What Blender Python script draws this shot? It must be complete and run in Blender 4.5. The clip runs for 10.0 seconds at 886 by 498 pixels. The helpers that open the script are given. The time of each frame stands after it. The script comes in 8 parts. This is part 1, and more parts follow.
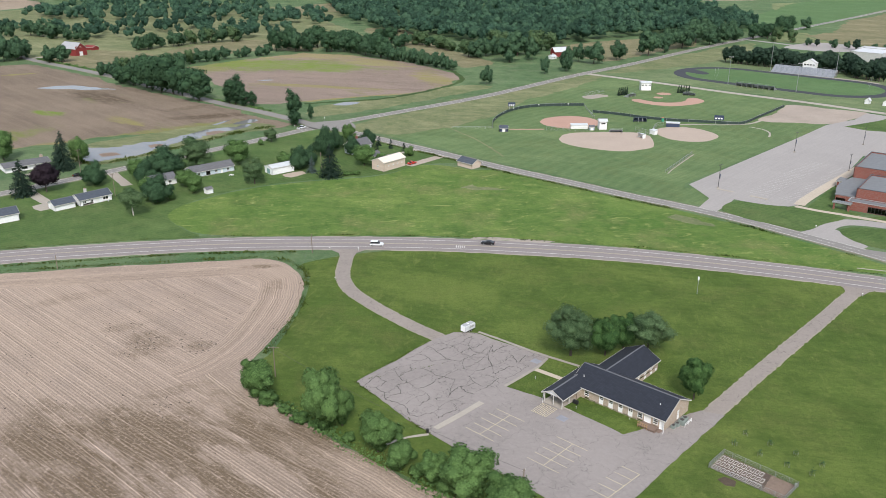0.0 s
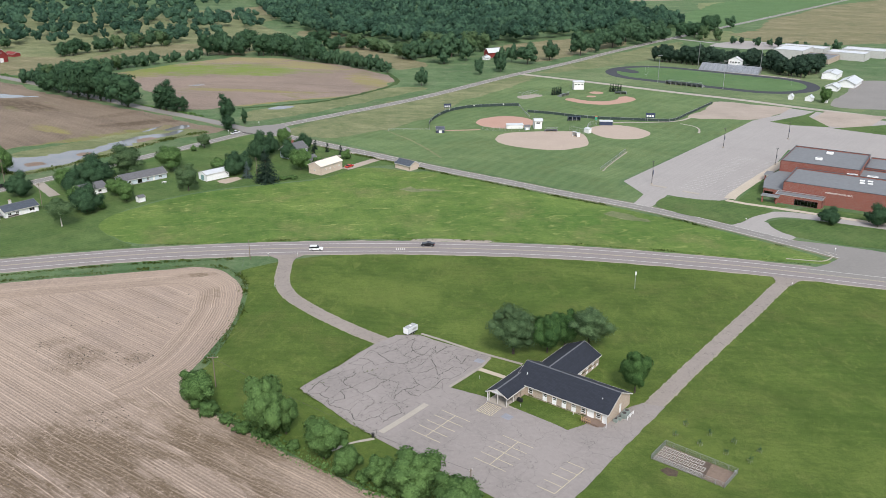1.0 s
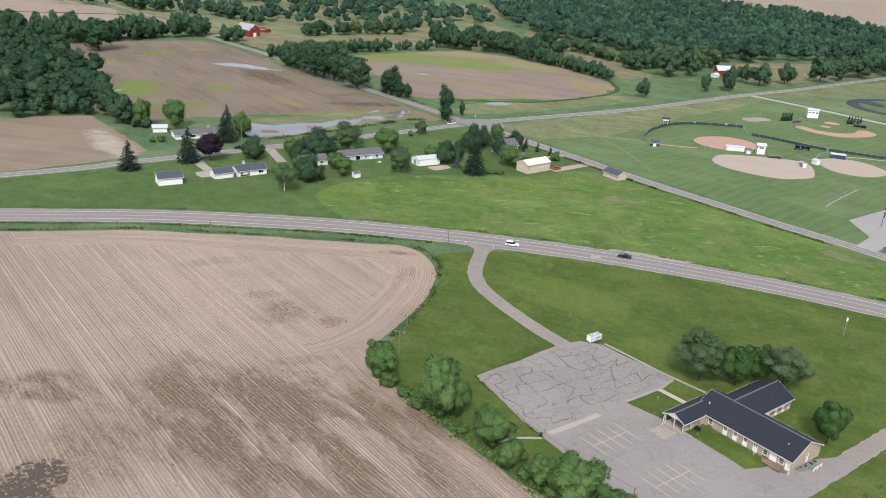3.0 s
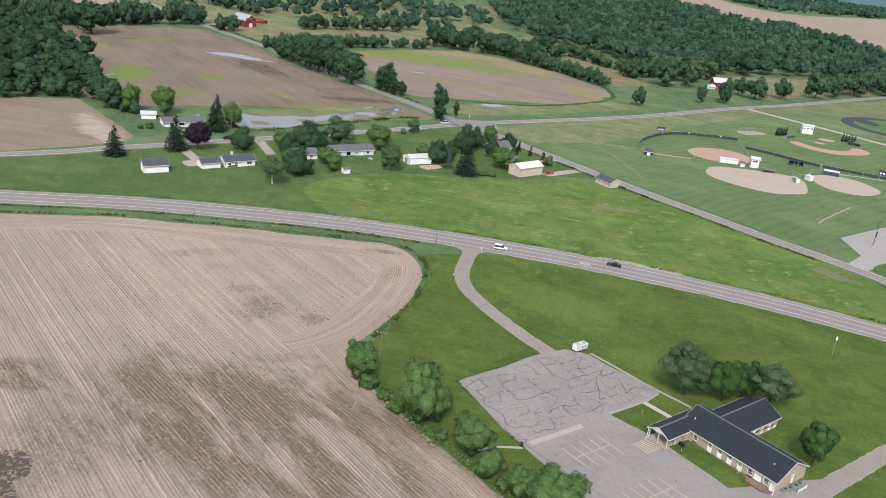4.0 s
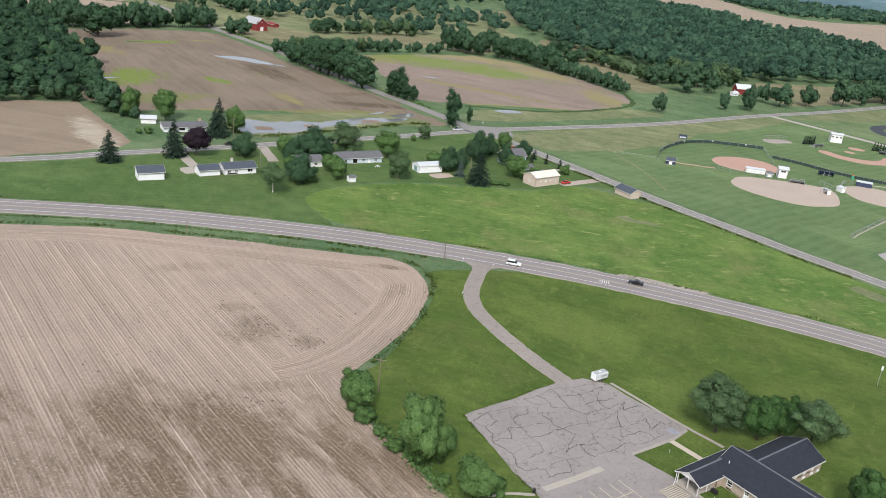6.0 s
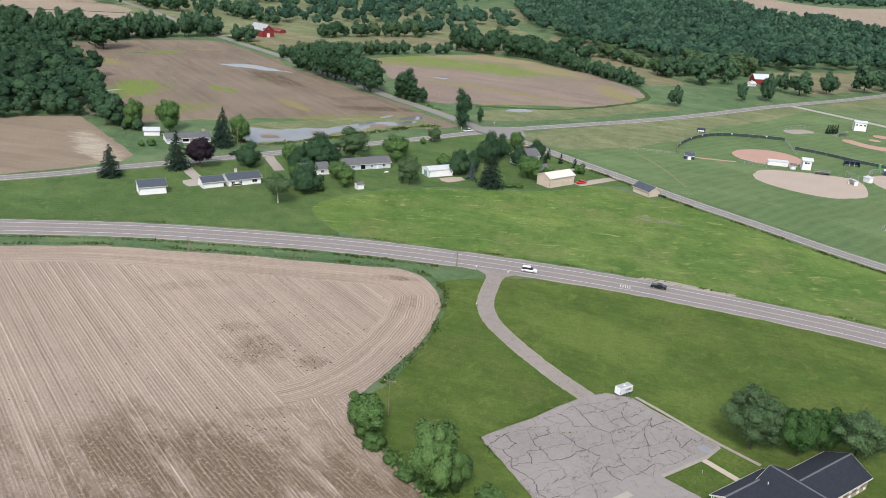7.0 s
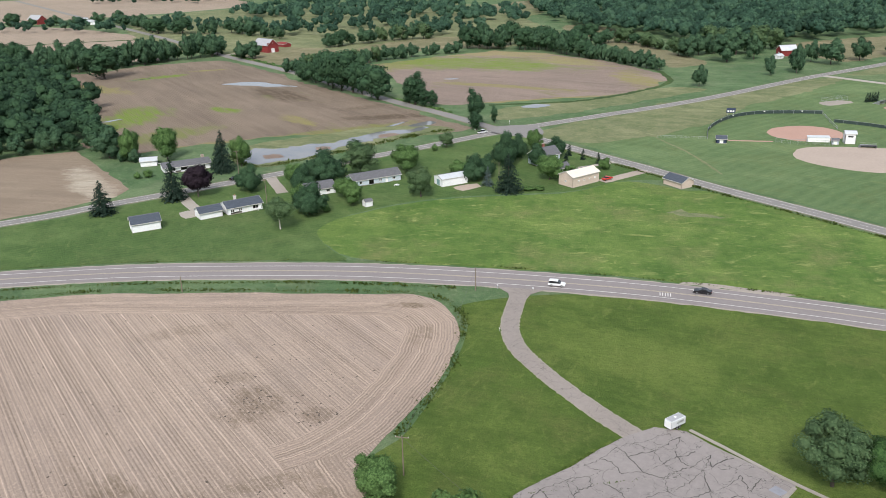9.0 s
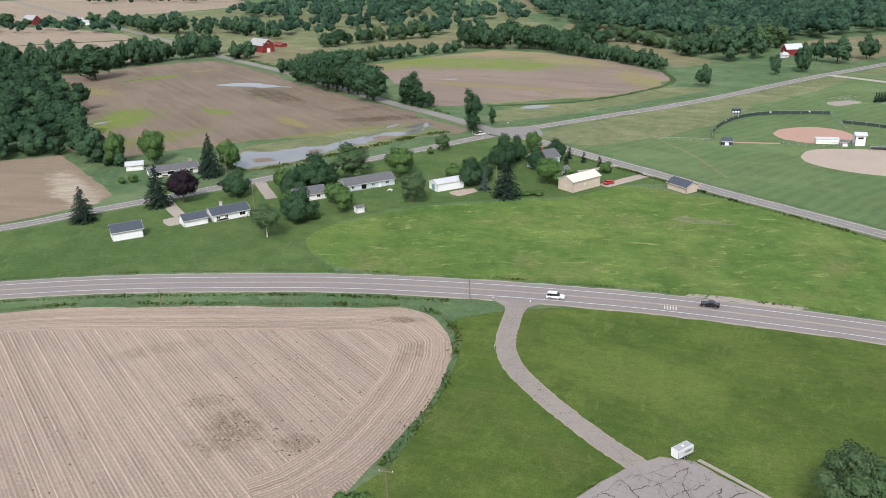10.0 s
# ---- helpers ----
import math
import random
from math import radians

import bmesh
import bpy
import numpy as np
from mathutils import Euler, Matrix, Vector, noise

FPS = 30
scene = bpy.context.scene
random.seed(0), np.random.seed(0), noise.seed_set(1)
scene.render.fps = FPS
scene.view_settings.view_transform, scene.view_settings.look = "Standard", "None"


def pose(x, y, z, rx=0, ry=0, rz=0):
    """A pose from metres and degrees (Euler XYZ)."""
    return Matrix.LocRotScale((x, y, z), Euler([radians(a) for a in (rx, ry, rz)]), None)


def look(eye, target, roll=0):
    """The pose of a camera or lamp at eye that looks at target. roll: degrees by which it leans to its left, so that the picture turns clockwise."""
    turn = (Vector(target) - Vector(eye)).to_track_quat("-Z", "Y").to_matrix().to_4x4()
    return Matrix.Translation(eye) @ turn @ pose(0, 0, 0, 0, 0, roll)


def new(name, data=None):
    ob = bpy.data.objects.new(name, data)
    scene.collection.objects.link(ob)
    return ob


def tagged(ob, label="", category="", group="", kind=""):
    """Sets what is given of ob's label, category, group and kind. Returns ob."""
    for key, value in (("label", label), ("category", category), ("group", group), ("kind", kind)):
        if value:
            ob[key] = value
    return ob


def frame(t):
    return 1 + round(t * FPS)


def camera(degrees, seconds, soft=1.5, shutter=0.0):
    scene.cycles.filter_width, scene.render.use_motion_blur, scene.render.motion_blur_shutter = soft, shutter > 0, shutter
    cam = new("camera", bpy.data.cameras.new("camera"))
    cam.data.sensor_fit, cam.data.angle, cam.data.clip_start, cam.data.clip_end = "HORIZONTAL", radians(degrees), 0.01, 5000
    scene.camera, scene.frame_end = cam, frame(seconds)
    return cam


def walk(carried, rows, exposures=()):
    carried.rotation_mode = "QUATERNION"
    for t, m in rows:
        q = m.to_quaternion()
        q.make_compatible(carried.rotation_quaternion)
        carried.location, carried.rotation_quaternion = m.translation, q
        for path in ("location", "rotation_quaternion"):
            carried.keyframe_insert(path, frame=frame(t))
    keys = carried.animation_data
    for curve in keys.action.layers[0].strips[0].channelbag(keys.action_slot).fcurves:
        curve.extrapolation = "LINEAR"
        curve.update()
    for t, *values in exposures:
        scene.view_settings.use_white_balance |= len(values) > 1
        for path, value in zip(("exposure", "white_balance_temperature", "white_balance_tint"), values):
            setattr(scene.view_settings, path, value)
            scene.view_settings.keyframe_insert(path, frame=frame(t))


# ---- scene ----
cam = camera(55.64, 10.0, soft=0.75)
# seconds, place in metres, yaw, pitch, roll in degrees
ROWS = [
    (0.0, 0.00, 0.00, 104.77, 0.000, -20.763, 0.217),
    (0.5, 0.04, -0.15, 105.02, 0.226, -20.770, 0.104),
    (1.0, -0.15, 0.42, 104.63, -4.394, -20.625, 0.114),
    (1.5, -0.10, 0.57, 104.63, -4.376, -20.612, 0.048),
    (2.0, -0.08, 0.03, 104.72, -0.448, -20.653, -0.044),
    (2.2, -0.25, -0.30, 104.62, 3.734, -20.660, -0.098),
    (2.3, 0.23, -0.41, 104.63, 1.624, -20.514, 10.576),
    (2.5, 0.25, -0.70, 103.93, 6.103, -20.565, 10.122),
    (2.7, 0.02, -1.20, 103.92, 10.055, -20.843, 2.849),
    (3.8, 0.03, 1.81, 102.80, 8.696, -20.646, 6.404),
    (4.0, -0.25, 3.54, 102.28, 8.980, -20.713, 6.186),
    (4.5, -0.65, 7.38, 101.06, 9.172, -20.618, 6.139),
    (5.0, -0.88, 11.99, 100.14, 9.153, -20.493, 6.699),
    (5.5, -1.16, 17.17, 99.34, 9.379, -20.442, 6.578),
    (6.0, -1.54, 22.82, 98.38, 10.134, -20.407, 6.237),
    (7.5, -2.34, 40.99, 95.96, 11.629, -20.517, 3.452),
    (8.0, -2.48, 47.35, 95.16, 11.727, -20.550, 3.528),
    (8.5, -2.81, 53.94, 94.30, 13.349, -20.528, -0.703),
    (9.0, -3.08, 60.35, 93.34, 13.640, -20.510, -1.336),
    (9.5, -3.31, 66.83, 92.49, 13.714, -20.525, -1.436),
    (10.0, -3.59, 73.18, 91.77, 13.766, -20.541, -1.486),
]
walk(cam, [(t, pose(x, y, z, 90 + pitch, 0, yaw) @ pose(0, 0, 0, 0, 0, roll)) for t, x, y, z, yaw, pitch, roll in ROWS])

# ---- light: a bright, thinly overcast sky ----
SUN_ELEVATION, SUN_AZIMUTH = 44.0, 176.0
world = bpy.data.worlds.new("overcast_sky")
scene.world = world
world.use_nodes = True
wn = world.node_tree
wn.nodes.clear()
sky = wn.nodes.new("ShaderNodeTexSky")
sky.sky_type, sky.sun_disc = "NISHITA", False
sky.sun_elevation, sky.sun_rotation = radians(SUN_ELEVATION), radians(SUN_AZIMUTH)
sky.air_density, sky.dust_density, sky.ozone_density = 1.0, 3.0, 1.0
veil = wn.nodes.new("ShaderNodeMixRGB")
veil.inputs[0].default_value = 0.55
veil.inputs[2].default_value = (8.5, 9.2, 10.4, 1)
back = wn.nodes.new("ShaderNodeBackground")
back.inputs["Strength"].default_value = 0.086
wout = wn.nodes.new("ShaderNodeOutputWorld")
wn.links.new(sky.outputs[0], veil.inputs[1])
wn.links.new(veil.outputs[0], back.inputs[0])
wn.links.new(back.outputs[0], wout.inputs[0])

sun_data = bpy.data.lights.new("sun", "SUN")
sun_data.energy, sun_data.angle, sun_data.color = 2.3, radians(14), (1.0, 0.97, 0.93)
sun_lamp = new("sun", sun_data)
az, el = radians(SUN_AZIMUTH), radians(SUN_ELEVATION)
sun_lamp.matrix_world = look((math.sin(az) * math.cos(el) * 500, math.cos(az) * math.cos(el) * 500, math.sin(el) * 500), (0, 0, 0))
scene.view_settings.exposure = 0.57

# ---- materials ----
def nd(nt, kind, **given):
    """A node; values that are sockets are linked, others set. Spaces in input names are written as _."""
    n = nt.nodes.new(kind)
    for key, value in given.items():
        if key == "p_operation":
            n.operation = value
        elif key == "p_blend_type":
            n.blend_type = value
        elif key == "p_clamp":
            n.clamp = value
        elif key == "p_feature":
            n.feature = value
        elif key == "p_bands_direction":
            n.bands_direction = value
        if key.startswith("p_"):
            continue
        k = int(key[1:]) if key[0] == "i" and key[1:].isdigit() else key.replace("_", " ")
        if isinstance(value, bpy.types.NodeSocket):
            nt.links.new(value, n.inputs[k])
        else:
            n.inputs[k].default_value = value
    return n


def rgb(c):
    return (c[0], c[1], c[2], 1.0)


def start(name):
    m = bpy.data.materials.new(name)
    m.use_nodes = True
    nt = m.node_tree
    return m, nt, nt.nodes["Principled BSDF"]


def place(nt):
    return nd(nt, "ShaderNodeNewGeometry").outputs["Position"]


def own(nt):
    return nd(nt, "ShaderNodeTexCoord").outputs["Object"]


def mixc(nt, fac, a, b, how="MIX"):
    n = nd(nt, "ShaderNodeMixRGB", p_blend_type=how)
    for i, v in ((0, fac), (1, a), (2, b)):
        if isinstance(v, bpy.types.NodeSocket):
            nt.links.new(v, n.inputs[i])
        else:
            n.inputs[i].default_value = v if i == 0 else rgb(v)
    return n.outputs[0]


def noise_of(nt, vec, scale, detail=4.0, rough=0.6, distort=0.0):
    return nd(nt, "ShaderNodeTexNoise", Vector=vec, Scale=scale, Detail=detail, Roughness=rough, Distortion=distort).outputs["Fac"]


def step(nt, value, lo, hi, a=0.0, b=1.0):
    n = nd(nt, "ShaderNodeMapRange", p_clamp=True, i0=value, i1=lo, i2=hi, i3=a, i4=b)
    return n.outputs[0]


def calc(nt, op, a, b=0.0):
    return nd(nt, "ShaderNodeMath", p_operation=op, i0=a, i1=b).outputs[0]


def turned(nt, vec, degrees, scale=(1, 1, 1)):
    """Coordinates turned about z, then stretched along the turned axes."""
    vec = nd(nt, "ShaderNodeMapping", Vector=vec, Rotation=(0, 0, radians(degrees))).outputs[0]
    return nd(nt, "ShaderNodeMapping", Vector=vec, Scale=scale).outputs[0] if scale != (1, 1, 1) else vec


def relief(nt, bsdf, height, strength=0.4, distance=0.05):
    nt.links.new(nd(nt, "ShaderNodeBump", Height=height, Strength=strength, Distance=distance).outputs[0], bsdf.inputs["Normal"])


def grass(name, dark, mid, light, stripe=None, patch=0.5, dry=(0.16, 0.15, 0.055), dry_amount=0.45, wisps=0.45):
    """Mown or rough grass: colour at four scales, dry blotches, and mowing stripes (degrees, metres, strength) where wanted."""
    m, nt, b = start(name)
    p = place(nt)
    big = step(nt, noise_of(nt, p, 0.02, 4, 0.6), 0.36, 0.66)
    med = step(nt, noise_of(nt, p, 0.13, 5, 0.7), 0.4, 0.64)
    fine = step(nt, noise_of(nt, p, 0.8, 5, 0.75), 0.36, 0.66)
    blade = noise_of(nt, p, 3.5, 4, 0.8)
    c = mixc(nt, big, mid, light)
    c = mixc(nt, calc(nt, "MULTIPLY", med, patch), c, dark)
    blotch = step(nt, noise_of(nt, p, 0.045, 6, 0.72), 0.5, 0.68)
    c = mixc(nt, calc(nt, "MULTIPLY", blotch, dry_amount), c, dry)
    shifted = nd(nt, "ShaderNodeVectorMath", p_operation="ADD", i0=p, i1=(371.0, 83.0, 0)).outputs[0]
    fresh = step(nt, noise_of(nt, turned(nt, shifted, 20, (0.6, 1, 1)), 0.034, 6, 0.66, 0.4), 0.5, 0.64)
    c = mixc(nt, calc(nt, "MULTIPLY", fresh, 0.52), c, tuple(k * v for k, v in zip((1.5, 1.42, 1.5), light)))
    deep = step(nt, noise_of(nt, turned(nt, shifted, 70, (0.6, 1, 1)), 0.055, 6, 0.7, 0.4), 0.52, 0.66)
    c = mixc(nt, calc(nt, "MULTIPLY", deep, 0.45), c, tuple(0.8 * v for v in dark))
    c = mixc(nt, calc(nt, "MULTIPLY", fine, 0.5), c, dark)
    tuft = step(nt, noise_of(nt, p, 0.5, 6, 0.8), 0.57, 0.69)
    c = mixc(nt, calc(nt, "MULTIPLY", tuft, 0.55), c, tuple(1.45 * v for v in light))
    wisp = step(nt, noise_of(nt, turned(nt, p, stripe[0] if stripe else 20, (0.45, 1, 1)), 0.33, 6, 0.74, 0.8), 0.55, 0.7)
    c = mixc(nt, calc(nt, "MULTIPLY", wisp, wisps), c, tuple(0.6 * a + 0.9 * b for a, b in zip(light, dry)))
    if stripe:
        w = nd(nt, "ShaderNodeTexWave", Vector=turned(nt, p, stripe[0]), Scale=0.314 / stripe[1], Distortion=9.0, Detail=5.0, Detail_Scale=0.35)
        c = mixc(nt, calc(nt, "MULTIPLY", w.outputs["Fac"], stripe[2]), c, tuple(1.15 * v for v in light))
        w = nd(nt, "ShaderNodeTexWave", Vector=turned(nt, p, stripe[0] + 3), Scale=0.314 / (stripe[1] * 0.37), Distortion=6.0, Detail=4.0, Detail_Scale=0.5)
        c = mixc(nt, calc(nt, "MULTIPLY", w.outputs["Fac"], stripe[2] * 0.8), c, dark)
    c = mixc(nt, step(nt, blade, 0.4, 0.66, 0.0, 0.6), c, tuple(0.75 * v for v in dark))
    nt.links.new(c, b.inputs["Base Color"])
    b.inputs["Roughness"].default_value = 0.95
    b.inputs["Specular IOR Level"].default_value = 0.1
    relief(nt, b, calc(nt, "ADD", blade, calc(nt, "MULTIPLY", fine, 1.5)), 0.7, 0.15)
    return m


def soil(name, pale, mid, dark, row=None, wet=0.5, weed=(0.2, 0.2, 0.05), weed_amount=0.0, damp=(), along_uv=False, tints=()):
    """Bare field with drill rows (degrees, metres), pale stubble and darker damp patches (x, y, length, width, degrees); tints: weedy or green patches likewise, with their colour."""
    m, nt, b = start(name)
    p = place(nt)
    angle = row[0] if row else 0
    big = step(nt, noise_of(nt, p, 0.012, 4, 0.6), 0.4, 0.62)
    med = step(nt, noise_of(nt, turned(nt, p, angle, (0.25, 1, 1)), 0.06, 6, 0.7), 0.47, 0.66)
    fine = noise_of(nt, p, 0.7, 6, 0.8)
    grain = noise_of(nt, p, 4.0, 4, 0.85)
    c = mixc(nt, big, mid, pale)
    c = mixc(nt, calc(nt, "MULTIPLY", med, wet), c, dark)
    c = mixc(nt, step(nt, fine, 0.4, 0.68, 0.0, 0.45), c, dark)
    strip = noise_of(nt, turned(nt, p, angle, (0.02, 1, 1)), 0.2, 5, 0.7)
    c = mixc(nt, step(nt, strip, 0.5, 0.68, 0.0, 0.22), c, tuple(1.18 * v for v in pale))
    c = mixc(nt, step(nt, strip, 0.34, 0.48, 0.25, 0.0), c, tuple(0.9 * v for v in dark))
    h = calc(nt, "ADD", grain, fine)
    if row:
        if along_uv:
            q = nd(nt, "ShaderNodeTexCoord").outputs["UV"]
            q = nd(nt, "ShaderNodeMapping", Vector=q, Rotation=(0, 0, radians(90))).outputs[0]
            streak = noise_of(nt, nd(nt, "ShaderNodeMapping", Vector=q, Scale=(0.03, 1.0, 1)).outputs[0], 1.1, 4, 0.65)
        else:
            q = turned(nt, p, angle)
            streak = noise_of(nt, turned(nt, p, angle, (0.03, 1.0, 1)), 1.1, 4, 0.65)
        for spacing, amount, bend, lo in ((row[1], 0.95, 0.3, 0.93), (row[1] * 0.52, 0.6, 0.3, 0.92), (row[1] * 0.31, 0.32, 0.5, 0.75), (row[1] * 4.3, 0.12, 0.8, 0.5)):
            w = nd(nt, "ShaderNodeTexWave", p_bands_direction="Y", Vector=q, Scale=0.314 / spacing, Distortion=bend, Detail=3.0, Detail_Scale=0.4, Detail_Roughness=0.6)
            here = step(nt, noise_of(nt, p, 1.1, 5, 0.8), 0.36, 0.56)
            amount_here = calc(nt, "MULTIPLY", calc(nt, "MULTIPLY", step(nt, w.outputs["Fac"], lo, 0.99), amount), calc(nt, "MULTIPLY", here, step(nt, streak, 0.3, 0.6)))
            c = mixc(nt, amount_here, c, tuple(min(1, 1.5 * v) for v in pale))
            h = calc(nt, "ADD", h, w.outputs["Fac"])
        c = mixc(nt, step(nt, streak, 0.5, 0.72, 0.0, 0.25), c, dark)
    for x, y, ln, wd, deg, tint, amount in [(*d, (0.76 * dark[0], 0.72 * dark[1], 0.6 * dark[2]), 0.85 if d[2] > 40 else 0.48) for d in damp]:
        q = nd(nt, "ShaderNodeVectorMath", p_operation="SUBTRACT", i0=p, i1=(x, y, 0)).outputs[0]
        q = nd(nt, "ShaderNodeMapping", Vector=turned(nt, q, -deg), Scale=(2.0 / ln, 2.0 / wd, 0)).outputs[0]
        r = nd(nt, "ShaderNodeVectorMath", p_operation="LENGTH", i0=q).outputs["Value"]
        rough = noise_of(nt, turned(nt, p, angle, (0.4, 1, 1)), 0.16, 8, 0.82)
        mask = step(nt, calc(nt, "ADD", r, calc(nt, "MULTIPLY", rough, 2.4)), 2.6, 1.9)
        mask = calc(nt, "MULTIPLY", mask, step(nt, noise_of(nt, turned(nt, p, angle, (0.3, 1, 1)), 0.24, 8, 0.8), 0.42, 0.52, 0.25, 1.0))
        c = mixc(nt, calc(nt, "MULTIPLY", mask, amount), c, tint)
    for x, y, ln, wd, deg, tint in tints:
        q = nd(nt, "ShaderNodeVectorMath", p_operation="SUBTRACT", i0=p, i1=(x, y, 0)).outputs[0]
        q = nd(nt, "ShaderNodeMapping", Vector=turned(nt, q, -deg), Scale=(2.0 / ln, 2.0 / wd, 0)).outputs[0]
        r = nd(nt, "ShaderNodeVectorMath", p_operation="LENGTH", i0=q).outputs["Value"]
        rough = calc(nt, "SUBTRACT", noise_of(nt, turned(nt, p, angle, (0.4, 1, 1)), 0.09, 8, 0.78), 0.5)
        mask = step(nt, calc(nt, "ADD", r, calc(nt, "MULTIPLY", rough, 3.2)), 1.15, 0.7)
        mask = calc(nt, "MULTIPLY", mask, step(nt, noise_of(nt, turned(nt, p, angle, (0.15, 1, 1)), 0.3, 5, 0.75), 0.36, 0.56, 0.3, 0.95))
        c = mixc(nt, mask, c, tint)
    if weed_amount:
        g = step(nt, noise_of(nt, turned(nt, p, 40, (0.5, 1, 1)), 0.025, 6, 0.65), 0.66 - weed_amount * 0.2, 0.76 - weed_amount * 0.2)
        c = mixc(nt, calc(nt, "MULTIPLY", g, 0.8), c, weed)
    clods = calc(nt, "MULTIPLY", step(nt, noise_of(nt, p, 0.9, 3, 0.5), 0.64, 0.7), step(nt, noise_of(nt, p, 0.05, 4, 0.6), 0.5, 0.6))
    c = mixc(nt, calc(nt, "MULTIPLY", clods, 0.8), c, tuple(0.45 * v for v in dark))
    speck = step(nt, noise_of(nt, p, 2.3, 4, 0.8), 0.57, 0.7, 0.0, 0.5)
    c = mixc(nt, speck, c, tuple(min(1, 1.45 * v) for v in pale))
    nt.links.new(mixc(nt, step(nt, noise_of(nt, p, 1.7, 5, 0.85), 0.47, 0.68, 0.0, 0.6), c, tuple(0.7 * v for v in dark)), b.inputs["Base Color"])
    b.inputs["Roughness"].default_value = 0.95
    b.inputs["Specular IOR Level"].default_value = 0.15
    relief(nt, b, h, 0.6, 0.12)
    return m


def stubble(name, pale, mid, dark, angle, damp=(), along_uv=False):
    """Drilled stubble: thin pale rows of uneven strength, dark furrows here and there, damp stains (x, y, length, width, degrees, strength)."""
    m, nt, b = start(name)
    p = place(nt)
    if along_uv:
        q = nd(nt, "ShaderNodeMapping", Vector=nd(nt, "ShaderNodeTexCoord").outputs["UV"], Rotation=(0, 0, radians(90))).outputs[0]
    else:
        q = turned(nt, p, angle)

    def drawn(along, scale, detail=4.0, rough=0.65):
        return noise_of(nt, nd(nt, "ShaderNodeMapping", Vector=q, Scale=(along, 1, 1)).outputs[0], scale, detail, rough)
    c = mixc(nt, step(nt, noise_of(nt, p, 0.011, 5, 0.62), 0.4, 0.62), mid, pale)
    c = mixc(nt, step(nt, noise_of(nt, p, 0.028, 6, 0.68), 0.5, 0.68, 0.0, 0.5), c, tuple(k * v for k, v in zip((0.8, 0.83, 0.9), mid)))
    c = mixc(nt, step(nt, drawn(0.06, 0.16, 6, 0.7), 0.48, 0.68, 0.0, 0.45), c, dark)
    inside_damp = 0.0
    for x, y, ln, wd, deg, amount in damp:
        r = nd(nt, "ShaderNodeVectorMath", p_operation="SUBTRACT", i0=p, i1=(x, y, 0)).outputs[0]
        r = nd(nt, "ShaderNodeMapping", Vector=turned(nt, r, -deg), Scale=(2.0 / ln, 2.0 / wd, 0)).outputs[0]
        r = nd(nt, "ShaderNodeVectorMath", p_operation="LENGTH", i0=r).outputs["Value"]
        edge = calc(nt, "SUBTRACT", noise_of(nt, turned(nt, p, 38, (0.45, 1, 1)), 0.07 if ln > 30 else 0.2, 7, 0.72), 0.5)
        mask = step(nt, calc(nt, "ADD", r, calc(nt, "MULTIPLY", edge, 2.2)), 1.12, 0.62)
        if ln > 30:
            blot = step(nt, noise_of(nt, turned(nt, p, 40, (0.28, 1, 1)), 0.105, 8, 0.72, 0.5), 0.41, 0.51, 0.06, 1.0)
        else:
            blot = step(nt, noise_of(nt, turned(nt, p, 38, (0.4, 1, 1)), 0.55, 6, 0.8), 0.4, 0.58, 0.1, 1.0)
        mask = calc(nt, "MULTIPLY", calc(nt, "MULTIPLY", mask, blot), amount)
        inside_damp = calc(nt, "MAXIMUM", mask, inside_damp)
    if damp:
        c = mixc(nt, inside_damp, c, tuple(k * v for k, v in zip((0.74, 0.71, 0.6), dark)))
    h = noise_of(nt, p, 2.2, 5, 0.8)
    spots = noise_of(nt, p, 1.3, 5, 0.8)
    for spacing, lo, amount, along, scale in ((2.3, 0.94, 0.95, 0.008, 0.33), (0.76, 0.74, 0.65, 0.012, 0.6), (1.14, 0.87, 0.8, 0.01, 0.45)):
        w = nd(nt, "ShaderNodeTexWave", p_bands_direction="Y", Vector=q, Scale=0.314 / spacing, Distortion=0.35, Detail=2.0, Detail_Scale=0.3, Detail_Roughness=0.6).outputs["Fac"]
        lit = calc(nt, "MULTIPLY", step(nt, w, lo, 0.99), step(nt, drawn(along, scale, 4, 0.75), 0.47, 0.6))
        lit = calc(nt, "MULTIPLY", lit, step(nt, drawn(0.12, 0.5, 6, 0.78), 0.36, 0.6, 0.15, 1.0))
        if damp:
            lit = calc(nt, "MULTIPLY", lit, step(nt, inside_damp, 0.0, 0.8, 1.0, 0.35))
        c = mixc(nt, calc(nt, "MULTIPLY", lit, amount), c, tuple(min(1, 1.5 * v) for v in pale))
        h = calc(nt, "ADD", h, calc(nt, "MULTIPLY", w, 0.5))
    w = nd(nt, "ShaderNodeTexWave", p_bands_direction="Y", Vector=q, Scale=0.314 / 0.76, Distortion=0.35, Detail=2.0, Detail_Scale=0.3, Phase_Offset=3.1).outputs["Fac"]
    furrow = calc(nt, "MULTIPLY", step(nt, w, 0.6, 0.98), step(nt, drawn(0.03, 0.5, 5, 0.75), 0.46, 0.62, 0.15, 0.75))
    c = mixc(nt, furrow, c, tuple(0.8 * v for v in dark))
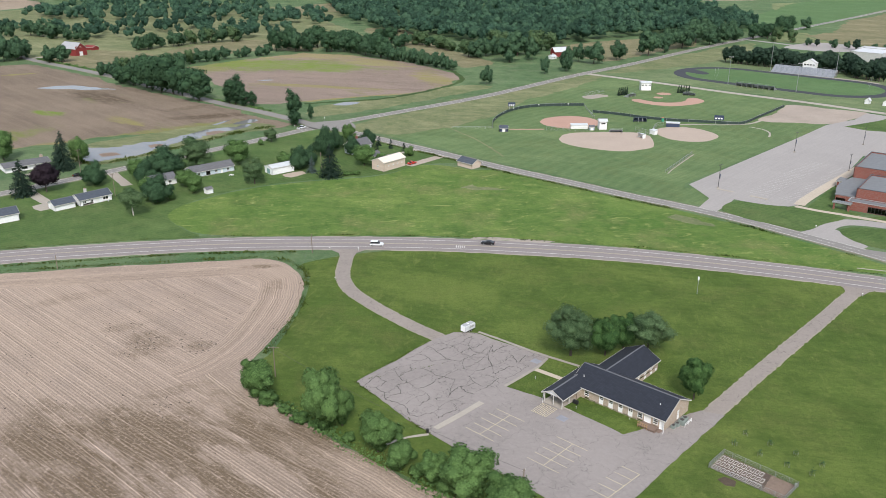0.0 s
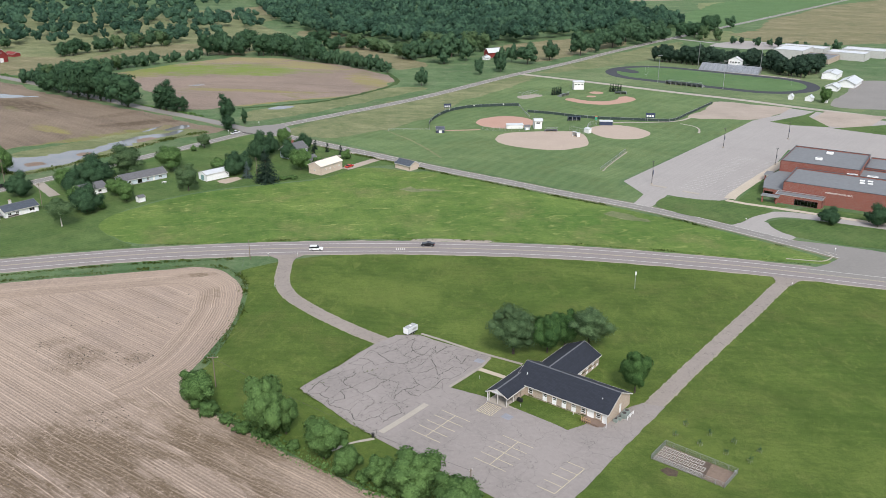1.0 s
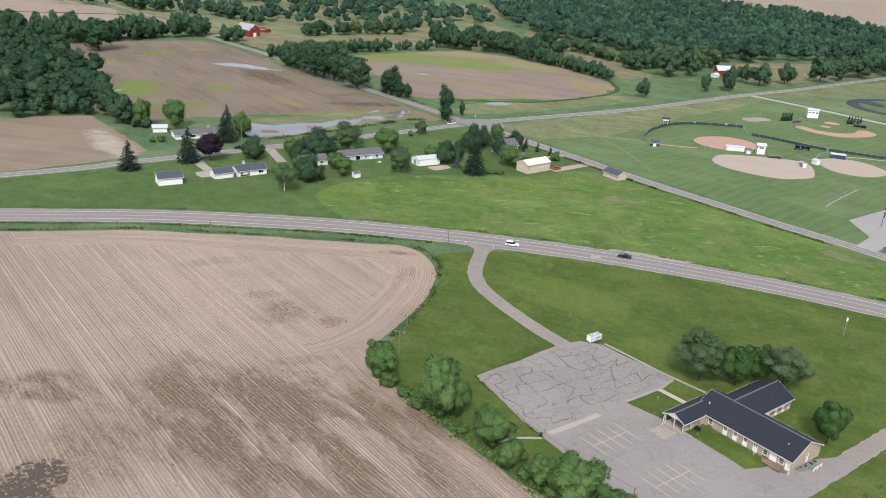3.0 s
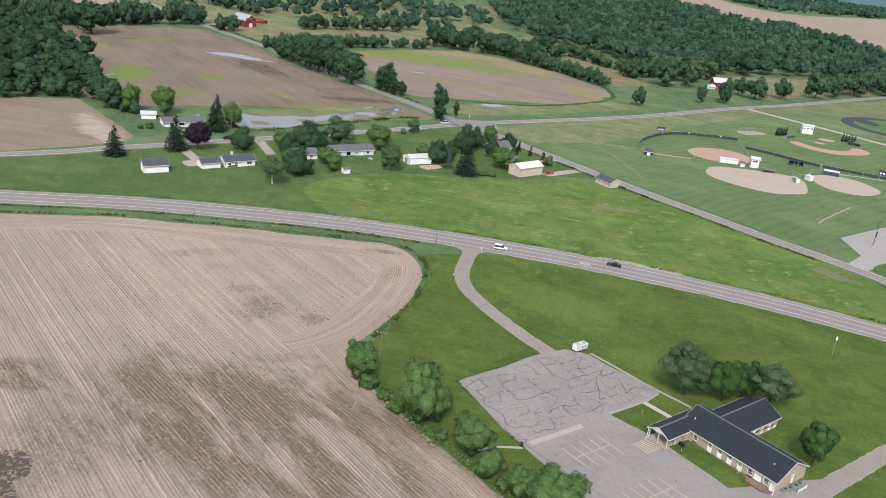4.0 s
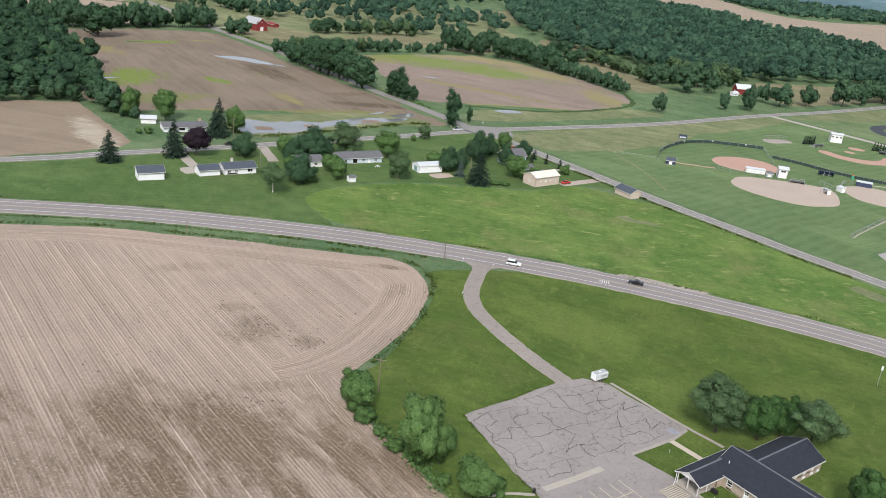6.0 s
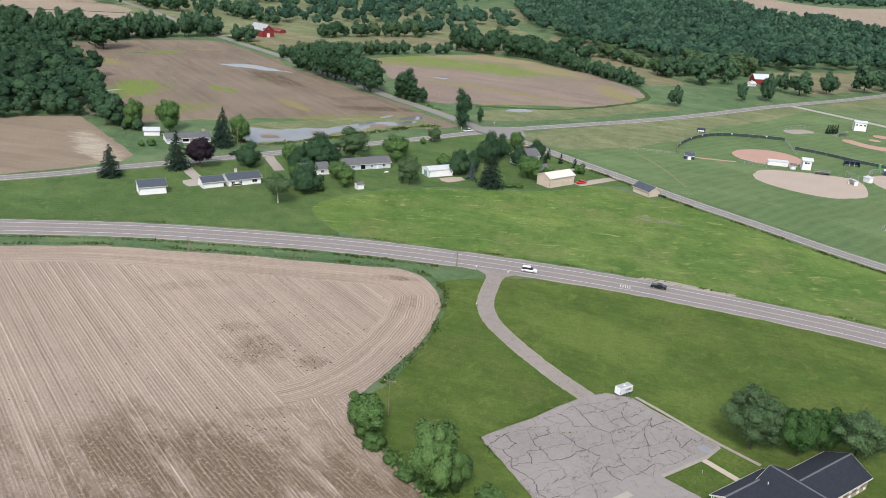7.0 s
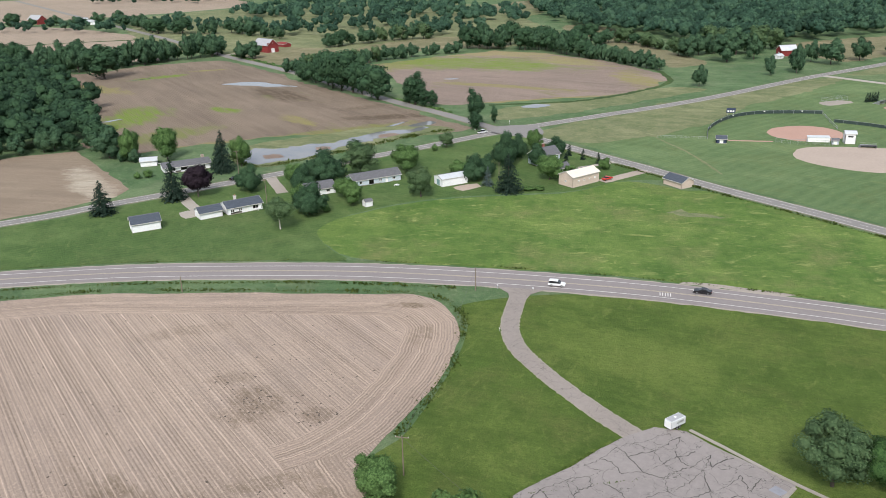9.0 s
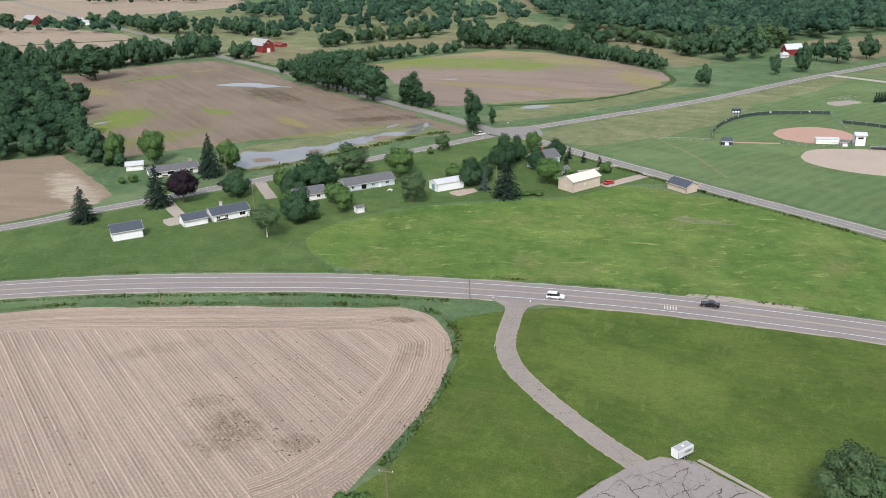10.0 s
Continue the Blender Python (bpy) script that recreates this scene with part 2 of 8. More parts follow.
    if damp:
        w = nd(nt, "ShaderNodeTexWave", p_bands_direction="Y", Vector=turned(nt, p, 36), Scale=0.314 / 0.9, Distortion=2.5, Detail=3.0, Detail_Scale=0.3).outputs["Fac"]
        ridge = calc(nt, "MULTIPLY", step(nt, w, 0.62, 0.95), step(nt, noise_of(nt, turned(nt, p, 36, (0.12, 1, 1)), 0.5, 5, 0.75), 0.42, 0.6))
        c = mixc(nt, calc(nt, "MULTIPLY", calc(nt, "MULTIPLY", ridge, inside_damp), 0.55), c, pale)
    c = mixc(nt, step(nt, spots, 0.53, 0.66, 0.0, 0.65), c, tuple(min(1, 1.35 * v) for v in pale))
    c = mixc(nt, step(nt, noise_of(nt, p, 1.9, 5, 0.85), 0.5, 0.68, 0.0, 0.55), c, tuple(0.72 * v for v in dark))
    nt.links.new(c, b.inputs["Base Color"])
    b.inputs["Roughness"].default_value = 0.95
    b.inputs["Specular IOR Level"].default_value = 0.15
    relief(nt, b, h, 0.6, 0.12)
    return m


def paving(name, base, patchy=0.25, crack=None, crack_tone=(0.07, 0.066, 0.06), streak=None):
    """Asphalt, concrete or gravel; crack = (cell metres, width 0..1)."""
    m, nt, b = start(name)
    p = place(nt)
    big = step(nt, noise_of(nt, p, 0.05, 5, 0.65), 0.35, 0.68)
    fine = noise_of(nt, p, 0.9, 5, 0.7)
    grain = noise_of(nt, p, 9.0, 2, 0.7)
    c = mixc(nt, calc(nt, "MULTIPLY", big, patchy), base, tuple(0.62 * v for v in base))
    c = mixc(nt, step(nt, fine, 0.42, 0.75, 0.0, 0.4), c, tuple(min(1, 1.3 * v) for v in base))
    c = mixc(nt, step(nt, grain, 0.45, 0.7, 0.0, 0.3), c, tuple(0.6 * v for v in base))
    if streak is not None:
        s = noise_of(nt, turned(nt, p, streak, (0.02, 1, 1)), 1.2, 3, 0.6)
        c = mixc(nt, step(nt, s, 0.45, 0.7, 0.0, 0.2), c, tuple(0.65 * v for v in base))
    if crack:
        warp = nd(nt, "ShaderNodeTexNoise", Vector=p, Scale=0.3, Detail=3.0, Roughness=0.55).outputs["Color"]
        q = nd(nt, "ShaderNodeVectorMath", p_operation="MULTIPLY_ADD", i0=warp, i1=(crack[0] * 0.8,) * 3, i2=p).outputs[0]
        s = nd(nt, "ShaderNodeSeparateXYZ", i0=p).outputs
        north = calc(nt, "ADD", calc(nt, "MULTIPLY", s[0], -0.73), calc(nt, "MULTIPLY", s[1], 0.68))
        worn = step(nt, north, crack[2] - 3, crack[2] + 3, 0.55, 1.0) if len(crack) > 2 else 1.0
        t = nd(nt, "ShaderNodeSeparateXYZ", i0=turned(nt, q, 42)).outputs
        for k, spacing, keep in ((0, crack[0] * 0.85, 0.52), (1, crack[0] * 1.1, 0.5)):
            away = calc(nt, "PINGPONG", t[k], spacing / 2)
            line = step(nt, away, crack[1] * 1.2, crack[1] * 4.5, 1.0, 0.0)
            here = step(nt, noise_of(nt, turned(nt, p, 20 * k + 7, (1, 1, 1)), 0.13, 3, 0.6), keep, keep + 0.07)
            c = mixc(nt, calc(nt, "MULTIPLY", calc(nt, "MULTIPLY", line, here), worn), c, crack_tone)
        for cell, width, keep in ((crack[0] * 0.8, crack[1] * 0.8, 0.37), (crack[0] * 0.36, crack[1] * 0.8, 0.56)):
            v = nd(nt, "ShaderNodeTexVoronoi", p_feature="DISTANCE_TO_EDGE", Vector=q, Scale=1.0 / cell)
            vary = step(nt, noise_of(nt, p, 0.5, 4, 0.7), 0.3, 0.7, 0.15, 1.7)
            line = step(nt, calc(nt, "DIVIDE", v.outputs["Distance"], vary), width * 0.45, width, 1.0, 0.0)
            here = step(nt, noise_of(nt, p, 0.1, 3, 0.6), keep, keep + 0.1)
            c = mixc(nt, calc(nt, "MULTIPLY", calc(nt, "MULTIPLY", line, here), worn), c, crack_tone)
    nt.links.new(c, b.inputs["Base Color"])
    b.inputs["Roughness"].default_value = 0.9
    b.inputs["Specular IOR Level"].default_value = 0.25
    relief(nt, b, calc(nt, "ADD", fine, grain), 0.35, 0.02)
    return m


def plain(name, colour, rough=0.7, metal=0.0, wear=0.25, grain=3.0, bump=0.15):
    """Painted, plastic, metal or masonry surface with stains and grain."""
    m, nt, b = start(name)
    p = own(nt)
    big = step(nt, noise_of(nt, p, 0.5, 4, 0.65), 0.4, 0.7)
    fine = noise_of(nt, p, grain, 4, 0.7)
    c = mixc(nt, calc(nt, "MULTIPLY", big, wear), colour, tuple(0.7 * v for v in colour))
    c = mixc(nt, step(nt, fine, 0.45, 0.75, 0.0, wear), c, tuple(0.75 * v for v in colour))
    nt.links.new(c, b.inputs["Base Color"])
    nt.links.new(step(nt, fine, 0.3, 0.7, max(0.02, rough - 0.1), min(1, rough + 0.1)), b.inputs["Roughness"])
    b.inputs["Metallic"].default_value = metal
    relief(nt, b, fine, bump, 0.02)
    return m


def courses(name, colour, joint, height, width=None, rough=0.85, spread=0.3, stain=0.35):
    """Courses of brick, siding or shingles on upright or sloping faces, from the height above ground."""
    m, nt, b = start(name)
    p = own(nt)
    s = nd(nt, "ShaderNodeSeparateXYZ", i0=p).outputs
    along = calc(nt, "ADD", s[0], s[1])
    v = nd(nt, "ShaderNodeCombineXYZ", i0=along, i1=s[2]).outputs[0]
    t = nd(nt, "ShaderNodeTexBrick", Vector=v, Color1=rgb(colour), Color2=rgb(tuple((1 - spread) * c for c in colour)), Mortar=rgb(joint), Scale=1.0,
           Mortar_Size=height * 0.09, Bias=0.0, Brick_Width=width or 400.0, Row_Height=height)
    c = mixc(nt, step(nt, noise_of(nt, p, 0.6, 4, 0.65), 0.4, 0.72, 0.0, stain), t.outputs["Color"], tuple(0.6 * v for v in colour))
    c = mixc(nt, step(nt, noise_of(nt, p, 6.0, 3, 0.7), 0.4, 0.7, 0.0, 0.25), c, tuple(0.7 * v for v in colour))
    nt.links.new(c, b.inputs["Base Color"])
    b.inputs["Roughness"].default_value = rough
    relief(nt, b, t.outputs["Fac"], -0.4, 0.02)
    return m


def leaves(name, dark, mid, light, stand=False):
    m, nt, b = start(name)
    g = nd(nt, "ShaderNodeNewGeometry")
    r = g.outputs["Random Per Island"]
    tree_r = nd(nt, "ShaderNodeObjectInfo").outputs["Random"]
    c = mixc(nt, step(nt, r, 0.0, 0.8, 0.25, 1.0), dark, mid)
    c = mixc(nt, step(nt, r, 0.5, 1.0, 0.0, 0.6), c, light)
    c = mixc(nt, step(nt, tree_r, 0.0, 1.0, 0.0, 0.4), c, tuple(0.62 * v for v in mid))
    c = mixc(nt, step(nt, noise_of(nt, g.outputs["Position"], 0.09, 3), 0.4, 0.65, 0.0, 0.3), c, light)
    if stand:
        tone_node = nt.nodes.new("ShaderNodeAttribute")
        tone_node.attribute_name = "stand"
        tone = tone_node.outputs["Fac"]
        c = mixc(nt, step(nt, tone, 0.0, 0.5, 0.6, 0.0), c, tuple(0.72 * k for k in dark))
        c = mixc(nt, step(nt, tone, 0.6, 1.0, 0.0, 0.55), c, light)
    nt.links.new(c, b.inputs["Base Color"])
    b.inputs["Roughness"].default_value = 0.85
    b.inputs["Specular IOR Level"].default_value = 0.1
    out = nt.nodes["Material Output"]
    tr = nd(nt, "ShaderNodeBsdfTranslucent", Color=c)
    mx = nd(nt, "ShaderNodeMixShader", i0=0.36, i1=b.outputs[0], i2=tr.outputs[0])
    nt.links.new(mx.outputs[0], out.inputs["Surface"])
    return m


def clear_glass(name):
    m, nt, b = start(name)
    b.inputs["Base Color"].default_value = (0.2, 0.23, 0.24, 1)
    b.inputs["Transmission Weight"].default_value = 1.0
    b.inputs["Roughness"].default_value = 0.03
    b.inputs["IOR"].default_value = 1.45
    return m


def pond_water(name):
    m, nt, b = start(name)
    p = place(nt)
    murk = step(nt, noise_of(nt, p, 0.06, 5, 0.7), 0.4, 0.7)
    # Blue-grey silt tone; part of the sky's reflection is put into this colour.
    nt.links.new(mixc(nt, murk, (0.15, 0.155, 0.162), (0.2, 0.19, 0.175)), b.inputs["Base Color"])
    nt.links.new(step(nt, noise_of(nt, p, 0.12, 4), 0.4, 0.7, 0.02, 0.12), b.inputs["Roughness"])
    b.inputs["IOR"].default_value = 1.33
    relief(nt, b, noise_of(nt, p, 1.5, 3), 0.06, 0.03)
    return m


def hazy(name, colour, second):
    """Distant country, far behind all else; haze is put into its colour and a faint glow."""
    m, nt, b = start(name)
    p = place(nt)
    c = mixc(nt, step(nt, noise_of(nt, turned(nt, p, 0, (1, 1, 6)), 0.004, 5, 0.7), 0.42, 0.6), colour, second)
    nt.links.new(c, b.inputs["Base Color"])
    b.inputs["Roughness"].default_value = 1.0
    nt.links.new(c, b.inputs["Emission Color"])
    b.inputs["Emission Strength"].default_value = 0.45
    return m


# Far grasses carry a little bluish distance haze in their base colour.
M_GRASS = grass("rough_grass", (0.0575, 0.109, 0.0496), (0.103, 0.175, 0.0756), (0.171, 0.228, 0.111), dry=(0.227, 0.223, 0.144), dry_amount=0.6)
M_LAWN = grass("mown_lawn", (0.0494, 0.086, 0.018), (0.0893, 0.143, 0.03), (0.1377, 0.18, 0.044), patch=0.65, stripe=(-80, 3.4, 0.1), dry=(0.1568, 0.155, 0.055), dry_amount=0.6)
M_YARD = grass("yard_lawn", (0.0509, 0.0946, 0.0291), (0.0859, 0.149, 0.0441), (0.134, 0.192, 0.0665), stripe=(52, 2.2, 0.18), patch=0.6, dry=(0.175, 0.176, 0.0805), dry_amount=0.4)
M_MEADOW = grass("hay_meadow", (0.0588, 0.117, 0.0273), (0.1058, 0.19, 0.042), (0.1833, 0.248, 0.0651), stripe=(-12, 5.0, 0.06), patch=0.65, dry=(0.245, 0.232, 0.0998), dry_amount=0.85, wisps=0.95)
M_BALL = grass("ballfield_grass", (0.0767, 0.128, 0.0567), (0.121, 0.19, 0.0773), (0.179, 0.238, 0.103), stripe=(40, 6.0, 0.26), patch=0.5, dry_amount=0.5)
M_TURF = grass("stadium_turf", (0.0718, 0.133, 0.0552), (0.103, 0.18, 0.0713), (0.1233, 0.201, 0.0874), stripe=(-40, 9.0, 0.2), patch=0.3, dry_amount=0.2)
M_DRYGRASS = grass("dry_grass", (0.1081, 0.14, 0.0633), (0.1786, 0.198, 0.0966), (0.2632, 0.26, 0.1437), patch=0.7, dry=(0.3008, 0.275, 0.1725), dry_amount=0.6)
FIELD_DAMP = ((-58, 148, 96, 58, -16, 1.0), (-115, 150, 34, 14, 14, 1.0), (-94, 130, 22, 30, 20, 0.8), (-97, 114, 18, 24, 20, 1.0), (-79.5, 203, 15, 17, 0, 0.75), (-65.5, 202, 8, 6, 0, 0.7), (-70, 165, 16, 7, 10, 0.9), (-84, 155, 6, 3, 0, 1.0),
              (-61, 259, 14, 4, 5, 0.9), (-53, 243, 8, 14, 0, 0.6), (-90, 213, 14, 7, 20, 0.5), (-66, 178, 20, 5, 28, 0.6), (-115, 232, 24, 7, 30, 0.4))
M_FIELD = stubble("stubble_field", (0.36, 0.281, 0.225), (0.288, 0.225, 0.183), (0.175, 0.134, 0.104), 41.7, FIELD_DAMP)
M_HEADLAND = stubble("stubble_headland", (0.36, 0.28, 0.222), (0.29, 0.226, 0.182), (0.18, 0.138, 0.106), 0, FIELD_DAMP[:2] + FIELD_DAMP[8:10] + FIELD_DAMP[11:12], True)
GREEN, OCHRE = (0.15, 0.225, 0.03), (0.25, 0.225, 0.08)
M_FIELD2 = soil("bare_field", (0.24, 0.188, 0.142), (0.185, 0.143, 0.106), (0.122, 0.094, 0.072), row=(45, 1.6), wet=0.9, weed=(0.15, 0.155, 0.057), weed_amount=0.15,
                tints=((-284, 479, 60, 34, 105, GREEN), (-240, 507, 26, 11, -26, GREEN), (-184.5, 484, 40, 11, -40, OCHRE), (-350, 615, 44, 14, 48, GREEN), (-374, 566, 84, 24, -20, OCHRE), (-328, 652, 34, 7, 32, OCHRE),
                       (-198, 424, 80, 22, 36, OCHRE), (-150, 462, 80, 20, 36, (0.19, 0.2, 0.06)), (-240, 440, 60, 26, 60, (0.17, 0.19, 0.06))),
                damp=((-138, 500, 46, 12, 20), (-160, 525, 30, 10, 40), (-230, 560, 60, 20, -40)))
# Weedy and tan fields: extra blue puts distance haze into the soil colour.
M_FIELD3 = soil("weedy_field", (0.28, 0.215, 0.178), (0.23, 0.178, 0.145), (0.165, 0.13, 0.106), row=(20, 1.6), wet=0.8, weed=(0.19, 0.18, 0.081), weed_amount=0.3,
                tints=((-186, 706, 90, 60, 60, (0.2, 0.215, 0.06)), (-124, 704, 150, 66, -10, GREEN), (-8, 640, 70, 24, -70, OCHRE), (-60, 560, 90, 10, 25, OCHRE), (-120, 764, 110, 44, 0, (0.3, 0.26, 0.12)), (-60, 720, 70, 36, -40, (0.28, 0.25, 0.11)),
                       (-90, 604, 110, 10, -14, OCHRE)))
M_TANFIELD = soil("tan_field", (0.34, 0.27, 0.207), (0.29, 0.23, 0.172), (0.21, 0.17, 0.127), row=(35, 2.0), wet=0.4)
M_PLOTSOIL = soil("plot_soil", (0.3, 0.22, 0.17), (0.22, 0.165, 0.13), (0.14, 0.105, 0.085))
M_ASPHALT = paving("highway_asphalt", (0.23, 0.205, 0.2), 0.2)
M_SIDE = paving("country_road_asphalt", (0.225, 0.212, 0.2), 0.3)
M_SHOULDER = paving("gravel_shoulder", (0.33, 0.29, 0.25), 0.3)
M_LOT = paving("cracked_lot_asphalt", (0.272, 0.243, 0.23), 0.45, crack=(5.6, 0.012, 111.0), crack_tone=(0.1, 0.093, 0.085))
M_CRACK = plain("open_asphalt_crack", (0.06, 0.056, 0.048), 0.95, wear=0.4)
M_DRIVE = paving("drive_asphalt", (0.27, 0.235, 0.21), 0.35, crack=(4.4, 0.012), crack_tone=(0.13, 0.115, 0.1))
M_CRUMBLE = paving("crumbling_edge", (0.31, 0.28, 0.222), 0.6)
M_SMALLFIELD = soil("small_field_soil", (0.3, 0.24, 0.175), (0.245, 0.19, 0.14), (0.17, 0.13, 0.096), wet=0.5, weed=(0.19, 0.18, 0.07), weed_amount=0.2, tints=((-222, 350, 64, 15, 138, (0.42, 0.37, 0.29)),))
M_DITCH = grass("ditch_weeds", (0.03, 0.06, 0.02), (0.05, 0.09, 0.03), (0.075, 0.12, 0.04))
M_HSLOT = paving("school_lot_asphalt", (0.325, 0.303, 0.29), 0.25, streak=-48)
M_KERB = paving("worn_kerb_concrete", (0.32, 0.29, 0.255), 0.4)
M_PAVE = paving("tan_concrete", (0.46, 0.395, 0.32), 0.3)
M_CONCRETE = paving("concrete", (0.365, 0.33, 0.285), 0.3)
M_GRAVEL = paving("gravel", (0.36, 0.302, 0.255), 0.6)
M_CLAY = paving("infield_clay", (0.42, 0.262, 0.205), 0.3)
M_DIRT = paving("infield_dirt", (0.4, 0.325, 0.27), 0.3)
M_TRACK = paving("running_track", (0.072, 0.076, 0.086), 0.2)
M_TRACK.node_tree.nodes["Principled BSDF"].inputs["Specular IOR Level"].default_value = 0.0
M_CENTRE = plain("worn_centre_paint", (0.42, 0.36, 0.26), 0.8, wear=0.5, grain=0.8)
M_VERGE = paving("grassy_gravel_verge", (0.2, 0.19, 0.13), 0.5)
M_WHITE = plain("white_paint", (0.78, 0.78, 0.77), 0.55, wear=0.15)
M_LINE = plain("road_paint_white", (0.6, 0.58, 0.55), 0.8, wear=0.5, grain=0.8)
M_FAINT = plain("worn_bay_paint", (0.5, 0.48, 0.46), 0.8, wear=0.5, grain=0.8)
M_YELLOW = plain("road_paint_yellow", (0.52, 0.45, 0.3), 0.8, wear=0.5, grain=0.8)
M_BARK = plain("bark", (0.075, 0.06, 0.048), 0.95, wear=0.5, bump=0.5)
M_BIRCH = plain("pale_bark", (0.5, 0.47, 0.42), 0.9, wear=0.4)
M_LEAF = leaves("broad_leaves", (0.0408, 0.0814, 0.0296), (0.111, 0.207, 0.0678), (0.191, 0.308, 0.106))
M_LEAF_DEEP = leaves("deep_green_leaves", (0.0228, 0.0546, 0.0209), (0.0658, 0.145, 0.046), (0.127, 0.228, 0.075))
M_LEAF_PALE = leaves("pale_leaves", (0.0396, 0.0756, 0.0372), (0.108, 0.185, 0.0858), (0.193, 0.275, 0.13))
M_LEAF_DARK = leaves("dark_leaves", (0.0214, 0.0507, 0.0293), (0.0572, 0.12, 0.0627), (0.099, 0.18, 0.0891))
# Bluer than near leaves: some distance haze is put into the colour.
M_LEAF_FAR = leaves("far_leaves", (0.0285, 0.0634, 0.038), (0.0737, 0.145, 0.0814), (0.121, 0.211, 0.109))
M_PALEGRASS = grass("pale_grass", (0.12, 0.16, 0.075), (0.19, 0.22, 0.105), (0.26, 0.27, 0.135), dry=(0.3, 0.27, 0.16), dry_amount=0.6)
M_STADIUMGRASS = grass("worn_stadium_grass", (0.0921, 0.143, 0.0633), (0.143, 0.193, 0.0911), (0.194, 0.237, 0.12), dry=(0.246, 0.242, 0.146), dry_amount=0.55)
M_TRIM = plain("weathered_white_trim", (0.56, 0.54, 0.51), 0.7, wear=0.35)
M_PURPLE = leaves("purple_leaves", (0.0152, 0.0108, 0.0161), (0.042, 0.03, 0.042), (0.075, 0.054, 0.0672))
M_NEEDLE = leaves("spruce_needles", (0.0101, 0.0216, 0.0158), (0.03, 0.056, 0.04), (0.055, 0.088, 0.062))
M_PINE = leaves("pine_needles", (0.0158, 0.0331, 0.023), (0.042, 0.08, 0.054), (0.075, 0.125, 0.082))
M_BLUE = leaves("blue_spruce_needles", (0.0288, 0.049, 0.0446), (0.09, 0.13, 0.125), (0.15, 0.2, 0.19))
# Extra blue here is distance haze painted into the leaf colour.
M_WOOD = leaves("woodland_leaves", (0.0259, 0.0619, 0.0446), (0.062, 0.138, 0.092), (0.115, 0.208, 0.122), True)
M_WOODDARK = leaves("dark_woodland_leaves", (0.0216, 0.049, 0.0317), (0.052, 0.112, 0.062), (0.092, 0.172, 0.082), True)
# Blue raised as on the far grass, for haze in the colour.
M_PASTURE = grass("tan_pasture", (0.12, 0.13, 0.063), (0.215, 0.195, 0.115), (0.29, 0.245, 0.155), patch=0.6, dry=(0.32, 0.27, 0.184))
M_GLASS = clear_glass("window_glass")
M_WATER = pond_water("pond_water")
# Aerial haze is mixed into these two backdrop colours, which also glow.
M_HAZE = hazy("haze_tinted_hills", (0.085, 0.15, 0.2), (0.125, 0.2, 0.255))
M_HAZEWOOD = hazy("haze_tinted_far_woods", (0.045, 0.088, 0.108), (0.075, 0.125, 0.145))

# ---- building helpers ----
def smooth_line(points, gap=4.0, closed=False):
    """Points every gap metres or so along a Catmull-Rom curve through the given ones."""
    pts = [Vector((p[0], p[1], p[2] if len(p) > 2 else 0.0)) for p in points]
    n, out = len(pts), []
    for i in range(n if closed else n - 1):
        if closed:
            a, b, c, d = pts[i - 1], pts[i], pts[(i + 1) % n], pts[(i + 2) % n]
        else:
            a, b, c, d = pts[max(i - 1, 0)], pts[i], pts[i + 1], pts[min(i + 2, n - 1)]
        k = max(1, int((c - b).length / gap))
        for j in range(k):
            u = j / k
            out.append(0.5 * (2 * b + (c - a) * u + (2 * a - 5 * b + 4 * c - d) * u * u + (3 * b - a - 3 * c + d) * u ** 3))
    if not closed:
        out.append(pts[-1])
    return out


def finish(name, bm, material, parent=None):
    me = bpy.data.meshes.new(name)
    bm.to_mesh(me)
    bm.free()
    for m in material if isinstance(material, (list, tuple)) else (material,):
        me.materials.append(m)
    ob = new(name, me)
    ob.parent = parent
    return ob


def part(name, bm, material, parent, label=""):
    """Links a bmesh as one mesh object under a thing or under a part."""
    return tagged(finish(name, bm, material, parent), label)


def inside(x, y, poly):
    hit_n = False
    for (x0, y0), (x1, y1) in zip(poly, poly[1:] + poly[:1]):
        if (y0 > y) != (y1 > y) and x < (x1 - x0) * (y - y0) / (y1 - y0) + x0:
            hit_n = not hit_n
    return hit_n


LAYERS = []


def patch(name, points, z, material, label, category, ragged=0.0, smooth=True, kind="structure"):
    """A flat stretch of ground with a slightly ragged outline and a real rim."""
    if smooth == "lines":
        line = []
        for a, b in zip(points, points[1:] + points[:1]):
            a, b = Vector((*a, 0.0)), Vector((*b, 0.0))
            k = max(1, int((b - a).length / (1.0 if ragged < 0.5 else 4.0)))
            line += [a.lerp(b, j / k) for j in range(k)]
    else:
        line = smooth_line(points, 3.0, True) if smooth else [Vector((*p, 0.0)) for p in points]
    LAYERS.append(name)
    z += 0.0004 * (len(LAYERS) % 60)
    bm = bmesh.new()
    top = []
    for i, p in enumerate(line):
        q = noise.noise_vector(Vector((p.x * 0.35, p.y * 0.35, 3.1))) * ragged + noise.noise_vector(Vector((p.x * 0.08, p.y * 0.08, 9.7))) * ragged * 1.6
        top.append(bm.verts.new((p.x + q.x, p.y + q.y, z)))
    low = [bm.verts.new((v.co.x, v.co.y, 0.0)) for v in top]
    bm.faces.new(top)
    for i in range(len(top)):
        j = (i + 1) % len(top)
        bm.faces.new((top[i], low[i], low[j], top[j]))
    bmesh.ops.recalc_face_normals(bm, faces=bm.faces)
    return tagged(finish(name, bm, material), label, category, kind=kind)


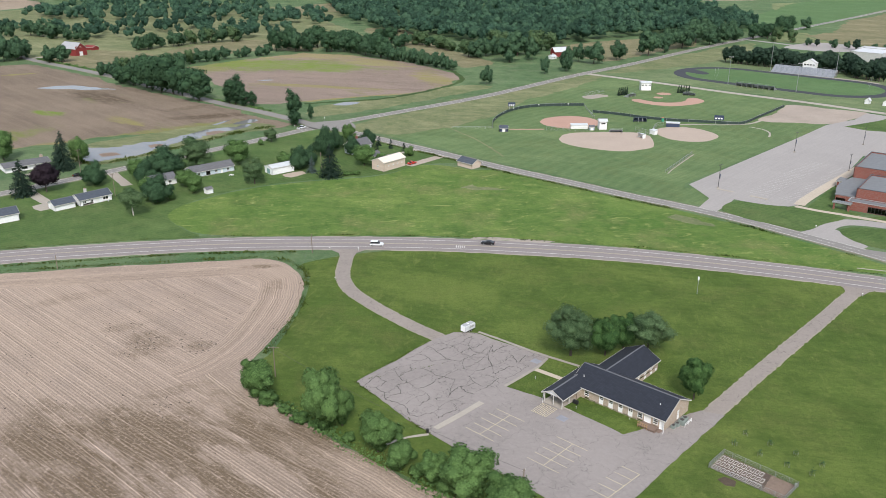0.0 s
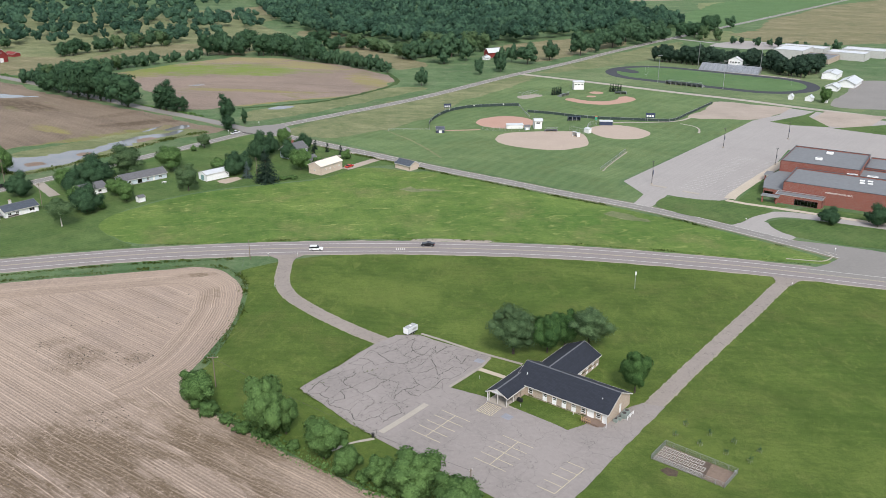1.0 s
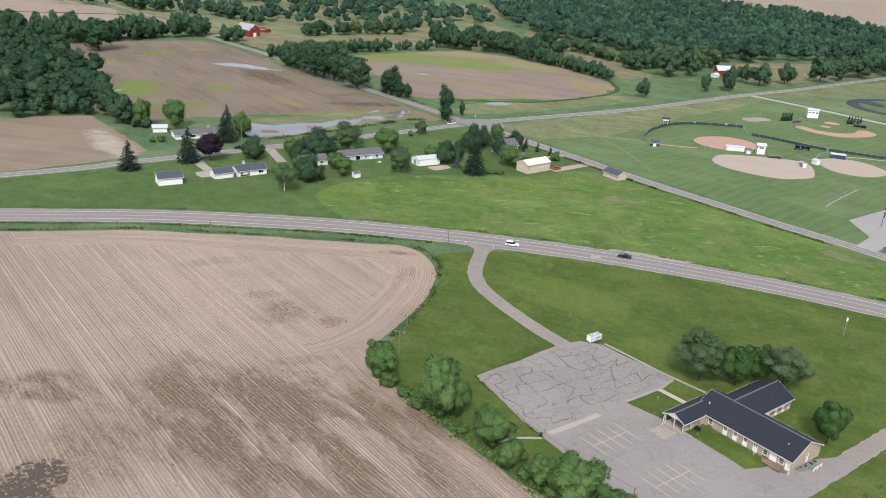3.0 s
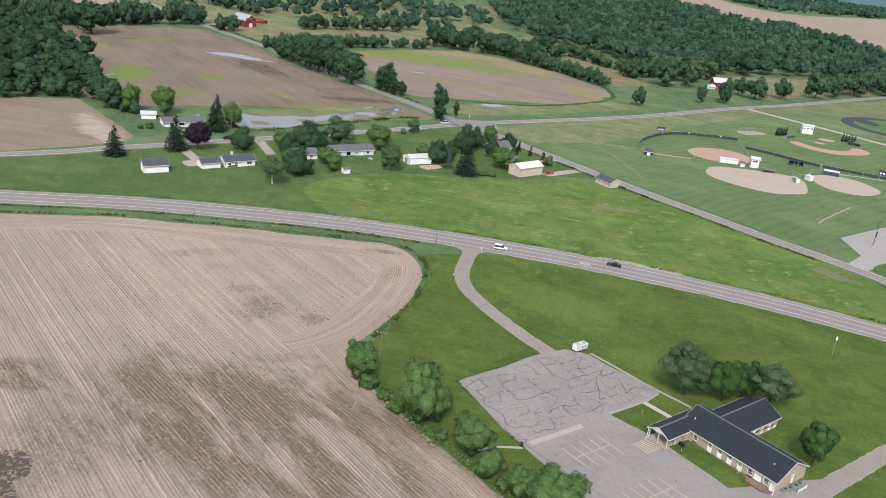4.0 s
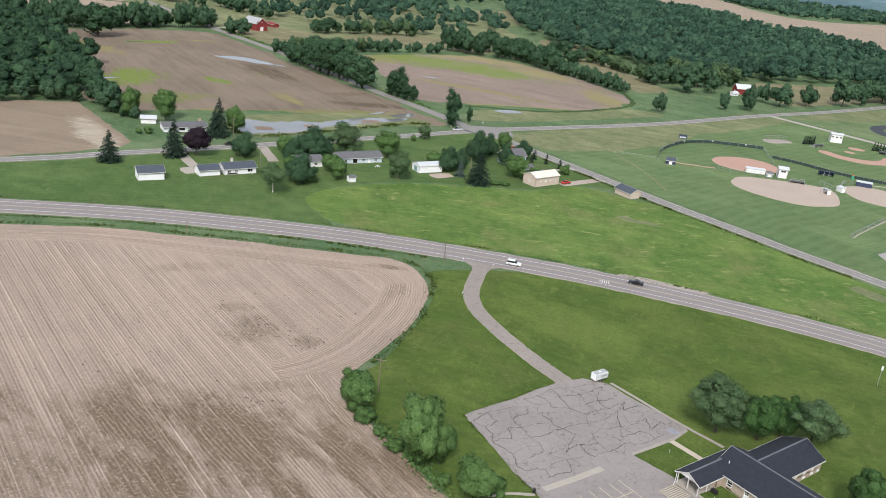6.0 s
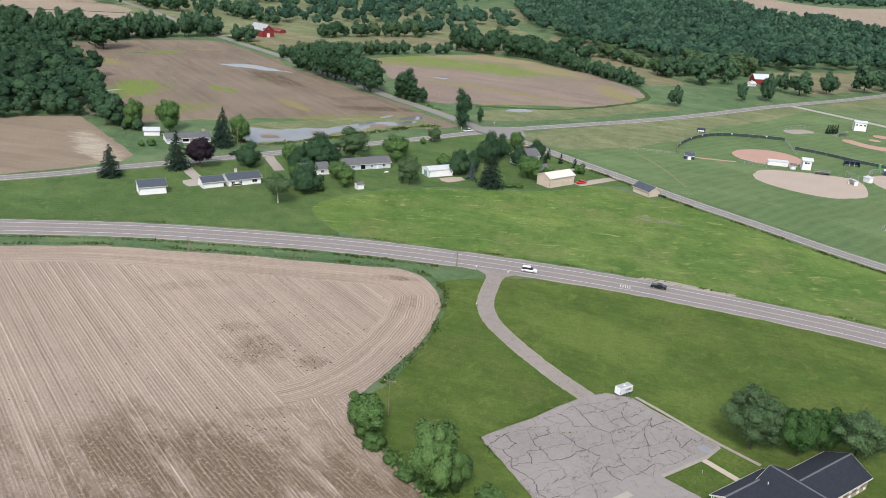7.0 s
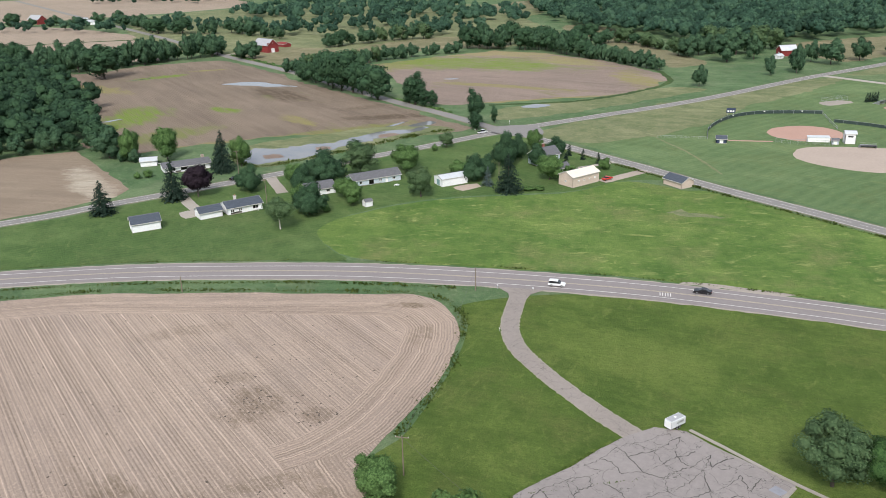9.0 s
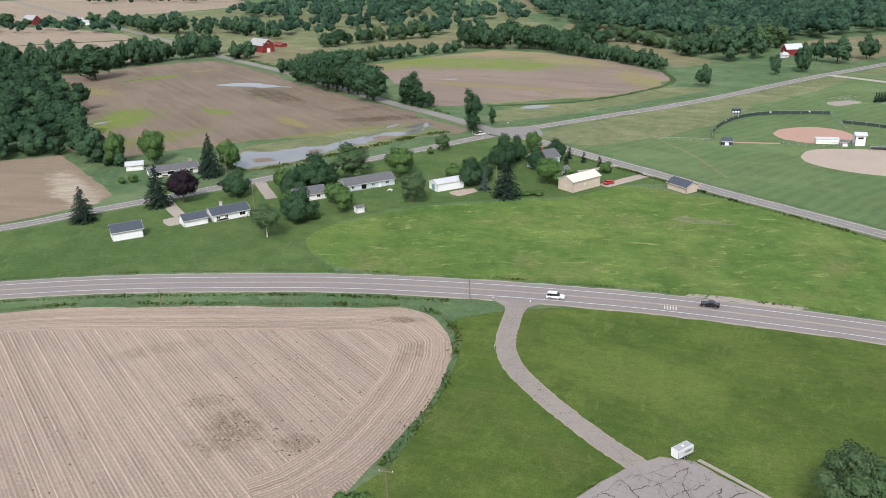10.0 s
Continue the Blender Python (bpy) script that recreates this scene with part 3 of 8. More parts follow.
def ribbon_mesh(points, left, right, z, gap=4.0, ragged=0.0, smooth=True, fine=0.3):
    """A strip from left to right metres beside a line (negative: to its left)."""
    line = smooth_line(points, gap) if smooth else [Vector((p[0], p[1], 0.0)) for p in points]
    bm = bmesh.new()
    uv = bm.loops.layers.uv.new("UVMap")
    rows, along = [], 0.0
    for i, p in enumerate(line):
        d = (line[min(i + 1, len(line) - 1)] - line[max(i - 1, 0)]).normalized()
        side = Vector((d.y, -d.x, 0.0))
        if i:
            along += (p - line[i - 1]).length
        a = noise.noise(Vector((p.x * fine, p.y * fine, 1.0))) * ragged
        b = noise.noise(Vector((p.x * fine, p.y * fine, 7.0))) * ragged
        e0, e1 = p + side * (left + a), p + side * (right + b)
        rows.append([bm.verts.new((e.x, e.y, h)) for e, h in ((e0, 0.0), (e0, z), (e1, z), (e1, 0.0))] + [along])
    for r, s in zip(rows, rows[1:]):
        for k in (0, 1, 2):
            f = bm.faces.new((r[k], r[k + 1], s[k + 1], s[k]))
            us = (left, left, right, right)
            for loop, (u, v) in zip(f.loops, ((us[k], r[4]), (us[k + 1], r[4]), (us[k + 1], s[4]), (us[k], s[4]))):
                loop[uv].uv = (u, v)
    bmesh.ops.recalc_face_normals(bm, faces=bm.faces)
    return bm


def ribbon(name, points, width, z, material, label, category, offset=0.0, ragged=0.0, gap=4.0, kind="structure", smooth=True, fine=0.3):
    return tagged(finish(name, ribbon_mesh(points, offset - width / 2, offset + width / 2, z, gap, ragged, smooth, fine), material), label, category, kind=kind)


def dashes(name, points, z, material, parent, offset, width, length, gap, label=""):
    """A dashed line painted along a road, as one part of it."""
    line = smooth_line(points, 1.0)
    bm = bmesh.new()
    along = 0.0
    start_at = None
    runs = []
    for i in range(1, len(line)):
        along += (line[i] - line[i - 1]).length
        if along % (length + gap) < length:
            start_at = i - 1 if start_at is None else start_at
        elif start_at is not None:
            runs.append((start_at, i))
            start_at = None
    for a, b in runs:
        row = []
        for i in (a, b):
            d = (line[min(i + 1, len(line) - 1)] - line[max(i - 1, 0)]).normalized()
            s = Vector((d.y, -d.x, 0))
            row.append([line[i] + s * (offset - width / 2), line[i] + s * (offset + width / 2)])
        bm.faces.new([bm.verts.new((p.x, p.y, z)) for p in (row[0][0], row[0][1], row[1][1], row[1][0])])
    return part(name, bm, material, parent, label)


# ---- the land ----
bm = bmesh.new()
bmesh.ops.create_grid(bm, x_segments=24, y_segments=24, size=6000)
tagged(finish("ground", bm, M_GRASS), "rough green grassland reaching to the horizon", "ground", kind="structure")

HIGHWAY = [(-520, 90), (-300, 205), (-230, 238), (-180, 257), (-149, 267), (-117, 274), (-84, 279.5), (-52, 281.6), (-20, 281.6), (14, 279.2),
           (63.5, 271.2), (109.2, 257.7), (134.4, 248.2), (160.6, 237.2), (260, 193), (420, 120)]
ROAD_B = [(-62, 470), (-50, 457.5), (-21, 430.5), (2, 409.5), (29, 384), (57, 360), (78, 341.5), (99, 325), (117, 308.5), (132.5, 291.5), (147, 275), (156, 264), (163, 254), (165, 240)]
ROAD_C = [(-75, 468), (-62, 483), (-50, 493.5), (-24, 518), (11, 551), (45, 588), (101, 656), (160, 720), (234, 808), (314, 897), (520, 1120), (900, 1540)]
ROAD_D = [(-62, 470), (-76, 479), (-110, 511), (-144, 540), (-186, 580), (-268, 658), (-353, 730), (-487, 856), (-712, 1055), (-1100, 1400)]
ROAD_E = [(-330, 205), (-224, 300), (-200, 326), (-165, 364), (-147, 384), (-125, 409), (-102, 435), (-78, 464), (-66, 478)]
ROAD_F = [(110, 668), (147.6, 634.7), (202.4, 582.3), (242.1, 547.3), (268, 520), (310, 480), (360, 430)]

LAWN = [(-47, 262), (-20, 274), (14, 273), (63, 265), (109, 251), (134, 242), (165, 230), (260, 187), (300, 60), (60, 40), (5, 130), (-18, 153), (-48, 184), (-45, 200), (-42, 228), (-43, 250)]
patch("church_lawn", LAWN, 0.03, M_LAWN, "wide mown lawn round the church", "lawn")
FIELD = [(-420, 95), (-300, 190), (-230, 220), (-184, 237), (-152, 250), (-115, 257.5), (-78, 263.5), (-60, 265.5), (-49, 257), (-44.6, 246), (-43.5, 228), (-45.8, 210), (-48.5, 198), (-51, 189),
         (-50, 182), (-43, 175.5), (-33.5, 166.5), (-20, 154), (-9, 144.5), (20, 118), (60, 20), (-300, -60)]
patch("stubble_field", FIELD, 0.05, M_FIELD, "pale brown stubble field with drill rows", "field", 0.5)
HEADLAND = [(-184, 229), (-152, 242.5), (-115, 250), (-80, 256), (-64, 257.5), (-55.5, 252), (-51.5, 244), (-50.6, 228), (-52.6, 211), (-55.6, 199), (-61, 189), (-66, 184)]
tagged(finish("stubble_headland", ribbon_mesh(HEADLAND, -6.6, 6.6, 0.055, 2.0, 0.6), M_HEADLAND), "pale stubble headland with rows along the field edge", "field", kind="structure")
tagged(finish("stubble_headland", ribbon_mesh([(-60, 186), (-47, 172), (-37, 162.5), (-23.5, 150), (-12, 140), (16, 112)], -5.5, 4.5, 0.056, 2.0, 0.6), M_HEADLAND), "pale stubble headland with rows along the field edge", "field", kind="structure")
patch("hay_meadow", [(-110, 316), (-103, 304), (-93, 294), (-78, 289), (-52, 289.5), (-20, 290), (14, 287.5), (64, 279), (110, 265.5), (136, 257), (152, 255), (147, 266), (128, 288),
                     (113, 304), (95, 321), (74, 337.5), (53, 356), (25, 380), (14, 381), (4, 387), (-10, 389), (-28, 371), (-52, 363), (-80, 352), (-100, 333)], 0.03, M_MEADOW,
      "bright green hay meadow between two roads", "meadow", 0.6)
patch("yard_lawn", [(-330, 200), (-230, 247), (-180, 266), (-149, 276), (-117, 283), (-90, 288), (-98, 297), (-106, 308), (-108, 318), (-100, 335), (-80, 354), (-52, 365), (-28, 373), (-8, 391),
                    (10, 395), (-2, 406), (-24, 426), (-60, 462), (-75, 460), (-98, 432), (-121, 406), (-143, 381), (-161, 361), (-196, 323), (-220, 297)], 0.035, M_YARD,
      "mown lawn of the house gardens", "lawn", 0.4)
patch("ballfield_lawn", [(-40, 462), (-15, 436), (8, 413), (35, 388), (62, 364), (83, 346), (104, 329), (113, 338), (110, 352), (108, 360), (165, 420), (222, 482), (190, 492), (224, 543), (200, 580),
                         (147, 630), (110, 660), (60, 596), (20, 552), (-20, 512), (-45, 488)], 0.03, M_BALL, "mown grass of the ball fields", "lawn", 0.5)
for pts, name, label in (
        ([(-50, 464), (-20, 456), (20, 490), (60, 560), (118, 640), (108, 656), (60, 600), (10, 546), (-30, 505), (-48, 484)], "dry_verge", "dry yellowish grass beside the road"),
        ([(-76, 500), (-38, 526), (0, 566), (34, 606), (0, 606), (-40, 560), (-82, 530)], "dry_verge", "dry yellowish grass beside the road"),
        ([(130, 670), (175, 690), (260, 760), (310, 860), (240, 800), (160, 712)], "dry_verge", "dry yellowish grass beside the road")):
    patch(name, pts, 0.045, M_DRYGRASS, label, "grass", 2.0)

patch("bare_field", [(-436, 598), (-440, 616), (-408, 634), (-396, 668), (-370, 690), (-342, 706), (-262, 638), (-246, 617), (-165, 549), (-124, 512), (-88, 478), (-100, 462), (-126, 470), (-150, 462), (-190, 440), (-213, 424), (-234, 402), (-270, 412), (-325, 500)],
      0.05, M_FIELD2, "brown bare field with weedy patches", "field", 2.5, smooth="lines")
patch("pond_margin", [(-186, 404), (-166, 388), (-140, 414), (-118, 446), (-96, 470), (-112, 482), (-140, 474), (-168, 446), (-188, 424)], 0.055, M_DRYGRASS, "dry grassy margin of the pond", "grass", 2.0)
patch("small_field", [(-330, 345), (-290, 386), (-265.6, 402.9), (-233.2, 375.1), (-202.7, 348.3), (-202.4, 336.5), (-228.3, 303.2), (-265, 264)], 0.05, M_SMALLFIELD, "small tan field beside the house road", "field", 1.0, smooth="lines")
patch("weedy_field", [(-209.9, 689.9), (-169.1, 739.6), (-127.5, 780), (-80.7, 765), (-25.0, 717.4), (12.9, 659.6), (6.8, 617.5), (-21.1, 578.7), (-63.4, 558.6), (-110.0, 537.8), (-125.3, 541.8), (-151.0, 587.7), (-179.4, 638.9)], 0.05, M_FIELD3,
      "pale brown field with thin weeds", "field", 2.0, smooth="lines")
patch("pond", [(-180, 403), (-168, 394), (-148, 414), (-133, 440), (-118, 462), (-108, 474), (-116, 474), (-130, 462), (-143, 446), (-154, 432), (-180, 418)], 0.08, M_WATER, "grey shallow pond reflecting the sky", "pond", 3.5)
for pts in ([(-150, 420), (-144, 425), (-146, 429), (-152, 425)], [(-128, 450), (-120, 459), (-124, 461), (-131, 455)], [(-168, 402), (-160, 406), (-164, 410), (-171, 407)]):
    patch("mud_bank", pts, 0.1, M_PLOTSOIL, "brown mud bank in the shallow pond", "mud", 1.6)
patch("puddle", [(-286, 592), (-268, 604), (-250, 598), (-230, 588), (-256, 588)], 0.08, M_WATER, "shallow pool standing on the field", "pond", 1.5)
for pts in ([(-299, 462), (-296, 466), (-291, 472), (-287, 475), (-289, 470), (-294, 465)], [(-363, 600), (-357, 607), (-352, 613), (-354, 608), (-359, 601)], [(-139, 629), (-133, 633), (-126, 631), (-132, 628)],
            [(-134, 476), (-130, 482), (-125, 490), (-126, 485), (-130, 478)]):
    patch("puddle", pts, 0.08, M_WATER, "shallow pool standing on the field", "pond", 1.2)
patch("puddle", [(-122, 480), (-114, 492), (-108, 488), (-116, 478)], 0.08, M_WATER, "shallow pool standing on the field", "pond", 1.0)
patch("puddle", [(-72, 536), (-64, 545), (-54, 543), (-62, 535)], 0.08, M_WATER, "shallow pool in the rough grass", "pond", 1.0)
for pts, label in (
        ([(-240, 742), (-172, 790), (-120, 800), (-150, 850), (-190, 880), (-250, 808)], "dry tan pasture among trees"),
        ([(-92, 980), (-44, 850), (10, 702), (42, 722), (20, 770), (-20, 880), (-45, 972)], "dry tan pasture along the wood"),
        ([(-200, 1165), (-124, 1228), (-110, 1330), (-156, 1355), (-220, 1260)], "dry tan pasture among trees"),
        ([(128, 745), (150, 738), (208, 806), (252, 852), (234, 906), (160, 872), (112, 824)], "dry tan pasture along the wood"),
        ([(420, 880), (560, 850), (1000, 1000), (1100, 1500), (700, 1300)], "wide tan hay field behind the school"),
        ([(-520, 640), (-414, 694), (-404, 716), (-474, 796), (-505, 835), (-560, 895), (-720, 960), (-860, 900), (-700, 720)], "pale tan field beyond the trees"),
        ([(-350, 745), (-260, 672), (-215, 700), (-250, 760), (-310, 790)], "dry tan pasture beside the red barn"),
        ([(-900, 1000), (-700, 1090), (-600, 1300), (-900, 1500), (-1300, 1200)], "pale tan field far away"),
        ([(20, 2450), (140, 2080), (320, 1660), (460, 1420), (900, 1700), (1400, 2400), (900, 2500), (700, 2440), (430, 2160), (320, 2330), (250, 2750)], "wide pale tan field far away"),
        ([(300, 3260), (880, 3040), (1500, 3100), (1300, 3420), (700, 3440)], "pale tan field far away"),
        ([(-300, 1700), (50, 1900), (0, 2400), (-500, 2300)], "pale tan field far away")):
    patch("tan_field", pts, 0.05, M_PASTURE if "far" not in label and "beyond" not in label else M_TANFIELD, label, "field", 3.0)
patch("rough_pasture", [(-440, 775), (-362, 745), (-240, 744), (-170, 800), (-110, 812), (-60, 830), (-100, 960), (-140, 1060), (-150, 1200), (-420, 1330), (-640, 1120), (-560, 910)], 0.04, M_DRYGRASS, "rough olive pasture among tree belts", "pasture", 4.0)
patch("pale_field", [(373.5, 967.5), (403.9, 959.2), (390, 915), (394.3, 852), (365, 858.5), (337.4, 880.6)], 0.052, M_PALEGRASS, "pale green field behind the school", "field", 2.0, smooth="lines")
patch("tan_field", [(390, 930), (436, 962), (513, 1099), (620, 1200), (820, 1100), (560, 850), (436, 840), (402, 852)], 0.056, M_PASTURE, "wide tan hay field behind the school", "field", 3.0, smooth="lines")
patch("pale_field", [(449, 1187), (514, 1364), (640, 1420), (760, 1420), (630, 1334), (550, 1205), (470, 1100)], 0.054, M_PALEGRASS, "pale green field beyond the trees", "field", 3.0, smooth="lines")
patch("green_field", [(330, 1000), (480, 1260), (600, 1420), (900, 1640), (1100, 1600), (700, 1320), (420, 1000)], 0.06, M_TURF, "bright green field beyond the wood", "field", 3.0)

ribbon("ditch", [(-700, 742), (-612, 785), (-560, 815), (-503, 843)], 6.0, 0.08, M_DITCH, "weedy strip between two tan fields", "ditch", ragged=2.5)
ribbon("ditch", [(-90, 540), (-38, 560), (2, 606), (14, 640), (6, 680)], 4.0, 0.07, M_DITCH, "dark weedy ditch along the field", "ditch", ragged=2.0)

# ---- roads ----
ribbon("shoulder", HIGHWAY, 13.8, 0.06, M_SHOULDER, "gravel shoulder of the highway", "road", ragged=0.7, gap=2.5)
highway = ribbon("road", HIGHWAY, 12.4, 0.12, M_ASPHALT, "grey asphalt two-lane highway with painted lines", "road", gap=2.5)
for off in (-3.85, 3.85):
    part("edge_line", ribbon_mesh(HIGHWAY, off - 0.1, off + 0.1, 0.135, 2.5), M_LINE, highway, "white painted edge line")
for off in (-0.2, 0.2):
    part("centre_line", ribbon_mesh(HIGHWAY, off - 0.08, off + 0.08, 0.135, 2.5), M_CENTRE, highway, "faded yellow centre line")
for pts, width, label in ((ROAD_B, 6.4, "grey country road along the ball fields"), (ROAD_C, 7.0, "grey country road towards the wood"), (ROAD_D, 6.4, "grey country road between fields"),
                          (ROAD_E, 6.4, "grey country road past the houses")):
    ribbon("shoulder", pts, width + 1.8, 0.07, M_VERGE, "gravel verge of a country road", "road", ragged=0.8)
    r = ribbon("road", pts, width, 0.11, M_SIDE, label, "road", ragged=0.15)
    if pts is not ROAD_D:
        for off in (-width / 2 + 0.35, width / 2 - 0.35):
            part("edge_line", ribbon_mesh(pts, off - 0.1, off + 0.1, 0.125, 4.0), M_LINE, r, "white painted edge line")
        dashes("centre_line", pts, 0.125, M_LINE, r, 0.0, 0.14, 6, 4, "faded centre line")
patch("road_junction", [(-80, 478), (-70, 486), (-58, 489), (-52, 480), (-50, 468), (-56, 461), (-66, 464), (-76, 470)], 0.115, M_SIDE, "grey asphalt crossing of country roads", "road", 0.3)
ribbon("road", ROAD_F, 6.0, 0.1, M_CONCRETE, "pale access road behind the ball fields", "road", ragged=0.3)
patch("road_junction", [(146, 277), (158, 262), (150, 254), (140, 246), (175, 232), (190, 226), (172, 240), (172, 254), (176, 262), (160, 272)], 0.115, M_SIDE, "wide asphalt junction with the highway", "road", 0.3)

# ---- church car park and drives ----
LOT = [(-21.6, 182.9), (-12, 194.5), (-3.5, 205), (3, 210.5), (9, 210.5), (18, 203.5), (27.6, 196.6), (24.5, 191), (15.9, 180.7), (24.5, 175.5), (32, 169.5), (40.5, 160.1), (47.5, 163.5), (55, 167.6),
       (60.5, 170.4), (65.6, 168.2), (59.4, 161.5), (54.2, 156), (49.5, 151.1), (41.6, 141.7), (36.9, 136.5), (30, 128), (10, 148), (-2.9, 160.2), (-12, 171)]
patch("car_park", LOT, 0.08, M_LOT, "cracked grey asphalt car park", "car park", 0.32, smooth="lines")
CRACKED = [(-20.5, 182.9), (-3.5, 204), (3, 209.5), (9, 209.5), (26.5, 196.4), (15.5, 181), (8.5, 174.5), (-2.4, 163), (-11.5, 172)]


def crack_net(parent, outline, turn, gap, seed):
    """Jagged open cracks between uneven slabs of asphalt, laid along the turned axes."""
    rng = np.random.default_rng(seed)
    u, v = Vector((math.cos(radians(turn)), math.sin(radians(turn)), 0)), Vector((-math.sin(radians(turn)), math.cos(radians(turn)), 0))
    mid = sum((Vector((*q, 0)) for q in outline), Vector()) / len(outline)
    n = 8
    knots = {(i, j): mid + u * (gap * (i + 0.5 * (j % 2) * rng.uniform(0.2, 0.9) + rng.uniform(-0.3, 0.3))) + v * (gap * 0.86 * (j + rng.uniform(-0.3, 0.3))) for i in range(-n, n + 1) for j in range(-n, n + 1)}
    for (i, j), a in knots.items():
        for other, keep in (((i + 1, j), 0.8), ((i, j + 1), 0.74), ((i + 1, j + 1), 0.08)):
            if other not in knots or rng.uniform() > keep:
                continue
            b = knots[other]
            if not (inside(a.x, a.y, outline) and inside(b.x, b.y, outline)):
                continue
            wide, steps = rng.choice((0.03, 0.05, 0.09)), 9
            d = (b - a).normalized()
            side = Vector((d.y, -d.x, 0))
            line, sway = [], rng.uniform(-0.5, 0.5)
            for k in range(steps + 1):
                f = k / steps
                jag = 0.0 if k in (0, steps) else rng.normal() * 0.16 + sway * math.sin(math.pi * f)
                line.append(a.lerp(b, f) + side * jag)
            bm = bmesh.new()
            rows = []
            for k, q in enumerate(line):
                half = wide * rng.uniform(0.5, 1.4)
                rows.append([bm.verts.new((q.x + side.x * e * half, q.y + side.y * e * half, 0.113)) for e in (-1, 1)])
            for r0, r1 in zip(rows, rows[1:]):
                bm.faces.new((r0[0], r0[1], r1[1], r1[0]))
            part("crack", bm, M_CRACK, parent, "dark open crack")


crack_net(bpy.data.objects["car_park"], CRACKED, 42.0, 4.1, 12)
DRIVE_W = [(-33, 272.5), (-33, 262), (-32.2, 250), (-28, 238.5), (-17.5, 224.5), (-6.5, 212.5), (3, 204)]
ribbon("drive_edge", DRIVE_W, 4.9, 0.085, M_CRUMBLE, "pale crumbling edge of the drive", "drive", ragged=0.4, gap=0.6, fine=1.3)
ribbon("drive", DRIVE_W, 4.3, 0.09, M_DRIVE, "curved grey drive to the car park", "drive", ragged=0.12, gap=0.8, fine=0.6)
patch("drive_mouth", [(-40, 276), (-36, 272), (-34.6, 264), (-31.6, 264), (-29.8, 272), (-26, 276)], 0.1, M_DRIVE, "widening mouth of the drive", "drive", 0.2)
DRIVE_E = [(129.5, 241), (120, 231), (109.3, 219.3), (93, 201.9), (78.9, 186.8), (66.8, 173.4), (56, 162)]
ribbon("drive_edge", DRIVE_E, 4.6, 0.085, M_CRUMBLE, "pale crumbling edge of the drive", "drive", ragged=0.5, gap=0.6, fine=0.9)
ribbon("drive", DRIVE_E, 4.0, 0.09, M_DRIVE, "straight grey drive with crumbling edges", "drive", ragged=0.22, gap=0.6, fine=0.7)
patch("drive_mouth", [(119, 253), (124.4, 247.6), (126.2, 243.5), (125.4, 240.2), (129.2, 237), (132.6, 239.8), (137, 241.4), (143, 242)], 0.1, M_DRIVE, "widening mouth of the drive", "drive", 0.2)

# ---- school grounds ----
patch("school_car_park", [(109, 358.4), (150, 402.5), (190, 446), (222.5, 481.3), (246, 497), (262, 516), (300, 476), (330, 440), (262, 372), (230, 398), (210, 410), (190, 381), (170, 354), (148, 329.5),
                          (140, 326.5), (131, 328.5), (122, 336.5), (118, 330), (108, 318), (103, 324), (112, 338)], 0.08, M_HSLOT, "large pale asphalt school car park", "car park", 0.3, smooth=False)
patch("gravel_lot", [(187, 493), (205, 515), (224, 541), (243, 530), (263, 517), (245, 498), (225, 484), (208, 487)], 0.075, M_GRAVEL, "pale gravel overflow lot", "car park", 1.0)
ribbon("drive", [(137, 292), (145, 301), (153, 306.5), (162, 306), (172, 301), (191, 289.5), (235, 263)], 7.0, 0.085, M_HSLOT, "pale asphalt loop drive of the school", "drive", ragged=0.2, gap=2.0)
patch("drive_mouth", [(131.5, 294.5), (135.5, 296.6), (141, 300), (147, 300), (149, 294), (149.6, 287), (151.5, 280), (148, 277), (139, 286)], 0.088, M_HSLOT, "pale asphalt mouth of the loop drive", "drive", 0.2)
patch("lawn_island", [(148, 292.5), (150, 298.5), (155, 301), (169, 297.5), (190, 285.8), (240, 256), (225, 236), (192, 255), (178, 265.5), (166, 271), (151, 282)], 0.12, M_YARD, "mown lawn inside the loop drive", "lawn", 0.2)
patch("lawn_island", [(112.5, 321.2), (116, 329), (123.2, 333.9), (132, 329), (143.2, 325.2), (152, 318), (157.4, 312), (146.2, 304.6), (135.1, 297), (125, 305), (117.8, 311.2)], 0.12, M_YARD, "mown lawn between the road and the school car park", "lawn", 0.2)
ribbon("kerb", [(138, 259.6), (143.8, 257.8), (149.3, 256.4), (153.5, 258.7), (155.4, 261.6), (154.6, 265)], 0.35, 0.2, M_CONCRETE, "pale concrete kerb at the junction corner", "kerb", gap=1.0)
ribbon("pavement", [(207, 398), (194, 383), (172, 359), (152, 336.5), (146, 328.5)], 4.4, 0.14, M_PAVE, "pale concrete pavement beside the school", "pavement", gap=3)
ribbon("pavement", [(144, 327), (150, 321.5), (162.7, 313.2), (192, 292.5), (235, 268)], 2.6, 0.142, M_PAVE, "pale concrete pavement before the school", "pavement", gap=3)

# ---- distance ----
# Two backdrop rings; their haze is colour and emission, not air.
bm = bmesh.new()
ring = []
for i in range(181):
    a = radians(-90 + i)
    h = 138 + 30 * noise.noise(Vector((i * 0.09, 0, 0))) + 18 * noise.noise(Vector((i * 0.4, 5, 0)))
    x, y = math.sin(a) * 4550, math.cos(a) * 4550
    ring.append((bm.verts.new((x, y, -5)), bm.verts.new((x, y, h)), bm.verts.new((x * 1.02, y * 1.02, -5))))
for r, s in zip(ring, ring[1:]):
    bm.faces.new((r[0], s[0], s[1], r[1]))
    bm.faces.new((r[1], s[1], s[2], r[2]))
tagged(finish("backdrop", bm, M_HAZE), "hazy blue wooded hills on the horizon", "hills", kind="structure")

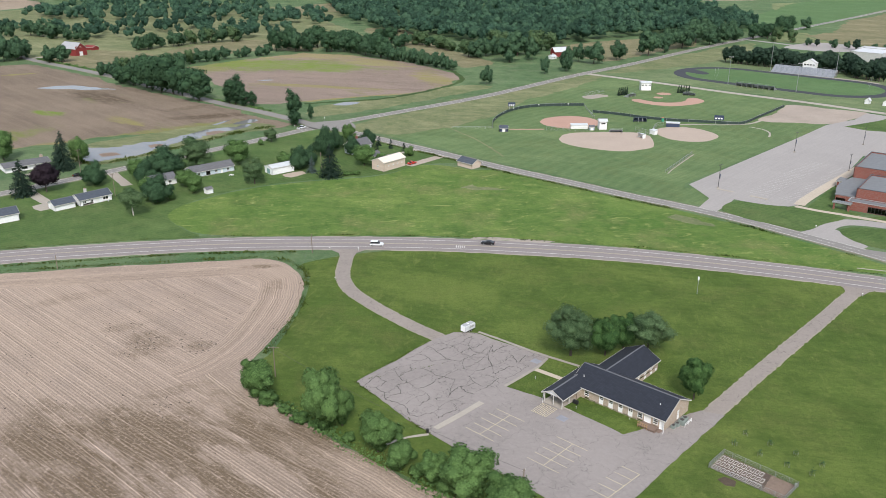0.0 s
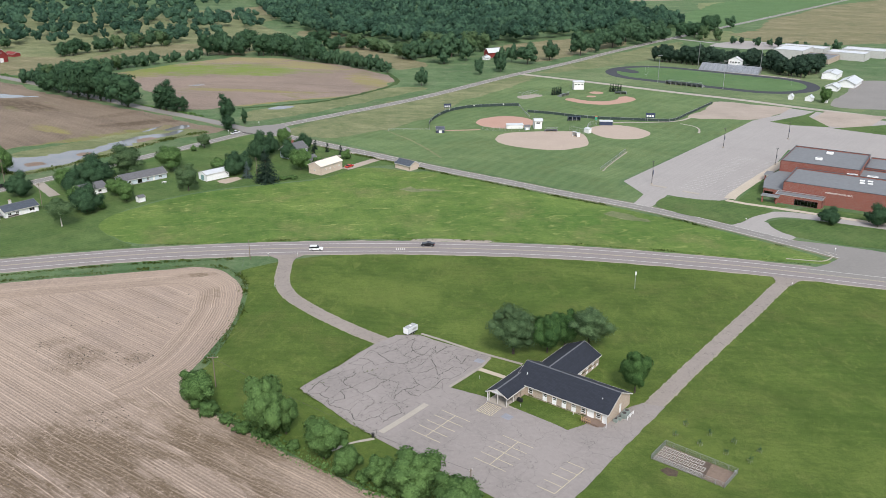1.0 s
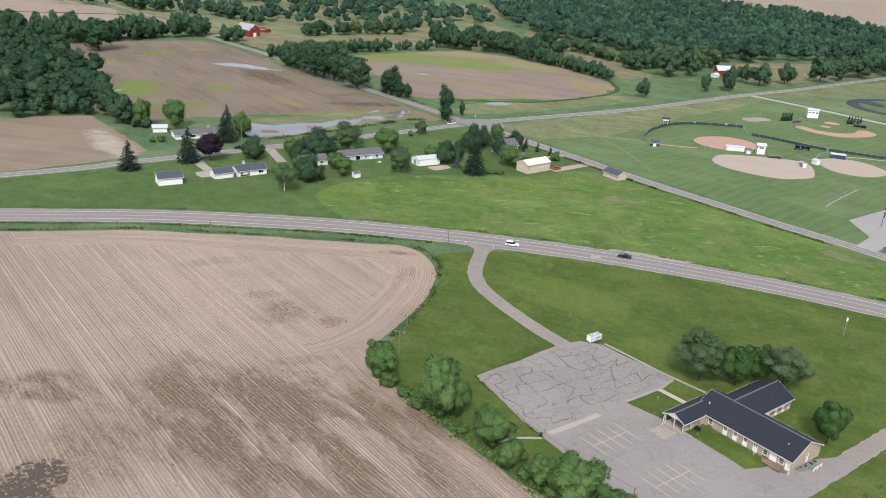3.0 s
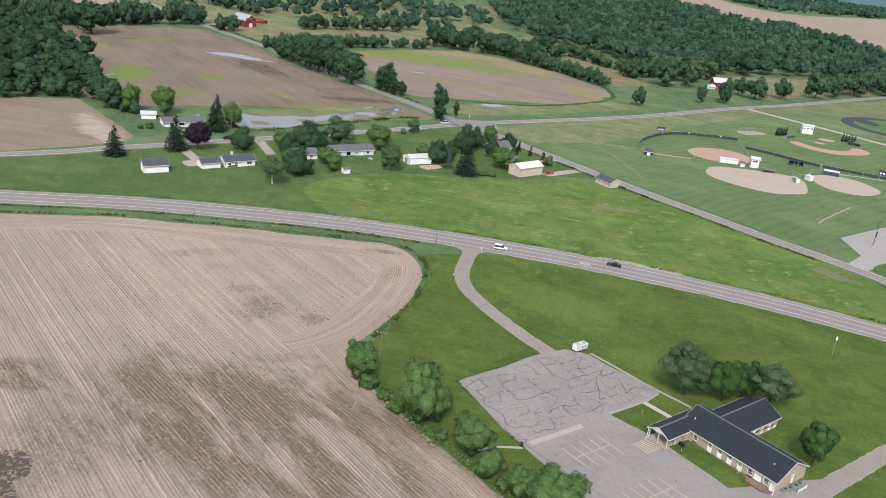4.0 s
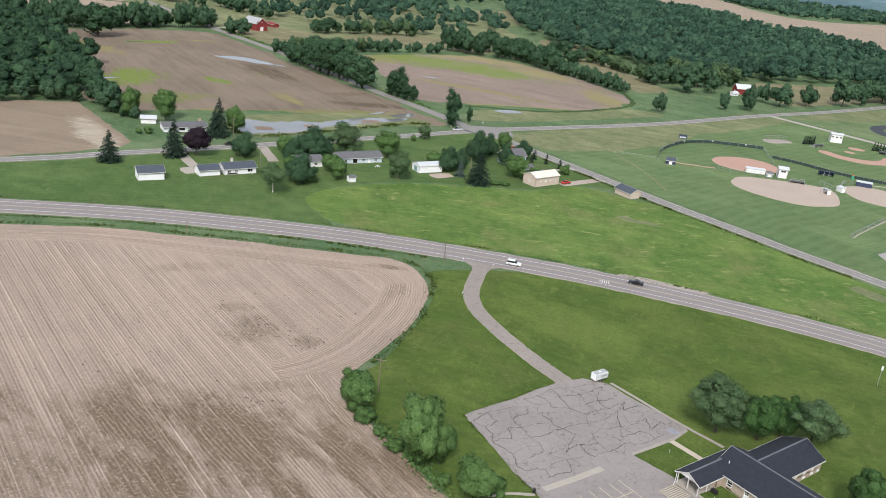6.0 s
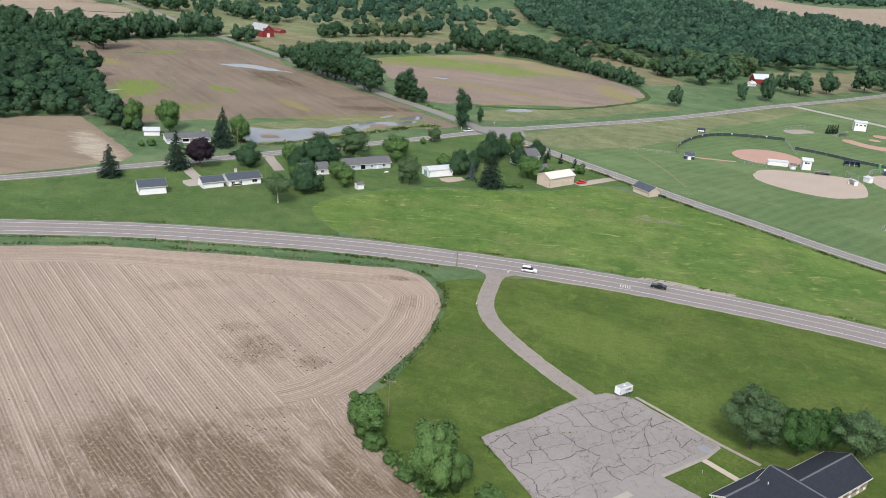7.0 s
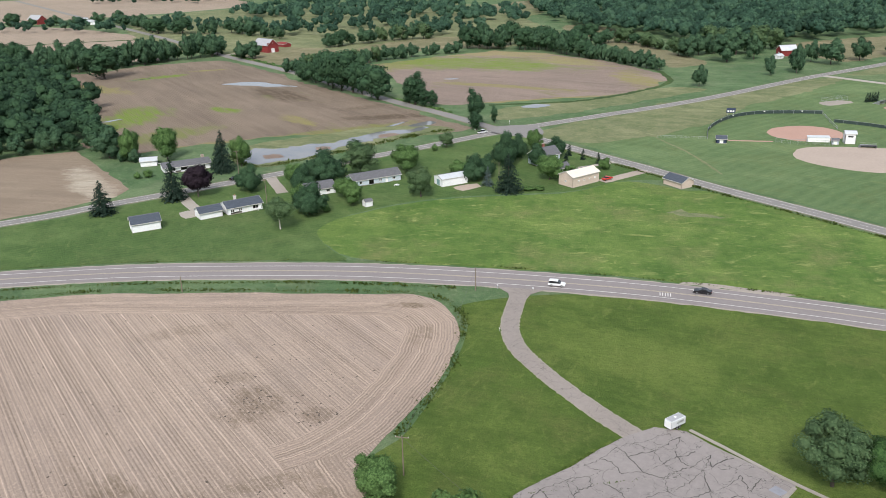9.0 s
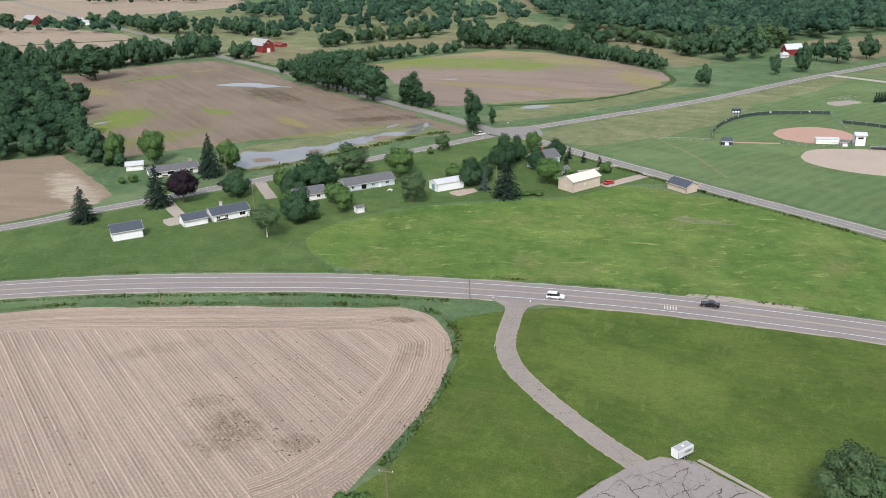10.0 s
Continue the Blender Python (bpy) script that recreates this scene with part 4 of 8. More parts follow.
bm = bmesh.new()
ring = []
for i in range(361):
    a = radians(-90 + i / 2)
    h = 34 + 16 * noise.noise(Vector((i * 0.11, 3, 0))) + 7 * noise.noise(Vector((i * 0.7, 8, 0)))
    far = 3500 + 160 * noise.noise(Vector((i * 0.06, 1, 4)))
    x, y = math.sin(a) * far, math.cos(a) * far
    ring.append((bm.verts.new((x, y, -5)), bm.verts.new((x, y, h)), bm.verts.new((x * 1.06, y * 1.06, h + 4)), bm.verts.new((x * 1.07, y * 1.07, -5))))
for r, q in zip(ring, ring[1:]):
    for k in range(3):
        bm.faces.new((r[k], q[k], q[k + 1], r[k + 1]))
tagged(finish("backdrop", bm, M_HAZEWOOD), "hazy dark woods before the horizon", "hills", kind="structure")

# ---- trees ----
def cards(centres, normals, sizes, rng, droop=0.0):
    """Small bent leaf sprays: two triangles each, folded along the middle."""
    n = len(centres)
    a = np.cross(normals, rng.normal(size=(n, 3)))
    a /= np.linalg.norm(a, axis=1)[:, None] + 1e-9
    b = np.cross(normals, a)
    s = sizes[:, None]
    v = np.empty((n, 4, 3))
    v[:, 0] = centres - a * s * 0.5
    v[:, 1] = centres - b * s * 0.36 - normals * s * 0.12
    v[:, 2] = centres + a * s * 0.5 - np.array([0, 0, 1.0]) * s * droop
    v[:, 3] = centres + b * s * 0.36 - normals * s * 0.12
    return v.reshape(-1, 3)


def quad_mesh(name, verts, materials):
    """A mesh of loose quads."""
    n = len(verts) // 4
    me = bpy.data.meshes.new(name)
    me.vertices.add(n * 4)
    me.vertices.foreach_set("co", verts.astype(np.float32).ravel())
    me.loops.add(n * 4)
    me.loops.foreach_set("vertex_index", np.arange(n * 4, dtype=np.int32))
    me.polygons.add(n)
    me.polygons.foreach_set("loop_start", (np.arange(n) * 4).astype(np.int32))
    me.update(calc_edges=True)
    for m in materials:
        me.materials.append(m)
    return me


def crown_mesh(name, verts, normals, cores, leaf, stand=None):
    """A crown as one mesh: loose leaf sprays and the leafy lobes behind them, shaded as rounded masses. stand: a tone for each vertex."""
    n = len(verts) // 4
    cv, cn, cf = cores
    me = bpy.data.meshes.new(name)
    co = np.concatenate([verts, cv]).astype(np.float32)
    me.vertices.add(len(co))
    me.vertices.foreach_set("co", co.ravel())
    loops = np.concatenate([np.arange(n * 4), cf.ravel() + n * 4]).astype(np.int32)
    me.loops.add(len(loops))
    me.loops.foreach_set("vertex_index", loops)
    starts = np.concatenate([np.arange(n) * 4, n * 4 + np.arange(len(cf)) * 3]).astype(np.int32)
    me.polygons.add(len(starts))
    me.polygons.foreach_set("loop_start", starts)
    me.polygons.foreach_set("use_smooth", np.ones(len(starts), dtype=bool))
    me.update(calc_edges=True)
    if stand is not None:
        me.attributes.new("stand", "FLOAT", "POINT").data.foreach_set("value", stand.astype(np.float32))
    me.normals_split_custom_set_from_vertices(np.concatenate([normals, cn]).tolist())
    me.materials.append(leaf)
    return me


def unit(v):
    return v / (np.linalg.norm(v, axis=-1, keepdims=True) + 1e-9)


def ball(level):
    bm = bmesh.new()
    bmesh.ops.create_icosphere(bm, subdivisions=level, radius=1.0)
    v = np.array([tuple(p.co) for p in bm.verts])
    f = np.array([[p.index for p in q.verts] for q in bm.faces])
    bm.free()
    return v, f


BALLS = {1: ball(1), 2: ball(2)}


def lobed_crown(rng, h, w, lobes, sprays, size, low=0.05, small=0.3, big=0.46, core=0.86, ball_level=1, dome=0.0, loose=0.13, twist=0.42):
    """Leaf sprays over overlapping rounded lobes. dome: 1 leaves the underside bare. Returns lobe centres, sprays (place, turn, shading, size) and the inner lobes."""
    rz, zc = h * (1 - low) / 2, h * (1 + low) / 2
    k = np.arange(lobes) + 0.5
    z = 1 - (2 - 0.75 * dome) * k / lobes
    a = 2.39996 * k + rng.uniform(0, 6.28)
    ring = np.sqrt(np.clip(1 - z * z, 0, 1))
    d = unit(np.stack([np.cos(a) * ring, np.sin(a) * ring, z], 1) + rng.normal(size=(lobes, 3)) * 0.17)
    off = rng.uniform(0, 50)
    swell = 1 + 0.75 * np.array([noise.noise(Vector(v * 1.3) + Vector((off, off, off))) for v in d])
    c = d * (rng.uniform(0.44, 0.78, lobes) * swell)[:, None] * np.array([w / 2, w / 2, rz])
    r = rng.uniform(small, big, lobes) * rng.uniform(0.75, 1.15, lobes) * w / 2
    c, r, d = np.vstack([c, [[0, 0, -0.05 * rz]]]), np.append(r, 0.6 * w / 2), np.vstack([d, [[0, 0, 1]]])
    tall = np.array([1, 1, 0.86 if h < 1.4 * w else 1.1])
    share = rng.choice(lobes + 1, sprays, p=(r ** 2) / (r ** 2).sum())
    p = rng.normal(size=(sprays, 3))
    p[:, 2] += 0.25 + 0.4 * dome
    p = unit(p)
    if dome:
        p[:, 2] = np.where(p[:, 2] < -0.3, -p[:, 2], p[:, 2])
    at = c[share] + p * (r[share] * rng.normal(1.0, loose, sprays))[:, None] * tall
    deep = np.zeros(sprays, dtype=bool)
    for m in range(lobes + 1):
        deep |= (np.linalg.norm((at - c[m]) / tall, axis=1) < 0.8 * r[m]) & (share != m)
    at, p, share = at[~deep], p[~deep], share[~deep]
    out = unit(at / np.array([w / 2, w / 2, rz]))
    shade = unit(p * 0.9 + out * 0.5 + np.array([0, 0, 0.12]) + rng.normal(size=p.shape) * 0.12)
    turn = unit(shade + rng.normal(size=p.shape) * twist)
    sz = size * rng.uniform(0.55, 1.35, len(at))
    bv, bf = BALLS[ball_level]
    cv = (c[:, None, :] + bv[None] * (r * core)[:, None, None] * tall * rng.uniform(0.85, 1.1, (lobes + 1, len(bv), 1))).reshape(-1, 3)
    cn = unit(np.repeat(bv[None], lobes + 1, 0).reshape(-1, 3) * 0.9 + unit(cv) * 0.5)
    cf = (bf[None] + (np.arange(lobes + 1) * len(bv))[:, None, None]).reshape(-1, 3)
    wide = np.quantile(np.hypot(at[:, 0], at[:, 1]), 0.97) / (w / 2)
    for q in (at, cv, c):
        q[:, :2] /= wide
        q[:, 2] += zc
    top = h / np.quantile(at[:, 2], 0.995)
    for q in (at, cv, c):
        q[:, 2] *= top
    return c, at, turn, shade, sz, (cv, cn, cf)


def tube(bm, path, radii, sides=7):
    """A tapered tube along points."""
    rings = []
    for i, p in enumerate(path):
        p = Vector(p)
        d = (Vector(path[min(i + 1, len(path) - 1)]) - Vector(path[max(i - 1, 0)])).normalized()
        u = d.orthogonal().normalized()
        v = d.cross(u)
        rings.append([bm.verts.new(p + (u * math.cos(k * 2 * math.pi / sides) + v * math.sin(k * 2 * math.pi / sides)) * radii[i]) for k in range(sides)])
    for r, s in zip(rings, rings[1:]):
        for k in range(sides):
            bm.faces.new((r[k], r[(k + 1) % sides], s[(k + 1) % sides], s[k]))
    bm.faces.new(rings[0][::-1])
    bm.faces.new(rings[-1])


def trunk_mesh(name, rng, h, centres, radius, material, limbs=7, split=0.32):
    bm = bmesh.new()
    lean = rng.normal(size=2) * 0.02 * h
    tops = [(0, 0, -0.2), (lean[0] * 0.2, lean[1] * 0.2, h * split * 0.5), (lean[0] * 0.6, lean[1] * 0.6, h * split), (lean[0], lean[1], h * 0.72)]
    tube(bm, tops, [radius * 1.35, radius, radius * 0.85, radius * 0.2], 8)
    for i in rng.choice(len(centres), min(limbs, len(centres)), replace=False):
        c = centres[i]
        z0 = h * rng.uniform(split * 0.75, split * 1.4)
        mid = (c[0] * 0.45, c[1] * 0.45, z0 + (c[2] - z0) * 0.6)
        tube(bm, [(lean[0] * 0.5, lean[1] * 0.5, z0), mid, tuple(c)], [radius * 0.5, radius * 0.32, radius * 0.08], 5)
    me = bpy.data.meshes.new(name)
    bm.to_mesh(me)
    bm.free()
    me.materials.append(material)
    return me


KINDS = {}


def broadleaf(key, seed, h, w, lobes, sprays, size, leaf, bark, low=0.05, small=0.3, big=0.46, core=0.86, limbs=7, loose=0.13, split=0.3):
    rng = np.random.default_rng(seed)
    c, p, n, shade, s, cores = lobed_crown(rng, h, w, lobes, sprays, size, low, small, big, core, 2 if sprays > 9000 else 1, 0.0, loose, 0.32)
    crown = crown_mesh("crown", cards(p, n, s, rng), np.repeat(shade, 4, 0), cores, leaf)
    KINDS[key] = (trunk_mesh("trunk", rng, h, c, 0.018 * h, bark, limbs, split), crown, h, w)


def conifer(key, seed, h, w, tiers, per, size, leaf, taper=1.0, low=0.04):
    """Tiers of drooping sprays round a straight stem."""
    rng = np.random.default_rng(seed)
    pts, nrm, sz = [], [], []
    for k in range(tiers):
        u = k / (tiers - 1)
        z, r = h * (low + (0.985 - low) * u), w / 2 * (1 - u) ** taper + 0.03 * w
        arms = max(4, int(per * (0.25 + 0.75 * (1 - u)) / 6))
        for a in rng.uniform(0, 2 * math.pi, arms):
            reach = r * rng.uniform(0.75, 1.12)
            for q in np.linspace(0.25, 1.0, 6):
                pts.append((math.cos(a) * reach * q, math.sin(a) * reach * q, z - reach * q * 0.32 + rng.normal() * 0.02 * h / tiers * 10))
                nrm.append((math.cos(a) * 0.5 + rng.normal() * 0.3, math.sin(a) * 0.5 + rng.normal() * 0.3, 0.8))
                sz.append(size * rng.uniform(0.7, 1.3) * (0.6 + 0.5 * (1 - u)))
    pts, nrm = np.array(pts), np.array(nrm)
    nrm /= np.linalg.norm(nrm, axis=1)[:, None]
    crown = quad_mesh("crown", cards(pts, nrm, np.array(sz), rng, 0.25), [leaf])
    bm = bmesh.new()
    tube(bm, [(0, 0, -0.2), (0, 0, h * 0.5), (0, 0, h * 0.97)], [0.02 * h, 0.012 * h, 0.003 * h], 7)
    me = bpy.data.meshes.new("trunk")
    bm.to_mesh(me)
    bm.free()
    me.materials.append(M_BARK)
    KINDS[key] = (me, crown, h, w)


broadleaf("maple", 3, 13, 12, 34, 9500, 0.62, M_LEAF, M_BARK, low=0.0, small=0.24, big=0.4)
broadleaf("maple_b", 4, 13, 11, 30, 9200, 0.6, M_LEAF, M_BARK, low=0.06, small=0.24, big=0.42)
broadleaf("church_maple", 24, 13, 11, 28, 9200, 0.58, M_LEAF_DEEP, M_BARK, low=0.12, small=0.24, big=0.42)
broadleaf("airy", 5, 14, 12.5, 44, 13000, 0.42, M_LEAF_PALE, M_BARK, low=0.2, small=0.2, big=0.34, core=0.7, loose=0.2, limbs=12)
broadleaf("shrub", 6, 6, 7, 14, 2600, 0.54, M_LEAF, M_BARK, low=0.0, small=0.26, big=0.5)
broadleaf("yard_oak", 7, 12, 14, 24, 6400, 0.7, M_LEAF_DARK, M_BARK, low=0.03, small=0.24, big=0.4)
broadleaf("yard_ash", 8, 12, 12, 22, 5600, 0.66, M_LEAF, M_BARK, low=0.04, small=0.24, big=0.42)
broadleaf("yard_pale", 9, 12, 10, 22, 5200, 0.56, M_LEAF_PALE, M_BARK, low=0.1, small=0.22, big=0.4, core=0.75, loose=0.18)
broadleaf("birch", 10, 11, 10, 26, 5200, 0.46, M_LEAF_PALE, M_BIRCH, low=0.26, small=0.2, big=0.34, core=0.6, loose=0.22)
broadleaf("purple", 11, 12, 11, 18, 4600, 0.66, M_PURPLE, M_BARK, low=0.06, small=0.28, big=0.44)
broadleaf("poplar", 12, 19, 9, 24, 3600, 0.72, M_LEAF_DARK, M_BARK, low=0.02, small=0.24, big=0.46, core=0.75, loose=0.22)
broadleaf("far_round", 13, 12, 12, 13, 1300, 1.15, M_LEAF_FAR, M_BARK, low=0.02, small=0.28, big=0.46)
broadleaf("far_oak", 14, 15, 13, 14, 1400, 1.2, M_LEAF_DARK, M_BARK, low=0.03, small=0.28, big=0.46)
broadleaf("far_pale", 15, 12, 11, 12, 1200, 1.05, M_LEAF_PALE, M_BARK, low=0.05, small=0.26, big=0.44, loose=0.2)
broadleaf("far_shrub", 16, 6, 7, 9, 560, 0.9, M_LEAF_FAR, M_BARK, low=0.0, small=0.3, big=0.5)
conifer("spruce", 17, 13, 9, 30, 150, 0.72, M_NEEDLE, 0.75)
conifer("blue_spruce", 18, 7, 5, 20, 80, 0.55, M_BLUE, 0.9)
broadleaf("pine", 19, 15, 8, 14, 900, 1.0, M_PINE, M_BARK, low=0.0, small=0.3, big=0.5)
conifer("cypress", 20, 4, 1.3, 16, 40, 0.4, M_NEEDLE, 0.35)

TREE_LABEL = {
    "maple": ("leafy green maple tree", "tree"), "maple_b": ("dense green broadleaf tree", "tree"), "airy": ("spreading tree with light grey-green leaves", "tree"),
    "church_maple": ("dense deep green maple tree", "tree"), "shrub": ("low leafy green shrub", "bush"), "yard_oak": ("dark green spreading shade tree", "tree"), "yard_ash": ("green rounded garden tree", "tree"),
    "yard_pale": ("pale green open garden tree", "tree"), "birch": ("pale-barked tree with thin light leaves", "tree"), "purple": ("dark purple-leaved rounded maple", "tree"),
    "poplar": ("tall narrow dark green poplar", "tree"), "far_round": ("rounded green field tree", "tree"), "far_oak": ("dark green field oak", "tree"),
    "far_pale": ("light green field tree", "tree"), "far_shrub": ("low green hedge bush", "bush"), "spruce": ("dark green conical spruce", "spruce"),
    "blue_spruce": ("small blue-grey spruce", "spruce"), "pine": ("dark green pine", "pine"), "cypress": ("narrow dark green columnar evergreen", "evergreen")}


def plant(kind, x, y, h, w, beside, group=""):
    trunk, crown, kh, kw = KINDS[kind]
    label, cat = TREE_LABEL[kind]
    name = {"spruce": "spruce_tree", "blue_spruce": "spruce_tree", "pine": "pine_tree", "cypress": "evergreen_shrub", "bush": "bush"}.get(kind, "bush" if cat == "bush" else "tree")
    root = tagged(new(name), label + " " + beside, cat, group)
    root.location = (x, y, 0.0)
    root.rotation_euler = (0, 0, (x * 12.9898 + y * 78.233) % 6.283)
    wide = 1.24 if kind.startswith("far") else 1.12
    root.scale = (wide * w / kw, wide * w / kw, (1.14 if kind.startswith("far") else 1.05) * h / kh)
    for n, me in (("trunk", trunk), ("crown", crown)):
        ob = new(n, me)
        ob.parent = root
    return root


def grow(kind, beside, group, rows):
    for x, y, h, w in rows:
        plant(kind, x, y, h, w, beside, group)


def tree_row(points, gap, kinds, h, w, beside, group, seed, spread=3.0):
    """Trees planted unevenly along a line."""
    rng = random.Random(seed)
    line = smooth_line(points, 1.0)
    i = 0.0
    while i < len(line):
        p = line[int(i)]
        s = rng.uniform(0.65, 1.2)
        plant(rng.choice(kinds), p.x + rng.uniform(-spread, spread), p.y + rng.uniform(-spread, spread), h * s, w * s * rng.uniform(0.85, 1.15), beside, group)
        i += gap * rng.uniform(0.6, 1.5)


grow("airy", "behind the church", "trees behind the church", [(33.8, 197.4, 13.0, 12.6), (54.3, 198.6, 11.4, 11.8)])
grow("church_maple", "behind the church", "trees behind the church", [(42.9, 197.6, 11.0, 8.4), (48.2, 200.5, 10.2, 7.0)])
grow("church_maple", "on the lawn beside the church", "", [(60.1, 175.2, 11.0, 7.2)])
grow("maple", "on the edge of the stubble field", "trees along the stubble field", [(-26.9, 161.8, 14.2, 9.6), (-22.6, 163.2, 9.0, 5.6), (-13.7, 153.2, 9.0, 8.2), (4.9, 138.2, 10.0, 10.6), (-2.0, 142.8, 6.4, 5.6)])
grow("maple_b", "on the edge of the stubble field", "trees along the stubble field", [(-44.4, 176.8, 8.8, 7.6), (-8.7, 146.6, 7.0, 6.0), (12.5, 130, 9.5, 10)])
grow("shrub", "on the edge of the stubble field", "bushes along the stubble field", [(-41.5, 173, 3.2, 5), (-46.5, 179.5, 4, 4.6), (-36.5, 168.6, 2.0, 3), (-32.4, 164.6, 2.6, 4), (-20.4, 157.4, 1.8, 3), (-5.2, 144.6, 2.4, 3.4),
                                                                                  (0.8, 139.6, 3, 3.6)])
YARD = "in the house gardens"
grow("spruce", YARD, "garden trees", [(-193.3, 316.8, 12.3, 9.4), (-176.5, 338, 15, 10.4), (-176.5, 379, 17.5, 9.5), (-51.4, 369, 14.4, 10.8), (-181, 384, 12, 8)])
grow("blue_spruce", YARD, "garden trees", [(-60.6, 375.6, 7.6, 5.2)])
grow("purple", YARD, "garden trees", [(-169, 343, 12, 11.6)])
grow("yard_oak", YARD, "garden trees", [(-152.6, 353.4, 10.4, 10), (-126.5, 369, 13, 15.5), (-117.4, 329.4, 11.6, 12), (-58.4, 406, 14.6, 10.6), (-38.9, 424.6, 9.2, 8.6)])
grow("yard_ash", YARD, "garden trees", [(-172.5, 388, 12.6, 9), (-229, 391, 13.4, 9.4), (-212.9, 395.4, 13.8, 11.4), (-98.6, 392, 10.6, 12), (-105.8, 343.4, 7.4, 7.4), (-50, 433.5, 9.6, 7), (-37.7, 388, 9.6, 10.4), (-136, 362, 9, 9), (-112, 352, 7, 9),
                                       (-122, 334, 9, 8)])
grow("yard_pale", YARD, "garden trees", [(-116.5, 384, 13.7, 15), (-83.2, 356.6, 11, 9.4), (-91, 435, 7, 6.4), (-73, 402, 5, 5), (-66, 416, 4, 4)])
grow("birch", YARD, "garden trees", [(-121.4, 312.2, 10.6, 10)])
grow("yard_oak", YARD, "garden trees", [(-67.4, 381, 11, 9), (-64, 388, 9, 8), (-55, 418, 11, 8), (-45, 408, 9.5, 8), (-132, 358, 10, 9)])
grow("shrub", YARD, "garden bushes", [(-75, 392, 5, 9), (-70, 396, 4.5, 8), (-17, 407, 4.6, 5), (-40, 372.5, 1.8, 4), (-44, 371.6, 1.6, 4), (-30, 395, 4.5, 6), (-112.5, 333, 3, 3.4), (-95, 428, 3, 3), (-205, 366, 3.2, 4), (-208, 363, 2.6, 3)])
grow("cypress", YARD, "garden evergreens", [(-33, 407, 6.5, 2.6), (-33.5, 428, 5, 2.2), (-27, 422, 4.6, 2), (-20, 416, 4.6, 2)])
grow("poplar", "beside the road crossing", "trees by the crossing", [(-86.2, 479.5, 19.4, 8.6), (-84.6, 474, 9, 6.6), (-78.4, 491.6, 9, 3.6)])
ROADSIDE = "beside the country road"
grow("far_oak", ROADSIDE, "roadside trees", [(-160.2, 549, 19, 18), (-184, 572, 24, 20), (-194, 578, 22, 18), (-203, 586, 19, 17), (-210, 596, 21, 16), (-176, 566, 18, 13), (-222, 604, 13, 13), (-232, 612, 11, 11)])
grow("poplar", ROADSIDE, "roadside trees", [(-133.3, 536.5, 18.6, 12), (-126.5, 531.5, 11, 8), (-121.3, 530, 9.6, 6.6), (-138, 539.5, 12, 8)])
grow("far_oak", "alone on the brown field", "", [(-387, 606, 21, 23)])
grow("far_round", "near the red farmhouse", "farm trees", [(29.7, 751, 15, 14), (37.7, 762, 15, 13), (44, 772, 14, 12), (56.2, 727, 21, 20), (76.5, 740, 17, 11), (31, 615, 12, 8.5), (83.4, 698, 8, 7), (98.4, 682, 16, 9), (79.2, 664, 10, 6), (115.4, 731, 14, 9), (107, 726, 12, 8), (97.5, 676, 13, 8), (127, 720, 16, 16), (150.3, 740, 15, 13),
                                                           (184, 768, 21, 18), (228.5, 822, 20, 20), (254, 866, 22, 21), (279, 858, 16, 14), (240, 842, 20, 19), (212, 812, 18, 17), (268, 884, 21, 20), (296, 894, 18, 17), (204, 790, 15, 12), (66, 766, 20, 18), (262, 846, 14, 13)])
grow("far_pale", "near the red farmhouse", "farm trees", [(22, 758, 13, 13), (50, 775, 13, 14), (340, 880, 13, 11), (352, 872, 12, 9)])
grow("far_pale", "at the edge of the wood", "woodland edge trees", [(60, 781, 17, 16), (82, 779, 19, 17), (49, 812, 16, 17), (100, 800, 15, 14)])
grow("yard_oak", "on the lawn before the school", "school trees", [(171.5, 294.6, 6.6, 7.6), (189, 290.6, 8.4, 9.2), (214, 277, 8, 9)])
grow("maple_b", "beside the access road", "", [(293.5, 533, 9.5, 8)])

# ---- hedgerows and woods ----
HEDGE = ["far_oak", "far_round", "far_round", "far_shrub"]
tree_row([(-262, 668), (-238, 672), (-220, 698), (-189, 738), (-161, 764)], 6, ["far_round", "far_shrub", "far_shrub", "far_pale"], 9, 8, "in the hedgerow", "hedgerow trees", 1)
tree_row([(-150, 790), (-117, 790), (-85, 780), (-52, 745)], 6, ["far_oak", "far_oak", "far_round"], 15, 12, "in the hedgerow", "hedgerow trees", 2, 5)
tree_row([(-140, 812), (-110, 818), (-80, 806), (-60, 790)], 9, ["far_oak", "far_round"], 15, 12, "in the hedgerow", "hedgerow trees", 22, 6)
tree_row([(-46, 738), (-30, 722), (-12, 700), (9, 681)], 5.5, ["far_round", "far_shrub", "far_round"], 9.5, 8, "in the hedgerow", "hedgerow trees", 3, 2)
tree_row([(-285, 790), (-261, 820), (-238, 848), (-205, 866)], 6.5, ["far_round", "far_oak", "far_pale"], 12, 10, "in the hedgerow", "hedgerow trees", 4)
tree_row([(-480, 632), (-450, 628), (-430, 634), (-406, 664), (-386, 702), (-362, 728)], 5, HEDGE, 17, 12, "in the field hedge", "hedgerow trees", 5, 4)
tree_row([(-500, 640), (-470, 640), (-420, 668), (-396, 712)], 8, HEDGE, 17, 12, "in the field hedge", "hedgerow trees", 6, 5)
tree_row([(-330, 716), (-322, 722)], 4, ["far_round"], 13, 12, "beside the red barn", "farm trees", 7)
tree_row([(-360, 742), (-384, 752), (-410, 778)], 8, HEDGE, 14, 12, "beside the farm road", "roadside trees", 8, 6)
